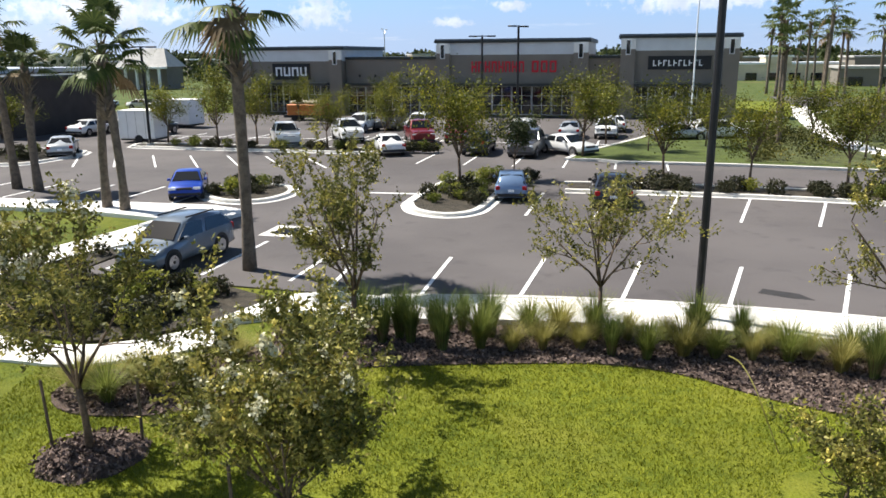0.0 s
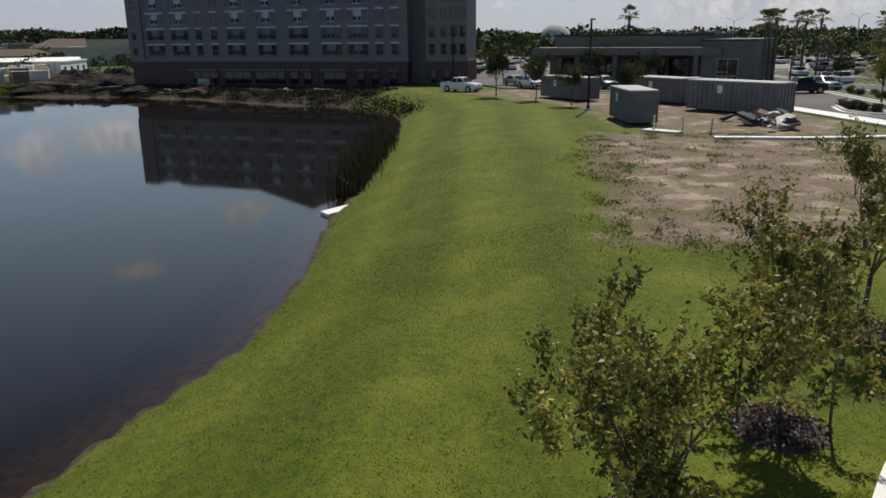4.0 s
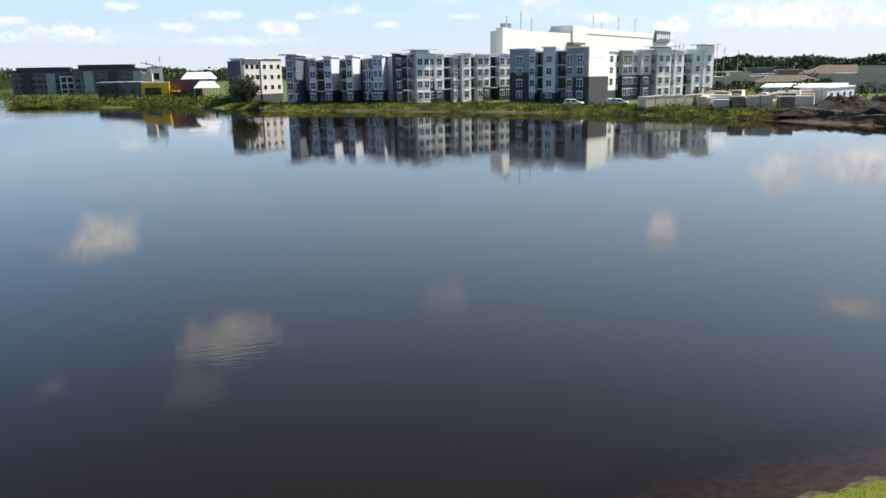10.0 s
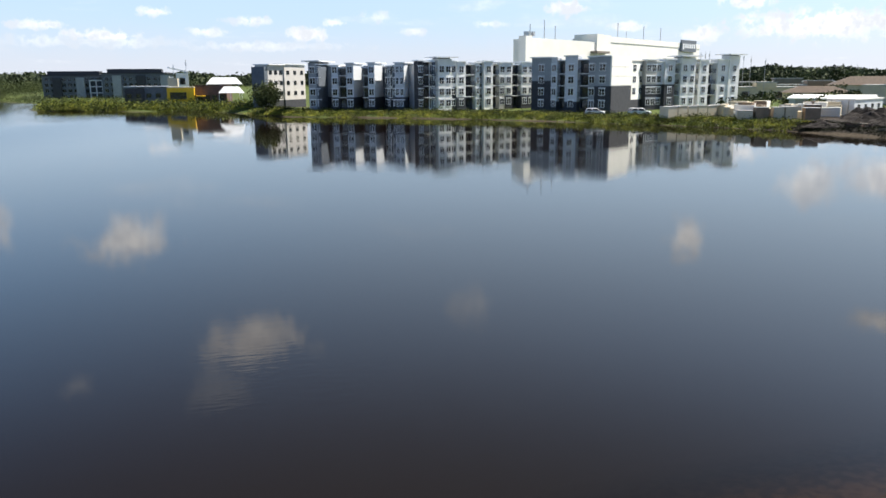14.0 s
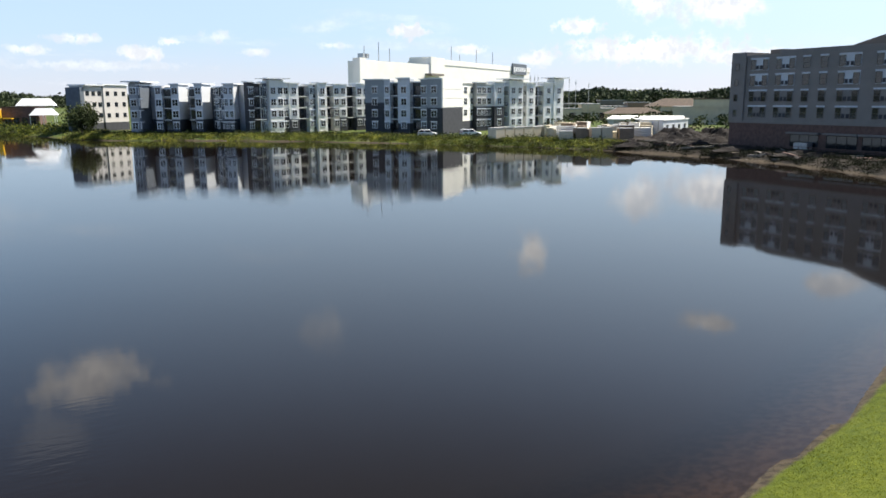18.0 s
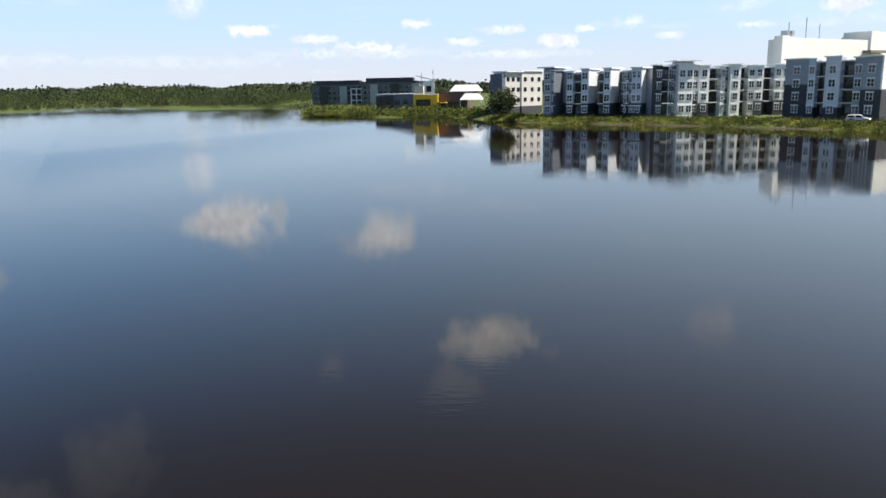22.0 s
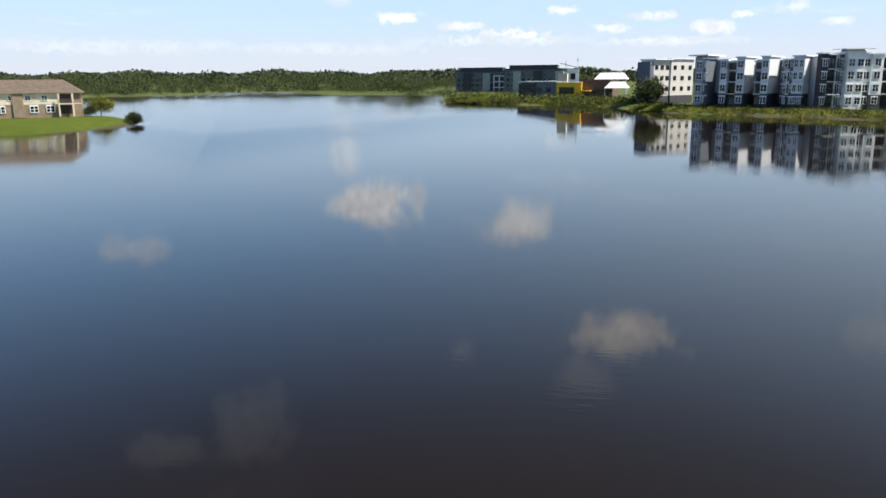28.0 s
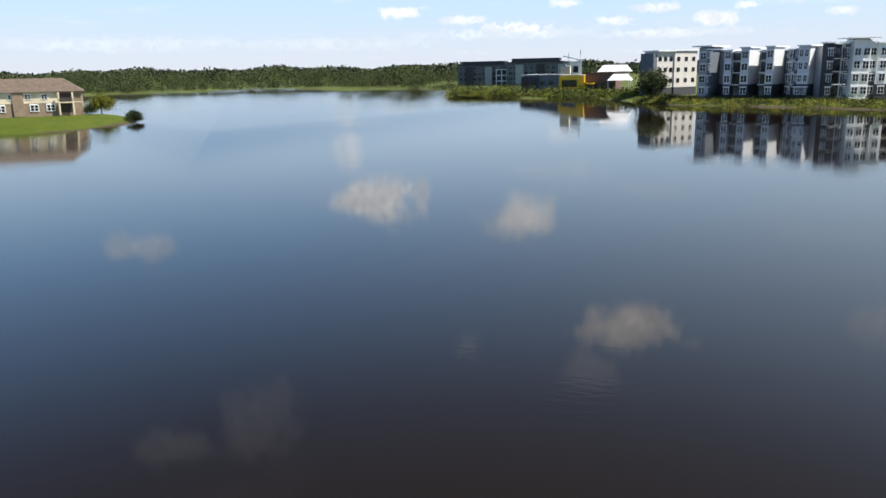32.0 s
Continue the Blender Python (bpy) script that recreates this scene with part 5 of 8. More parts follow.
def lumber_stack(x, y, rz, L, w, n, mat, label):
    """Layers of boards on bearers."""
    ob = thing("lumber_stack", label, "lumber", pose(x, y, land_height_at(x, y), 0, 0, rz), "lumber stacks")
    for k in range(2):
        block(ob, "bearer", L * (0.2 + 0.55 * k), L * (0.2 + 0.55 * k) + 0.15, 0, w, -0.1, 0.15, M_WOOD)
    for k in range(n):
        block(ob, "board_layer", 0.04 * (k % 3), L - 0.05 * (k % 2), 0.03 * (k % 2), w, 0.15 + 0.3 * k, 0.42 + 0.3 * k, mat)


def land_height_at(x, y):
    p = np.array([[x, y]], float)
    return float(land_height(p, edge_distance(p, SHORE_LINE))[0])


rng = np.random.default_rng(404)
for k in range(64):
    t, r = rng.uniform(0, 1), rng.uniform(160, 186)
    b = radians(-152.5 - 7.0 * t)
    lumber_stack(r * math.cos(b), r * math.sin(b), rng.choice((20, 110)) + rng.uniform(-12, 12), rng.uniform(1.8, 4.6), rng.uniform(1.0, 2.2), int(rng.integers(4, 10)), (M_CREAM, M_STORE, M_TAN, M_CREAM)[k % 4], "pale stack of sawn lumber on the building site")
cabin = thing("site_cabin", "long white site cabin with a flat pale roof", "cabin", pose(-169.9, -62.4, -1.0, 0, 0, 90))
block(cabin, "wall", 0, 5.4, 0, 17, 0, 3.1, M_WHITEMETAL)
block(cabin, "roof", -0.2, 5.6, -0.2, 17.2, 3.1, 3.35, M_WHITE)
for k in range(3):
    block(cabin, "panel_rib", 0.8 + 1.7 * k, 0.95 + 1.7 * k, -0.06, 0, 0.1, 3.0, M_ROOFGREY)
for k in range(4):
    window(cabin, pose(5.4, 2.5 + 4 * k, 1.2, 0, 0, 90), 1.3, 1.0, M_STEEL, None, (2, 1))


def spoil_heap(x, y, w, d, h, seed, rz):
    """A lumpy heap of dug earth."""
    rng = np.random.default_rng(seed)
    n = 15
    bm = bmesh.new()
    ph = rng.uniform(0, 6, 6)
    g = []
    for j in range(n + 1):
        row = []
        for i in range(n + 1):
            u, v = 2 * i / n - 1, 2 * j / n - 1
            e = max(0.0, 1 - u * u) * max(0.0, 1 - v * v)
            lump = 0.75 + 0.3 * math.sin(5 * u + ph[0]) * math.cos(4 * v + ph[1]) + 0.2 * math.sin(11 * u + ph[2]) * math.sin(9 * v + ph[3]) + rng.normal() * 0.05
            row.append(bm.verts.new((u * w / 2, v * d / 2, h * e ** 0.8 * lump - 0.2)))
        g.append(row)
    for j in range(n):
        for i in range(n):
            bm.faces.new((g[j][i], g[j][i + 1], g[j + 1][i + 1], g[j + 1][i]))
    ob = part("spoil_heap", bm, M_SPOIL)
    ob.matrix_basis = pose(x, y, land_height_at(x, y), 0, 0, rz)
    tagged(ob, "dark heap of dug earth on the bare bank", "earth heap", "spoil heaps")


for k, (x, y, w, d, h, rz) in enumerate(((-159.5, -50.0, 12, 6, 2.7, 120), (-150.0, -46.5, 10, 5, 1.9, 110), (-166.0, -44.0, 10, 6, 2.6, 115), (-141.0, -45.5, 8, 4, 1.2, 118), (-136.5, -40.5, 9, 4, 1.3, 115), (-134.0, -49.0, 7, 3.5, 1.0, 100), (-148.0, -39.5, 9, 5, 1.6, 118), (-140.5, -52.5, 6, 3, 0.9, 125), (-129.0, -30.0, 9, 3, 0.9, 118), (-123.5, -20.0, 9, 3, 0.8, 116))):
    spoil_heap(x, y, w, d, h, 500 + k, rz)


def town_building(r, bearing, L, D, h, wall_mat, roof_mat, pitched, label):
    """A low building in the town behind the site."""
    b = radians(bearing)
    ob = thing("town_building", label, "building", frame_at(r * math.cos(b), r * math.sin(b), bearing + 90 + 180 + 8, -1.2), "town buildings")
    block(ob, "wall", 0, L, 0, D, 0, h, wall_mat)
    if pitched:
        bm = bmesh.new()
        lo = [bm.verts.new(p) for p in ((-0.8, -0.8, h), (L + 0.8, -0.8, h), (L + 0.8, D + 0.8, h), (-0.8, D + 0.8, h))]
        hi = [bm.verts.new(p) for p in ((D * 0.4, D / 2, h + D * 0.2), (L - D * 0.4, D / 2, h + D * 0.2))]
        for f in ((lo[0], lo[1], hi[1], hi[0]), (lo[2], lo[3], hi[0], hi[1]), (lo[1], lo[2], hi[1]), (lo[3], lo[0], hi[0]), (lo[3], lo[2], lo[1], lo[0])):
            bm.faces.new(f)
        part("roof", bm, roof_mat, ob)
    else:
        block(ob, "roof", -0.4, L + 0.4, -0.4, D + 0.4, h, h + 0.5, roof_mat)
        block(ob, "raised_front", L * 0.35, L * 0.55, -0.6, D * 0.5, h, h + 1.8, wall_mat)
        block(ob, "front_cap", L * 0.34, L * 0.56, -0.8, D * 0.52, h + 1.8, h + 2.2, roof_mat)
    n = max(3, int(L / 5))
    for k in range(n):
        window(ob, pose(L * (k + 0.5) / n, -0.03, 0.8), 2.6, 2.2, M_BLACK, None, (2, 1))


for k, (r, bearing, L, D, h, wm, rm, pitched) in enumerate(((300, -153.2, 34, 14, 4.2, M_CREAM, M_ROOFGREY, False), (350, -156.0, 46, 16, 4.6, M_TAN, M_ROOFGREY, False), (270, -157.4, 18, 10, 3.2, M_CREAM, M_SHINGLE, True), (330, -160.2, 30, 16, 5.0, M_CREAM, M_SHINGLE, True),
        (285, -162.6, 22, 12, 4.0, M_TAN, M_SHINGLE, True), (390, -159.0, 60, 18, 5.2, M_PALEGREY, M_ROOFGREY, False), (360, -164.5, 40, 16, 5.4, M_CREAM, M_ROOFGREY, False), (420, -153.8, 60, 18, 5.5, M_TAUPE, M_ROOFGREY, False), (250, -166.5, 26, 12, 4.8, M_CREAM, M_SHINGLE, True), (300, -169.0, 40, 14, 5.0, M_TAN, M_ROOFGREY, False))):
    town_building(r, bearing, L, D, h, wm, rm, pitched, "low tan building with a %s roof among town trees" % ("brown hipped" if pitched else "pale flat"))

for r, bearing, L, D, h, wm, rm, pitched in ((205, 70.5, 30, 14, 5.0, M_CREAM, M_WHITEMETAL, False), (175, 63.0, 34, 14, 4.6, M_TAUPE, M_ROOFGREY, False), (230, 59.5, 40, 16, 6.0, M_STORE, M_SHINGLE, True), (260, 75.0, 50, 16, 6.2, M_TAN, M_ROOFGREY, False), (240, 96.0, 46, 16, 6.0, M_CREAM, M_ROOFGREY, False), (300, 108.0, 60, 18, 6.5, M_TAUPE, M_WHITEMETAL, False), (280, 121.0, 60, 18, 6.0, M_CREAM, M_ROOFGREY, False)):
    town_building(r, bearing, L, D, h, wm, rm, pitched, "low shop building with a pale roof beyond the car parks")

# grey containers at the end of the lawn
def grey_container(x, y, rz, L, w, h, z=0.0):
    ob = thing("storage_container", "dark grey steel container with ribbed sides", "container", pose(x, y, z, 0, 0, rz), "grey containers")
    block(ob, "body", 0, L, 0, w, 0.12, h, M_GREYBOX)
    block(ob, "roof", -0.06, L + 0.06, -0.06, w + 0.06, h, h + 0.1, M_ROOFGREY)
    n = max(3, int(L / 0.45))
    rib = None
    for k in range(n + 1):
        m = pose(L * k / n, 0, 0)
        if rib is None:
            rib = part("rib", boxed(-0.07, -0.05, 0.15, 0.07, 0.0, h - 0.05), M_GREYBOX, ob)
            rib.matrix_basis = m
        else:
            again(rib, m)
    nw = max(2, int(w / 0.45))
    for k in range(nw + 1):
        again(rib, pose(L, w * k / nw, 0, 0, 0, 90))
    block(ob, "notice", L * 0.35, L * 0.35 + 0.5, -0.08, -0.05, h - 0.95, h - 0.3, M_WHITEMETAL)


grey_container(-60.4, 21.7, -6.5, 5.9, 2.1, 2.4)
grey_container(-64.8, 30.3, 30, 8.4, 2.5, 2.5)
grey_container(-75.0, 29.2, 24, 6.2, 2.5, 2.3)
grey_container(-82.0, 21.6, 18, 7.0, 2.4, 2.2)

# ---- plants ----
def land_z(x, y):
    p = np.array([[x, y]], float)
    return float(land_height(p, edge_distance(p, SHORE_LINE))[0])


def quads(centres, size, rng, stretch=2.0, lean=None, flat=0.0):
    """Small rhombic leaves at the centres, turned at random."""
    n = len(centres)
    a = rng.normal(size=(n, 3))
    if lean is not None:
        a = a * (1 - lean[1]) + np.array(lean[0]) * lean[1]
    a /= np.linalg.norm(a, axis=1, keepdims=True)
    b = rng.normal(size=(n, 3))
    b -= (b * a).sum(1, keepdims=True) * a
    b /= np.linalg.norm(b, axis=1, keepdims=True)
    s = np.asarray(size) * rng.uniform(0.65, 1.3, n)
    s = s[:, None]
    v = np.stack([centres - a * s, centres + b * s / stretch - a * s * 0.1, centres + a * s, centres - b * s / stretch - a * s * 0.1], 1).reshape(-1, 3)
    f = np.arange(n * 4).reshape(n, 4)
    return v, f


def leaf_mesh(name, v, f, mat, parent, label=""):
    me = bpy.data.meshes.new(name)
    me.from_pydata(v.tolist(), [], f.tolist())
    me.materials.append(mat)
    o = new(name, me)
    o.parent = parent
    return tagged(o, label)


def grow(rng, height, spread, fork, limbs, levels=3, up=0.55, start=None):
    """Branches as bars: a list of (points, radii, level)."""
    bars, tips = [], []

    def limb(p, d, length, r, level):
        pts, rad = [p], [r]
        k = 4
        for i in range(k):
            d = (d + Vector(rng.normal(size=3)) * 0.13 + Vector((0, 0, up * 0.12))).normalized()
            p = p + d * (length / k)
            pts.append(p)
            rad.append(r * (1 - 0.62 * (i + 1) / k))
        bars.append((pts, rad, level))
        if level >= levels:
            tips.extend((q, level) for q in pts[1:])
            return
        if level >= levels - 1:
            tips.extend((q, level) for q in pts[2:])
        for c in range(rng.integers(3, 5)):
            i = rng.integers(1, k + 1)
            side = Vector(rng.normal(size=3))
            side = (side - side.dot(d) * d).normalized()
            limb(pts[i], (d * 0.75 + side * 0.75).normalized(), length * rng.uniform(0.42, 0.66), rad[i] * 0.7, level + 1)

    base = Vector((0, 0, 0))
    top = Vector((rng.normal() * 0.04, rng.normal() * 0.04, fork))
    r0 = 0.018 * height * 0.75
    bars.append(([base, base.lerp(top, 0.5) + Vector((0.015, 0, 0)), top], [r0 * 1.35, r0, r0 * 0.9], 0))
    for k in range(limbs):
        a = 2 * math.pi * (k + rng.uniform(-0.25, 0.25)) / limbs
        rise = height - fork
        d = Vector((math.cos(a) * spread * 0.5, math.sin(a) * spread * 0.5, rise * 0.75)).normalized()
        limb(top, d, rise * rng.uniform(0.55, 0.72), r0 * 0.62, 1)
    limb(top, Vector((0, 0, 1)), (height - fork) * 0.7, r0 * 0.6, 1)
    return bars, tips


def broad_tree(name, label, seed, height, spread, fork, limbs=4, leaf=0.075, per_tip=9, cloud=0.16, mat=None, flowers=0, shoots=0, category="tree"):
    rng = np.random.default_rng(seed)
    ob = thing(name, label, category)
    bars, tips = grow(rng, height, spread, fork, limbs)
    bm = bmesh.new()
    for pts, rad, level in bars:
        if level == 0:
            tube(bm, pts, rad, 7)
    part("trunk", bm, M_BARK, ob, smooth=True)
    bm = bmesh.new()
    for pts, rad, level in bars:
        if level == 1:
            part("limb", tubed(pts, [max(q, 0.006) for q in rad], 5), M_BARK, ob, smooth=True)
        elif level:
            tube(bm, pts, [max(q, 0.004) for q in rad], 3, cap=False)
    tagged(part("twig_spray", bm, M_BARK, ob), kind="stuff")
    c = np.array([tuple(p) for p, l in tips])
    if shoots:
        # leafy shoots that grow out and up from the twig ends
        root = np.repeat(c, shoots, 0)
        d = rng.normal(size=root.shape) * 0.7 + (root - (0, 0, fork)) / height * 0.9 + (0, 0, 0.35)
        d /= np.linalg.norm(d, axis=1, keepdims=True)
        long = cloud * rng.uniform(0.9, 2.6, len(root))[:, None]
        side = np.cross(d, (0.3, 0.5, 0.2)) * 0.004
        v = np.stack([root - side, root + side, root + d * long], 1).reshape(-1, 3)
        tagged(leaf_mesh("shoot_spray", v, np.arange(len(v)).reshape(-1, 3), M_BARK, ob), kind="stuff")
        t = (np.arange(per_tip) + 0.6) / per_tip
        c = (root[:, None] + d[:, None] * long[:, None] * t[None, :, None]).reshape(-1, 3)
        c = c + rng.normal(size=c.shape) * leaf * 0.55
    else:
        c = np.repeat(c, per_tip, 0) + rng.normal(size=(len(c) * per_tip, 3)) * cloud
    c = c[c[:, 2] > min(fork * 0.75 + 0.1, 0.3)] if shoots else c[c[:, 2] > fork * 0.75 + 0.1]
    v, f = quads(c, leaf, rng, 2.1)
    leaf_mesh("crown", v, f, mat or M_MYRTLE, ob)
    if flowers:
        tops = sorted(tips, key=lambda t: -t[0].length)[: len(tips) // 2]
        for i in rng.choice(len(tops), flowers):
            c = np.array(tuple(tops[i][0])) + np.array((0, 0, 0.16)) + rng.normal(size=(70, 3)) * (0.05, 0.05, 0.065)
            v, f = quads(c, 0.032, rng, 1.2)
            leaf_mesh("blossom", v, f, M_FLOWER, ob, "white flower cluster")
    return ob


def put(ob, spots, used):
    """The first spot takes the thing itself, the rest take copies."""
    for x, y, z, rz, s in spots:
        m = pose(x, y, z, 0, 0, rz) @ Matrix.Scale(s, 4)
        if ob.name in used:
            c = copy_thing(ob, pose(x, y, z, 0, 0, rz))
            c.matrix_basis = m
        else:
            used.add(ob.name)
            ob.matrix_basis = m


USED = set()
NEAR_TREES = (
    (-6.1, 11.8, 4.35, 3.2, 1.25, 4, 10), (-2.25, 9.75, 3.2, 3.3, 0.3, 9, 34), (-2.1, 16.4, 5.0, 2.0, 1.35, 4, 0), (3.7, 17.1, 4.0, 3.0, 1.3, 5, 0), (10.0, 15.3, 4.5, 3.2, 1.2, 4, 0),
    (-14.8, 11.5, 4.3, 2.1, 1.25, 4, 0), (-17.5, 16.8, 3.6, 2.0, 1.1, 4, 0), (-10.95, 7.2, 4.0, 2.5, 0.7, 5, 0), (-8.55, 3.85, 3.7, 3.4, 0.45, 7, 0), (6.1, 10.3, 1.55, 3.6, 0.2, 6, 0))
for k, (x, y, h, w, fork, limbs, fl) in enumerate(NEAR_TREES):
    full = k in (0, 1)
    tree = broad_tree("crape_myrtle", "young crape myrtle with white blossoms in a mulch ring" if fl else "young olive-leaved crape myrtle staked on the lawn",
                      40 + k, h, w, fork, limbs, 0.043, (11, 13, 12, 8, 9, 11, 11, 12, 12, 6)[k], 0.2 if full else 0.17, M_MYRTLE, fl, 3 if k not in (3, 9) else 2)
    tree.matrix_basis = pose(x, y, 0, 0, 0, 37 * k)
    tagged(tree, group="crape myrtles")


def mulch_ring(x, y, r, seed):
    rng = np.random.default_rng(seed)
    bm = bmesh.new()
    n = 22
    mid = bm.verts.new((0, 0, 0.12))
    inner = [bm.verts.new((math.cos(a) * r * 0.6, math.sin(a) * r * 0.6, 0.10 + rng.normal() * 0.015)) for a in np.linspace(0, 2 * math.pi, n, endpoint=False)]
    rim = [bm.verts.new((math.cos(a) * r * rng.uniform(0.9, 1.1), math.sin(a) * r * rng.uniform(0.9, 1.1), -0.06)) for a in np.linspace(0, 2 * math.pi, n, endpoint=False)]
    for k in range(n):
        j = (k + 1) % n
        bm.faces.new((mid, inner[k], inner[j]))
        bm.faces.new((inner[k], rim[k], rim[j], inner[j]))
    ob = tagged(part("mulch_ring", bm, M_MULCH, smooth=True), "ring of dark bark mulch round a young tree", "mulch", "mulch rings", "stuff")
    ob.matrix_basis = pose(x, y, 0.0)
    c = np.column_stack([rng.normal(size=(1500, 2)) * r * 0.5, np.full(1500, 0.135)])
    c = c[np.hypot(c[:, 0], c[:, 1]) < r]
    c[:, 2] -= np.hypot(c[:, 0], c[:, 1]) ** 2 / r ** 2 * 0.11
    v, f = quads(c, 0.055, rng, 2.2, ((1, 0.3, 0), 0.3))
    leaf_mesh("chip_layer", v, f, M_CHIP, ob)


def stake(x, y, h, lean):
    ob = part("stake", tubed([(0, 0, -0.2), (lean, 0, h)], 0.028, 5), M_WOOD)
    tagged(ob, "thin dark wooden tree stake driven into the ground", "stake", "tree stakes")
    ob.matrix_basis = pose(x, y, 0, 0, 0, x * 77)


for k, (x, y, h, w, fork, limbs, fl) in enumerate(NEAR_TREES):
    if k in (0, 5, 6, 7, 8):
        mulch_ring(x, y, 0.85 if k else 0.95, k)
    if k in (0, 1, 5, 6, 7):
        a = 0.6 + k
        for q in (0, 2.2):
            stake(x + 0.85 * math.cos(a + q), y + 0.85 * math.sin(a + q), 1.25, 0.05)


# ---- palms ----
def palm(name, label, seed, trunk, radius, fronds, reach, skirt=0.9, lean=0.15, segs=11):
    rng = np.random.default_rng(seed)
    ob = thing(name, label, "palm tree")
    pts, rad = [], []
    for k in range(9):
        t = k / 8
        pts.append((lean * t * t, 0.05 * math.sin(t * 5), -0.3 + t * (trunk + 0.3)))
        rad.append(radius * (1.25 - 0.35 * min(t * 4, 1)) * (1 + 0.04 * math.sin(k * 9)))
    part("trunk", tubed(pts, rad, 9), M_PALMBARK, ob, smooth=True)
    top = Vector(pts[-1])
    bm = bmesh.new()
    for k in range(30 + int(26 * skirt)):
        a, t = k * 2.4, rng.uniform(0, 1) ** 0.8
        p = top + Vector((0, 0, -skirt * t))
        d = Vector((math.cos(a), math.sin(a), 0.9)).normalized()
        w = Vector((-math.sin(a), math.cos(a), 0)) * 0.06
        q = p + d * rng.uniform(0.3, 0.55) + Vector((math.cos(a), math.sin(a), 0)) * radius
        p = p + Vector((math.cos(a), math.sin(a), 0)) * radius * 0.8
        vs = [bm.verts.new(z) for z in (p - w, p + w, q + w * 0.5, q - w * 0.5)]
        bm.faces.new(vs)
    part("boot_collar", bm, M_PALMBARK, ob, "cut frond stubs below the crown")
    green, dry = ([], []), ([], [])
    for k in range(fronds):
        a = k * 2.39996 + rng.normal() * 0.2
        t = (k + 0.5) / fronds
        rise = radians(82 - 118 * t + rng.normal() * 14)
        out = Vector((math.cos(a), math.sin(a), 0))
        stem = reach * rng.uniform(0.45, 0.75)
        d = out * math.cos(rise) + Vector((0, 0, math.sin(rise)))
        p0 = top + Vector((0, 0, 0.15))
        p1 = p0 + d * stem + Vector((0, 0, -0.08 * stem))
        side = Vector((-math.sin(a), math.cos(a), 0))
        verts, faces = dry if t > 0.93 else green
        i = len(verts)
        verts += [p0 - side * 0.02, p0 + side * 0.02, p1 + side * 0.015, p1 - side * 0.015]
        faces.append((i, i + 1, i + 2, i + 3))
        fall = Vector((0, 0, -1))
        for s in range(segs):
            b = radians(-105 + 210 * s / (segs - 1))
            L = reach * 0.5 * (0.62 + 0.38 * math.cos(b * 0.8)) * rng.uniform(0.75, 1.15)
            e = (d * math.cos(b) + side * math.sin(b)).normalized()
            w = (side * math.cos(b) - d * math.sin(b)) * (0.028 if segs > 15 else 0.05) * reach
            m_ = p1 + e * L * 0.55 + fall * L * 0.06
            q = p1 + e * L + fall * L * (0.30 + 0.2 * t)
            i = len(verts)
            verts += [p1, m_ + w, q, m_ - w]
            faces.append((i, i + 1, i + 2, i + 3))
    mesh("frond_crown", green[0], green[1], M_FROND, ob)
    if dry[0]:
        mesh("dry_frond_skirt", dry[0], dry[1], M_DEADFROND, ob)
    return ob


for k, (u, v, h, r, reach, skirt) in enumerate(((-11.7, 21.2, 8.0, 0.20, 2.0, 2.2), (-31.1, 32.7, 8.2, 0.22, 2.0, 2.0), (-29.5, 32.4, 6.2, 0.22, 1.9, 2.4), (-22.7, 28.8, 7.2, 0.20, 1.9, 2.0), (-21.5, 28.4, 6.6, 0.20, 2.0, 2.6))):
    ob = palm("sabal_palm", "tall sabal palm with a fan-leaved crown beside the car park", 60 + k, h, r, (24, 17, 18, 16, 18)[k], reach * 1.05, skirt, (0.1, -0.5, 0.2, -0.6, 0.3)[k], 23)
    ob.matrix_basis = GP(u, v, 0, 60 * k)
    tagged(ob, group="palms")

far_palms = [palm("sabal_palm", "slender sabal palm in a distant grove", 80 + k, 7.6 + 0.7 * k, 0.17, 20, 1.7, 0.9, 0.3 - 0.2 * k, 9) for k in range(3)]
spots = []
for x, y, h in ((24.1, 55.0, 8.1), (46.3, 94.2, 12.0), (62.2, 133.4, 11.0), (67.3, 141.4, 11.3), (47.6, 97.3, 9.5), (55.3, 108.8, 9.1), (57.6, 111.3, 10.6), (41.7, 74.2, 9.0), (40.1, 70.1, 10.6), (62.3, 137.7, 10.7), (53.6, 128.6, 11.4), (51.4, 119.9, 11.9), (44.5, 68.0, 9.6), (58.0, 99.0, 9.8), (26.3, 60.5, 8.6), (49.5, 84.0, 10.0)):
    spots.append((x, y, 0, x * 40, h / 8.6))
rng = np.random.default_rng(5)
for k in range(104):
    u, v = rng.uniform(-150, -100), rng.uniform(36, 104)
    if k > 80:
        u, v = rng.uniform(-190, -120), rng.uniform(60, 132)
    p = G(u, v)
    spots.append((p.x, p.y, 0, rng.uniform(0, 360), rng.uniform(0.62, 1.0)))
for u, v in ((-104, 30), (-112, 33), (-118, 14), (-96, 27), (-122, 40)):
    p = G(u, v)
    spots.append((p.x, p.y, 0, u * 11, 1.0))
for k, ob in enumerate(far_palms):
    tagged(ob, group="palms")
    put(ob, spots[k::3], USED)

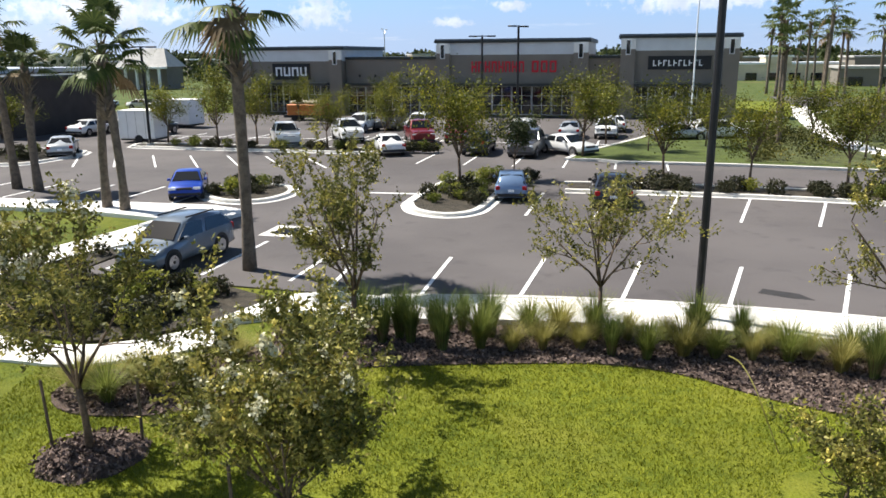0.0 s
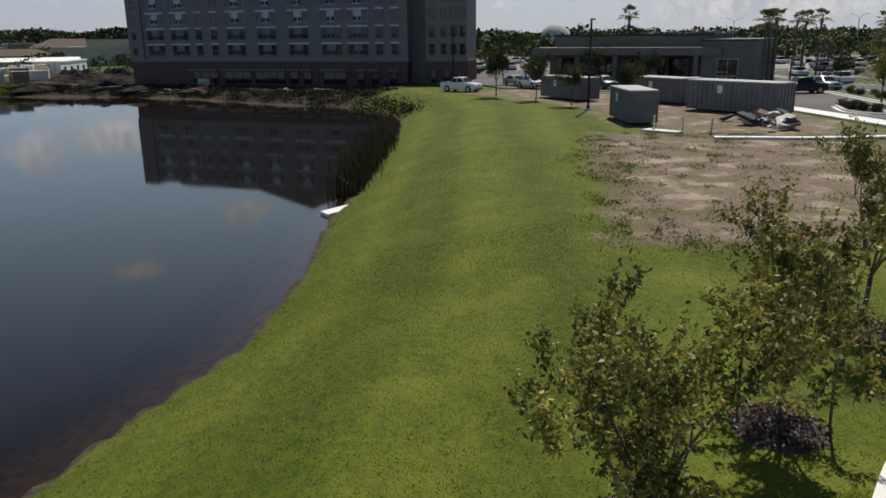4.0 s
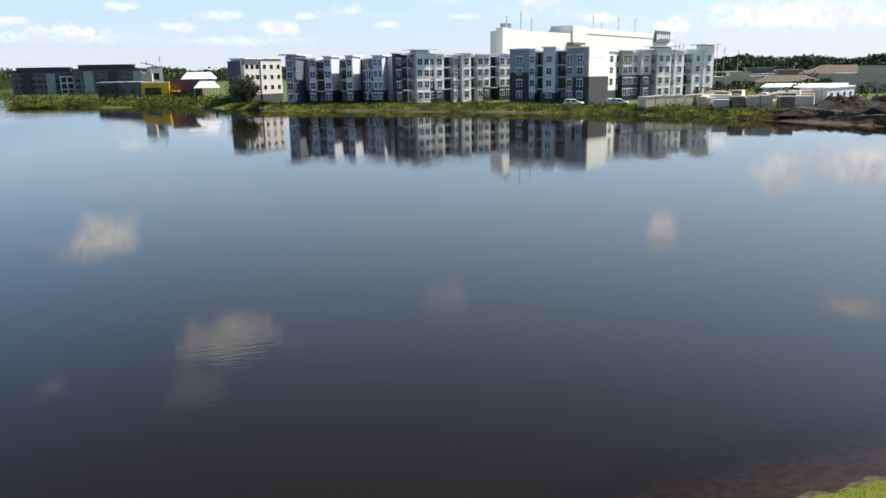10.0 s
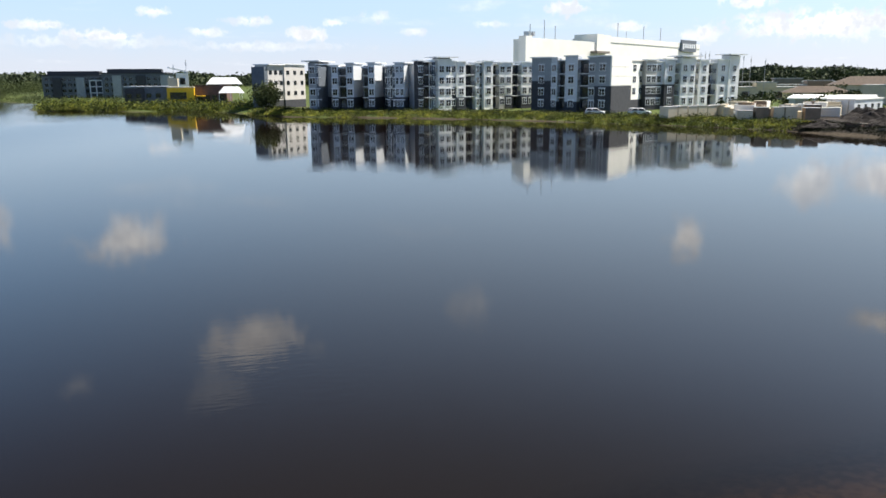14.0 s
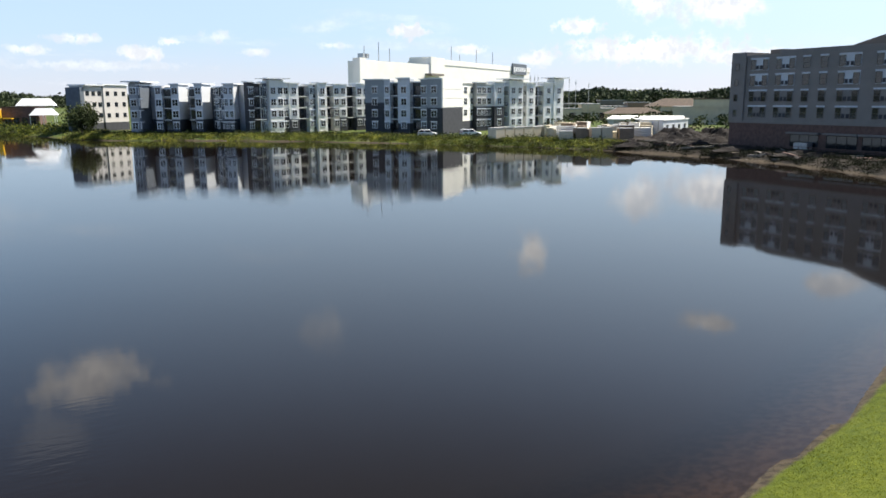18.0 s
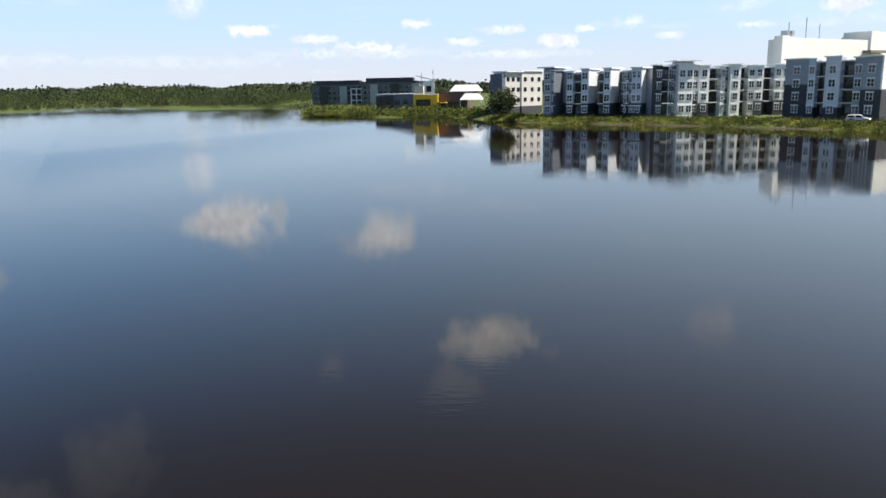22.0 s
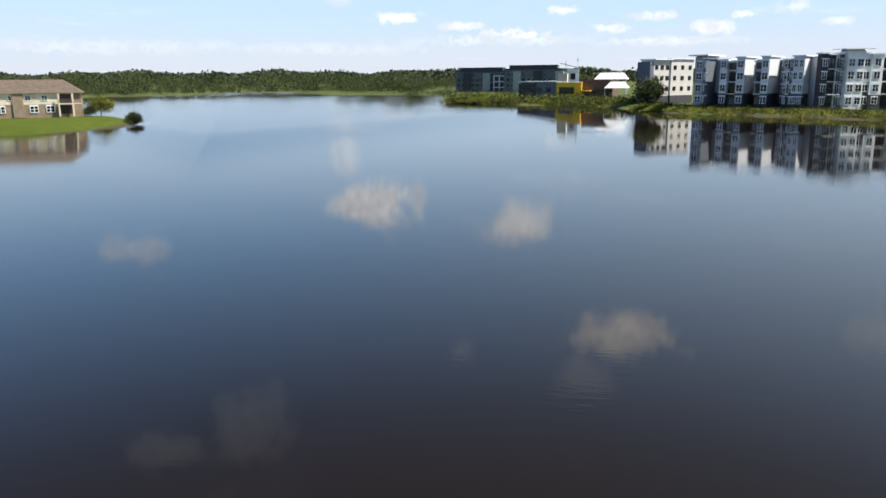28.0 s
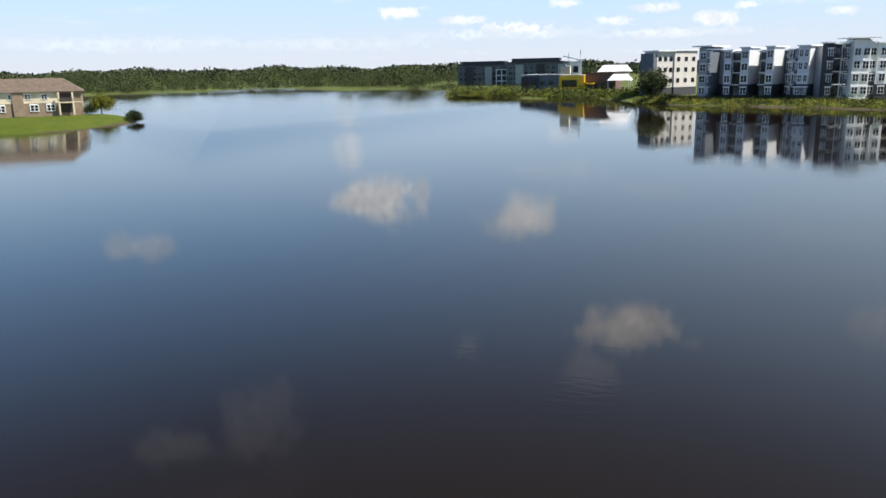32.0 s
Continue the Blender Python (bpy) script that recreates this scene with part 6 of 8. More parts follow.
# ---- young trees in the car park ----
young = [broad_tree("young_elm", "young yellow-green elm in a planted car park island", 100 + k, 5.3, 3.0, 1.5, 5, 0.075, 13, 0.27, M_ELM) for k in range(3)]
small = broad_tree("young_elm", "small dark-leaved tree in a car park bed", 110, 4.2, 2.2, 1.3, 4, 0.08, 14, 0.22, M_OAK)
ELMS = ((-8.3, 36.6, 1.05), (-3.2, 50.2, 1.25), (1.6, 40.6, 0.98), (5.8, 40.8, 0.85), (10.4, 41.0, 0.92), (-6.2, 40.6, 0.8), (-12.5, 55, 1.0), (-21.5, 51.5, 0.95), (-27.6, 52.5, 1.15), (-30.0, 51.0, 1.2), (-35.0, 52.2, 1.0), (-41.5, 43.2, 0.9),
        (-56.6, 30.6, 1.1), (-75.7, 32.3, 1.0), (-66, 46.0, 1.0), (-62.5, 45.5, 0.95), (-52.3, 48.6, 0.75), (-96, 36, 0.9), (1.0, 54.0, 0.95), (-2.0, 58, 1.05), (5.0, 57.5, 0.9), (12.5, 60, 1.0), (-17.6, 53.0, 0.95), (-33, 72, 1.0), (-24, 73, 1.0), (14.0, 52.0, 1.0), (19.0, 47.5, 0.95))
for k, (u, v, s) in enumerate(ELMS):
    p = G(u, v)
    ob = small if k in (5, 16, 17, 18) else young[k % 3]
    put(ob, [(p.x, p.y, 0.1, 50 * k, s * (0.86 if v > 49 else 1.0))], USED)
for ob in [small, *young]:
    tagged(ob, group="car park trees")
for k, (x, y) in enumerate(((-70.5, 21.5), (-78, 20.0), (-84, 17.0), (-72.0, 27.5), (-100, 26), (-96, 32), (-104, 22), (-92, 38))):
    put(small, [(x, y, 0, 70 * k, 0.9 + 0.1 * (k % 3))], USED)


# ---- shrubs, grasses, reeds ----
def shrub(name, label, seed, w, h, mat, n=420, leaf=0.07):
    rng = np.random.default_rng(seed)
    d = rng.normal(size=(n, 3))
    d /= np.linalg.norm(d, axis=1, keepdims=True)
    r = rng.uniform(0.45, 1.0, n)[:, None] * (1 + 0.25 * np.sin(d[:, :1] * 5 + seed) * np.cos(d[:, 1:2] * 4))
    c = d * r * (w / 2, w / 2, h / 2) + (0, 0, h / 2)
    c[:, 2] = np.maximum(c[:, 2], 0.03)
    ob = thing(name, label, "shrub")
    bm = bmesh.new()
    for k in range(6):
        a = k * 1.05
        tube(bm, [(0, 0, -0.05), (math.cos(a) * w * 0.2, math.sin(a) * w * 0.2, h * 0.6)], [0.015, 0.006], 4, cap=False)
    tagged(part("stem_cluster", bm, M_BARK, ob), kind="stuff")
    v, f = quads(c, leaf, rng, 1.8)
    leaf_mesh("foliage", v, f, mat, ob)
    return ob


BED_C = [(-8.6, 17.1), (-10.8, 17.8), (-12.6, 19.2), (-13.9, 20.8), (-14.0, 22.2), (-13.0, 24.2), (-11.2, 27.2), (-10.0, 28.9), (-11.2, 25.5), (-11.7, 23.15), (-6.65, 21.7), (-4.8, 20.3), (-6.0, 18.5), (-7.4, 17.4)]
bush_dark = [shrub("shrub", "low dark shrub in a planted bed", 130 + k, 1.1, 0.75, M_SHRUB, 380, 0.075) for k in range(2)]
bush_green = [shrub("shrub", "low green shrub in a planted bed", 140 + k, 1.0, 0.8, M_REED, 380, 0.07) for k in range(2)]
spots_dark, spots_green = [], []
rng = np.random.default_rng(11)


def scatter(u0, u1, v0, v1, n, dark=0.6, s=1.0):
    for _ in range(n):
        p = G(rng.uniform(u0, u1), rng.uniform(v0, v1))
        (spots_dark if rng.random() < dark else spots_green).append((p.x, p.y, 0.1, rng.uniform(0, 360), s * rng.uniform(0.7, 1.2)))


scatter(-9.2, -6.6, 32.6, 38.4, 16, 0.45, 0.9)
for _ in range(46):
    p = A(rng.uniform(55.9, 57.8), rng.uniform(9.0, 40))
    (spots_dark if rng.random() < 0.75 else spots_green).append((p.x, p.y, 0.1, rng.uniform(0, 360), rng.uniform(0.7, 1.15)))
scatter(-19.8, -17.4, 32.0, 36.2, 12, 0.5, 0.9)
scatter(-36, -13, 50.6, 51.6, 34, 0.7, 0.9)
scatter(-44, -38.6, 41.2, 46.0, 18, 0.7, 0.9)
scatter(-68, -53, 40.5, 47.5, 40, 0.7, 0.8)
scatter(-60.5, -52.4, 29.6, 31.6, 18, 0.9, 0.9)
scatter(-72, -66, 26.8, 28.4, 10, 0.9, 0.9)
scatter(-92, -66, 33.5, 36.5, 26, 0.7, 0.9)
scatter(-9.0, -5.0, 38.0, 40.2, 10, 0.6, 0.9)
bed_c = np.array([p[:2] for p in BED_C], float)
while len(spots_dark) + len(spots_green) < 325:
    p = rng.uniform((-14, 17), (-6.2, 29))
    if edge_distance(p[None], bed_c)[0] > 0.45:
        (spots_dark if rng.random() < 0.75 else spots_green).append((p[0], p[1], 0.03, rng.uniform(0, 360), rng.uniform(0.55, 0.95)))
scrub = []
for _ in range(260):
    u, v = rng.uniform(7.0, 34), rng.uniform(49.0, 74)
    if abs(u - 15.5 - max(0, (v - 70) * 0.05)) > 2.0 and edge_distance(np.array([[u, v]]), np.array([(6.7, 49.6), (14, 48.8), (34, 50.2), (36, 60), (26, 74), (14, 74), (9, 64)], float))[0] > 0.4:
        p, w = G(u, v), rng.uniform(0.5, 1.2)
        scrub.append(rng.normal(size=(150, 3)) * (0.45 * w, 0.45 * w, 0.3 * w) + (p.x, p.y, 0.15 + 0.45 * w))
v, f = quads(np.concatenate(scrub), 0.09, rng, 1.9)
tagged(leaf_mesh("island_scrub", v, f, M_SCRUB, None), "olive scrub and low bushes on the lawn island", "plants", kind="stuff")
for k in range(2):
    put(bush_dark[k], spots_dark[k::2], USED)
    put(bush_green[k], spots_green[k::2], USED)
    tagged(bush_dark[k], group="bed shrubs"), tagged(bush_green[k], group="bed shrubs")


def tuft(name, label, seed, h, n=230, spread=0.5, mat=None):
    """A clump of arching grass blades."""
    rng = np.random.default_rng(seed)
    verts, faces = [], []
    for _ in range(n):
        a, o = rng.uniform(0, 2 * math.pi), abs(rng.normal()) * 0.5
        L, lean = h * rng.uniform(0.6, 1.08), spread * rng.uniform(0.15, 1.0)
        base = np.array((math.cos(a), math.sin(a), 0)) * 0.12 * rng.uniform(0, 1)
        out = np.array((math.cos(a), math.sin(a), 0))
        side = np.array((-math.sin(a), math.cos(a), 0)) * rng.uniform(0.004, 0.008)
        p = [base + out * lean * L * t ** 1.8 + np.array((0, 0, L * (t - 0.28 * lean * t ** 2.5))) for t in (0, 0.4, 0.75, 1.0)]
        i = len(verts)
        verts += [p[0] - side, p[0] + side, p[1] + side, p[1] - side, p[2] + side * 0.7, p[2] - side * 0.7, p[3]]
        faces += [(i, i + 1, i + 2, i + 3), (i + 3, i + 2, i + 4, i + 5), (i + 5, i + 4, i + 6)]
    ob = thing(name, label, "grass")
    mesh("blade_clump", verts, faces, mat or M_TUFT, ob)
    mesh("dry_blade_clump", [np.array(v) * (0.9, 0.9, 0.5) for v in verts[: len(verts) // 14 * 2 // 7 * 7]], [f for f in faces if max(f) < len(verts) // 14 * 2 // 7 * 7], M_DEADFROND, ob)
    return ob


tufts = [tuft("fountain_grass", ("tall olive clump of arching fountain grass in mulch", "straw-coloured clump of arching fountain grass in mulch", "dark upright clump of fountain grass in mulch")[k % 3], 150 + k, (1.45, 1.15, 1.6, 1.25, 1.3)[k], 560, (0.75, 1.05, 0.5, 1.15, 0.8)[k], (M_TUFT, M_TUFT_STRAW, M_TUFT_DARK, M_TUFT, M_TUFT_STRAW)[k]) for k in range(5)]
rng = np.random.default_rng(21)
TUFTS = []
for k in range(58):
    TUFTS.append(tuple(A(34.75 + 0.75 * (k % 2) + rng.uniform(-0.3, 0.3) - (0.5 if k > 30 and k % 3 == 0 else 0), -2.2 + 0.64 * k + rng.uniform(-0.2, 0.2))[:2]))
TUFTS += [(-7.4, 14.3), (-6.7, 13.9), (-5.9, 14.3), (-5.3, 14.9), (-6.6, 15.0), (-4.6, 15.6), (-5.0, 16.3)]
TUFTS = [p for p in TUFTS if math.hypot(p[0] - 6.42, p[1] - 18.25) > 0.75]
for k, (u, v) in enumerate(TUFTS):
    put(tufts[2 if k < 9 and k % 3 else int(rng.integers(0, 5))], [(u, v, -0.03, rng.uniform(0, 360), rng.uniform(0.62, 0.98))], USED)
for ob in tufts:
    tagged(ob, group="fountain grass clumps")

# mulch beds
BED_A = smooth_line([(-4.4, 18.4), (-3.9, 16.4), (-2.9, 15.5), (-1.3, 15.6), (0.15, 15.68), (1.7, 15.7), (3.3, 15.66), (4.45, 15.36), (5.3, 14.84), (6.0, 14.2), (6.75, 13.6), (8.1, 12.8), *[tuple(p[:2]) for p in ring(32.0, 19, 40, 8)]], 4) + [Vector(p[:2]) for p in ring(36.25, 40, 0, 20)]
tagged(part("planting_bed", slab(BED_A, -0.1, -0.015), M_MULCH), "long mulch bed along the car park pavement", "planting bed", kind="structure")
BED_B = [(-7.9, 15.4), (-8.0, 14.2), (-7.2, 13.4), (-5.6, 13.3), (-4.4, 14.0), (-3.8, 15.2), (-4.4, 16.8), (-6.4, 15.8), (-7.2, 15.5)]
tagged(part("planting_bed", slab(smooth_line(BED_B + BED_B[:1], 3)[:-1], -0.1, -0.015), M_MULCH), "small mulch bed with grasses beside the footpath", "planting bed", kind="structure")
tagged(part("planting_bed", slab(BED_C, -0.1, 0.035), M_BED), "dark planting bed between footpath and stalls", "planting bed", kind="structure")

chips = []
rng = np.random.default_rng(31)
c = np.column_stack([rng.uniform(31.8, 36.3, 22000), rng.uniform(-5, 32, 22000)])
w = np.array([tuple(A(a, b)[:2]) for a, b in c])
ok = edge_distance(w, np.array([tuple(p[:2]) for p in BED_A])) > 0
v, f = quads(np.column_stack([w[ok], np.full(ok.sum(), 0.0)]), 0.065, rng, 2.4)
w = np.column_stack([rng.uniform(-8.2, -3.6, 5000), rng.uniform(13.1, 17.0, 5000)])
w = w[edge_distance(w, np.array([p[:2] for p in BED_B], float)) > 0]
v2, f2 = quads(np.column_stack([w, np.full(len(w), 0.0)]), 0.065, rng, 2.4)
v, f = np.concatenate([v, v2]), np.concatenate([f, f2 + len(v)])
tagged(leaf_mesh("bark_chips", v, f, M_CHIP, None), "scattered bark chips on the bed", "mulch", kind="stuff")


# ---- lawn blades near the camera ----
def lawn_blades(n, x0, x1, y0, y1, seed, h=0.07):
    rng = np.random.default_rng(seed)
    xy = np.column_stack([rng.uniform(x0, x1, n), rng.uniform(y0, y1, n)])
    lake = edge_distance(xy, SHORE_LINE)
    ok = lake < -0.15
    for poly in (OUTLINE, BED_A, BED_B, BED_C, LOT_LINE):
        ok &= edge_distance(xy, np.array([tuple(p[:2]) for p in poly])) < 0
    ok &= (edge_distance(xy, DIRT) < 1.0) & (edge_distance(xy, YARD) < 0.3)
    for x, y, *_ in NEAR_TREES:
        ok &= np.hypot(xy[:, 0] - x, xy[:, 1] - y) > 0.9
    xy, lake = xy[ok], lake[ok]
    z = land_height(xy, lake)
    m = len(xy)
    a = rng.uniform(0, 2 * math.pi, m)
    side = np.column_stack([np.cos(a), np.sin(a), 0 * a]) * rng.uniform(0.008, 0.016, m)[:, None]
    tip = np.column_stack([rng.normal(size=(m, 2)) * 0.03, h * rng.uniform(0.5, 1.2, m)])
    p = np.column_stack([xy, z - 0.01])
    return np.stack([p - side, p + side, p + tip], 1).reshape(-1, 3), np.arange(m * 3).reshape(m, 3), np.repeat(mown_sun_band(xy, lake), 3)


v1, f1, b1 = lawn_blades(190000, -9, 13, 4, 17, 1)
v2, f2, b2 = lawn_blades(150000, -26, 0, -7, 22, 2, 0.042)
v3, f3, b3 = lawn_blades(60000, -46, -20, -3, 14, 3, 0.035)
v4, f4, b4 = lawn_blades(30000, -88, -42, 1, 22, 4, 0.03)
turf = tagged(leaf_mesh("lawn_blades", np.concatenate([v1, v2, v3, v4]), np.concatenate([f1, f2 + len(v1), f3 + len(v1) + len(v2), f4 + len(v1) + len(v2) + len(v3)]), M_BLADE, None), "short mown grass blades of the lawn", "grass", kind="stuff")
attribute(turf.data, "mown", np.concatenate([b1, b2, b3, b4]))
# weeds on the bare dirt
rng = np.random.default_rng(77)
mids = np.column_stack([rng.uniform(-50, -18, 900), rng.uniform(8.5, 35, 900)])
d = edge_distance(mids, DIRT)
mids = mids[(d > -0.6) & ((d < 2.2) | (rng.random(900) < 0.35)) & (edge_distance(mids, np.array([tuple(p[:2]) for p in LOT_LINE])) < 0)]
size = rng.uniform(0.15, 0.6, len(mids))
c = np.repeat(np.column_stack([mids, np.full(len(mids), -0.02)]), 46, 0) + rng.normal(size=(len(mids) * 46, 3)) * np.repeat(size, 46)[:, None] * (0.8, 0.8, 0.0)
c[:, 2] += np.abs(rng.normal(size=len(c))) * 0.07
v, f = quads(c, 0.06, rng, 3.0, ((0, 0, 1), 0.45))
tagged(leaf_mesh("dirt_weeds", v, f, M_WEED, None), "patchy low weeds on the bare dirt", "plants", kind="stuff")


# ---- growth along the shores ----
def clump_band(name, label, line, width, height, count, leaf, mat, seed, inland=1.0, rise=0.3):
    """Uneven leafy growth along a line: clumps of leaves over the ground."""
    rng = np.random.default_rng(seed)
    line = [Vector((p[0], p[1])) for p in line]
    seg = np.array([(b - a).length for a, b in zip(line, line[1:])])
    cum = np.concatenate([[0], np.cumsum(seg)])
    cs = []
    for _ in range(count):
        s = rng.uniform(0, cum[-1])
        k = min(int(np.searchsorted(cum, s)) - 1, len(seg) - 1) if s > 0 else 0
        t = (s - cum[k]) / seg[k]
        p = line[k].lerp(line[k + 1], t)
        d = (line[k + 1] - line[k]).normalized()
        off = rng.uniform(0, width)
        q = p + Vector((d.y, -d.x)) * off * inland
        h = height * rng.uniform(0.35, 1.0) ** 1.3
        n = int(14 + 26 * h / height)
        c = rng.normal(size=(n, 3)) * (0.55 * h + 0.25, 0.55 * h + 0.25, h * 0.32) + (q.x, q.y, h * rise)
        cs.append(c)
    c = np.concatenate(cs)
    feet = np.repeat(np.array([k_.mean(0)[:2] for k_ in cs]), [len(k_) for k_ in cs], 0)
    c[:, 2] += land_height(feet, edge_distance(feet, SHORE_LINE))
    v, f = quads(c, leaf, rng, 1.7)
    return tagged(leaf_mesh(name, v, f, mat, None), label, "plants", kind="stuff")


far_line = [tuple(p) for p in SHORE[19:31]]
clump_band("shore_scrub", "bright yellow-green scrub along the far lake bank", far_line, 9, 0.75, 2600, 0.17, M_REED, 41, 1.0, 0.2)
clump_band("shore_weeds", "olive weeds and dead stems on the far lake bank", far_line, 10, 0.95, 900, 0.17, M_SCRUB, 45, 1.0, 0.2)
clump_band("bank_bushes", "dark low bushes at the top of the far lake bank", [(p[0] - 5.0, p[1] - 2.0) for p in far_line[0:9]], 5, 1.35, 420, 0.19, M_OAK, 46, 1.0, 0.3)
clump_band("shore_shrubs", "bright green bushes on the grassy spit", [tuple(p) for p in SHORE[27:32]], 18, 2.4, 620, 0.27, M_REED, 42, 1.0, 0.35)
clump_band("spit_thicket", "dark green thickets on the grassy spit", [tuple(p) for p in SHORE[27:32]], 12, 2.9, 230, 0.3, M_OAK, 47, 1.0, 0.32)
clump_band("hotel_scrub", "dark scrub on the bank below the hotel", [tuple(p) for p in SHORE[13:20]], 10, 0.55, 1500, 0.11, M_BANK, 43, 1.0, 0.25)
clump_band("lawn_edge_shrubs", "dark shrubs where the lawn meets the lake", [tuple(p) for p in SHORE[12:14]], 3.0, 1.5, 90, 0.12, M_BANK, 44, 1.0, 0.4)


def reed_bed(spots, seed, h):
    rng = np.random.default_rng(seed)
    verts, faces = [], []
    for x, y in spots:
        for _ in range(60):
            px, py = x + rng.normal() * 0.6, y + rng.normal() * 0.5
            z = WATER_Z - 0.1 + 0.25 * max(0, py - y)
            L, a = h * rng.uniform(0.5, 1.1), rng.uniform(0, 2 * math.pi)
            side = np.array((math.cos(a), math.sin(a), 0)) * 0.03
            lean = np.array((rng.normal() * 0.2, rng.normal() * 0.2, 0)) * L
            b = np.array((px, py, z))
            i = len(verts)
            verts += [b - side, b + side, b + lean * 0.3 + (0, 0, L * 0.6) + side, b + lean * 0.3 + (0, 0, L * 0.6) - side, b + lean + (0, 0, L)]
            faces += [(i, i + 1, i + 2, i + 3), (i + 3, i + 2, i + 4)]
    return tagged(mesh("reed_bed", verts, faces, M_SHRUB), "tall dark reeds at the water's edge", "reeds", kind="stuff")


reed_bed([(-43 - 0.9 * k, 0.0 + 0.15 * k + 0.25 * math.sin(k * 2)) for k in range(24)], 51, 2.5)


def spread_tree(x, y, z, h, w, seed, label, mat, name="broad_tree"):
    rng = np.random.default_rng(seed)
    ob = thing(name, label, "tree", pose(x, y, z))
    part("trunk", tubed([(0, 0, -0.5), (0.1, 0, h * 0.35), (0, 0.1, h * 0.7)], [h * 0.035, h * 0.028, h * 0.012], 6), M_BARK, ob)
    cs = []
    for _ in range(46):
        d = rng.normal(size=3)
        d /= np.linalg.norm(d)
        p = d * (w * 0.42, w * 0.42, h * 0.34) * rng.uniform(0.4, 1.0) + (0, 0, h * 0.56)
        cs.append(p + rng.normal(size=(110, 3)) * w * 0.08)
    v, f = quads(np.concatenate(cs), h * 0.03, rng, 1.7)
    leaf_mesh("crown", v, f, mat, ob)
    return ob


spread_tree(-106.2, -177.7, -1.9, 8.4, 9.0, 61, "dark spreading willow at the lake edge", M_OAK, "willow_tree")
spread_tree(15.6, -164.8, -2.75, 3.3, 3.6, 62, "round dark bush at the tip of the headland", M_OAK, "round_bush")
spread_tree(25.0, -187.0, -1.2, 4.4, 6.2, 63, "leafy green tree beside the lake house", M_ELM, "leafy_tree")
spread_tree(26.6, -182.0, -1.3, 2.4, 3.0, 64, "dark shrub at the corner of the lake house", M_OAK, "corner_shrub")


# ---- far woods ----
def woods(name, label, arcs, leaf, mat, seed, n=60):
    """Crowns along arcs round the place: (bearing from, to, near, far, lowest, tallest, how many)."""
    rng = np.random.default_rng(seed)
    cs, ss = [], []
    for b0, b1, near, far, lo, hi, count in arcs:
        for _ in range(count):
            b = radians(rng.uniform(b0, b1))
            d = near + (far - near) * rng.random() ** 0.7
            x, y = d * math.cos(b), d * math.sin(b)
            h = rng.uniform(lo, hi) * (0.9 + 0.15 * math.sin(b * 57) * math.sin(b * 23 + 1))
            w = h * rng.uniform(0.8, 1.5)
            dirs = rng.normal(size=(n, 3))
            dirs /= np.linalg.norm(dirs, axis=1, keepdims=True)
            c = dirs * rng.uniform(0.35, 1.0, n)[:, None] * (w * 0.55, w * 0.55, h * 0.46) + (x, y, -1.2 + h * 0.5)
            cs.append(c)
            ss.append(np.full(n, leaf * h * 0.095 * (60 / n) ** 0.5))
    c, s = np.concatenate(cs), np.concatenate(ss)
    v, f = quads(c, s, rng, 1.4)
    return tagged(leaf_mesh(name, v, f, mat, None), label, "woods", kind="stuff")


woods("far_woods", "dense dark green woods across the lake", ((-104, -68, 455, 640, 7, 15, 420), (-104.5, -98, 330, 480, 7, 11, 90), (-116, -104, 450, 560, 7, 10, 170), (-112, -103, 285, 375, 2, 3.6, 120), (-84, -73, 430, 520, 5, 9, 120), ), 0.62, M_WOODS, 71, 300)
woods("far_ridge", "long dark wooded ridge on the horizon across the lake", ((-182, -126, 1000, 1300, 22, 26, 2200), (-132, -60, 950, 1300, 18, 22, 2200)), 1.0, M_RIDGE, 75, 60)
woods("shore_thicket", "pale green thicket along the far lake shore", ((-104, -70, 425, 480, 2.0, 6, 420), (-84, -73, 400, 440, 3, 7, 90)), 0.8, M_WOODS, 74, 110)
woods("far_woods", "low dark treeline on the horizon", ((62, 180, 480, 1100, 9, 16, 1300), (-60, 62, 400, 900, 9, 16, 500)), 1.25, M_WOODS, 72)
woods("town_trees", "scattered trees between the far buildings", ((-171, -152, 255, 420, 4, 7, 110), (-170, -153.5, 200, 262, 2.5, 5.2, 75), (100, 170, 170, 380, 5, 10, 420), (70, 100, 190, 420, 5, 10, 160), (165, 180, 190, 400, 7, 12, 120), (-60, 45, 120, 400, 5, 10, 120), (45, 74, 210, 330, 4, 7.5, 200)), 1.1, M_OAK, 73, 80)

# ---- car park: lines, kerbs, islands ----
PAINT = {}


def stripe(u0, v0, u1, v1, w=0.12, curved=False):
    a, b = (A(v0, u0), A(v1, u1)) if curved else (G(u0, v0), G(u1, v1))
    d = b - a
    L = round(d.length, 2)
    if (L, w) not in PAINT:
        ob = PAINT[(L, w)] = part("stall_line", boxed(0, -w / 2, 0.0, L, w / 2, 0.006), M_LINE, bpy.data.objects["road"])
    else:
        ob = again(PAINT[(L, w)], Matrix.Identity(4))
    ob.matrix_basis = pose(a.x, a.y, 0.0, 0, 0, math.degrees(math.atan2(d.y, d.x)))


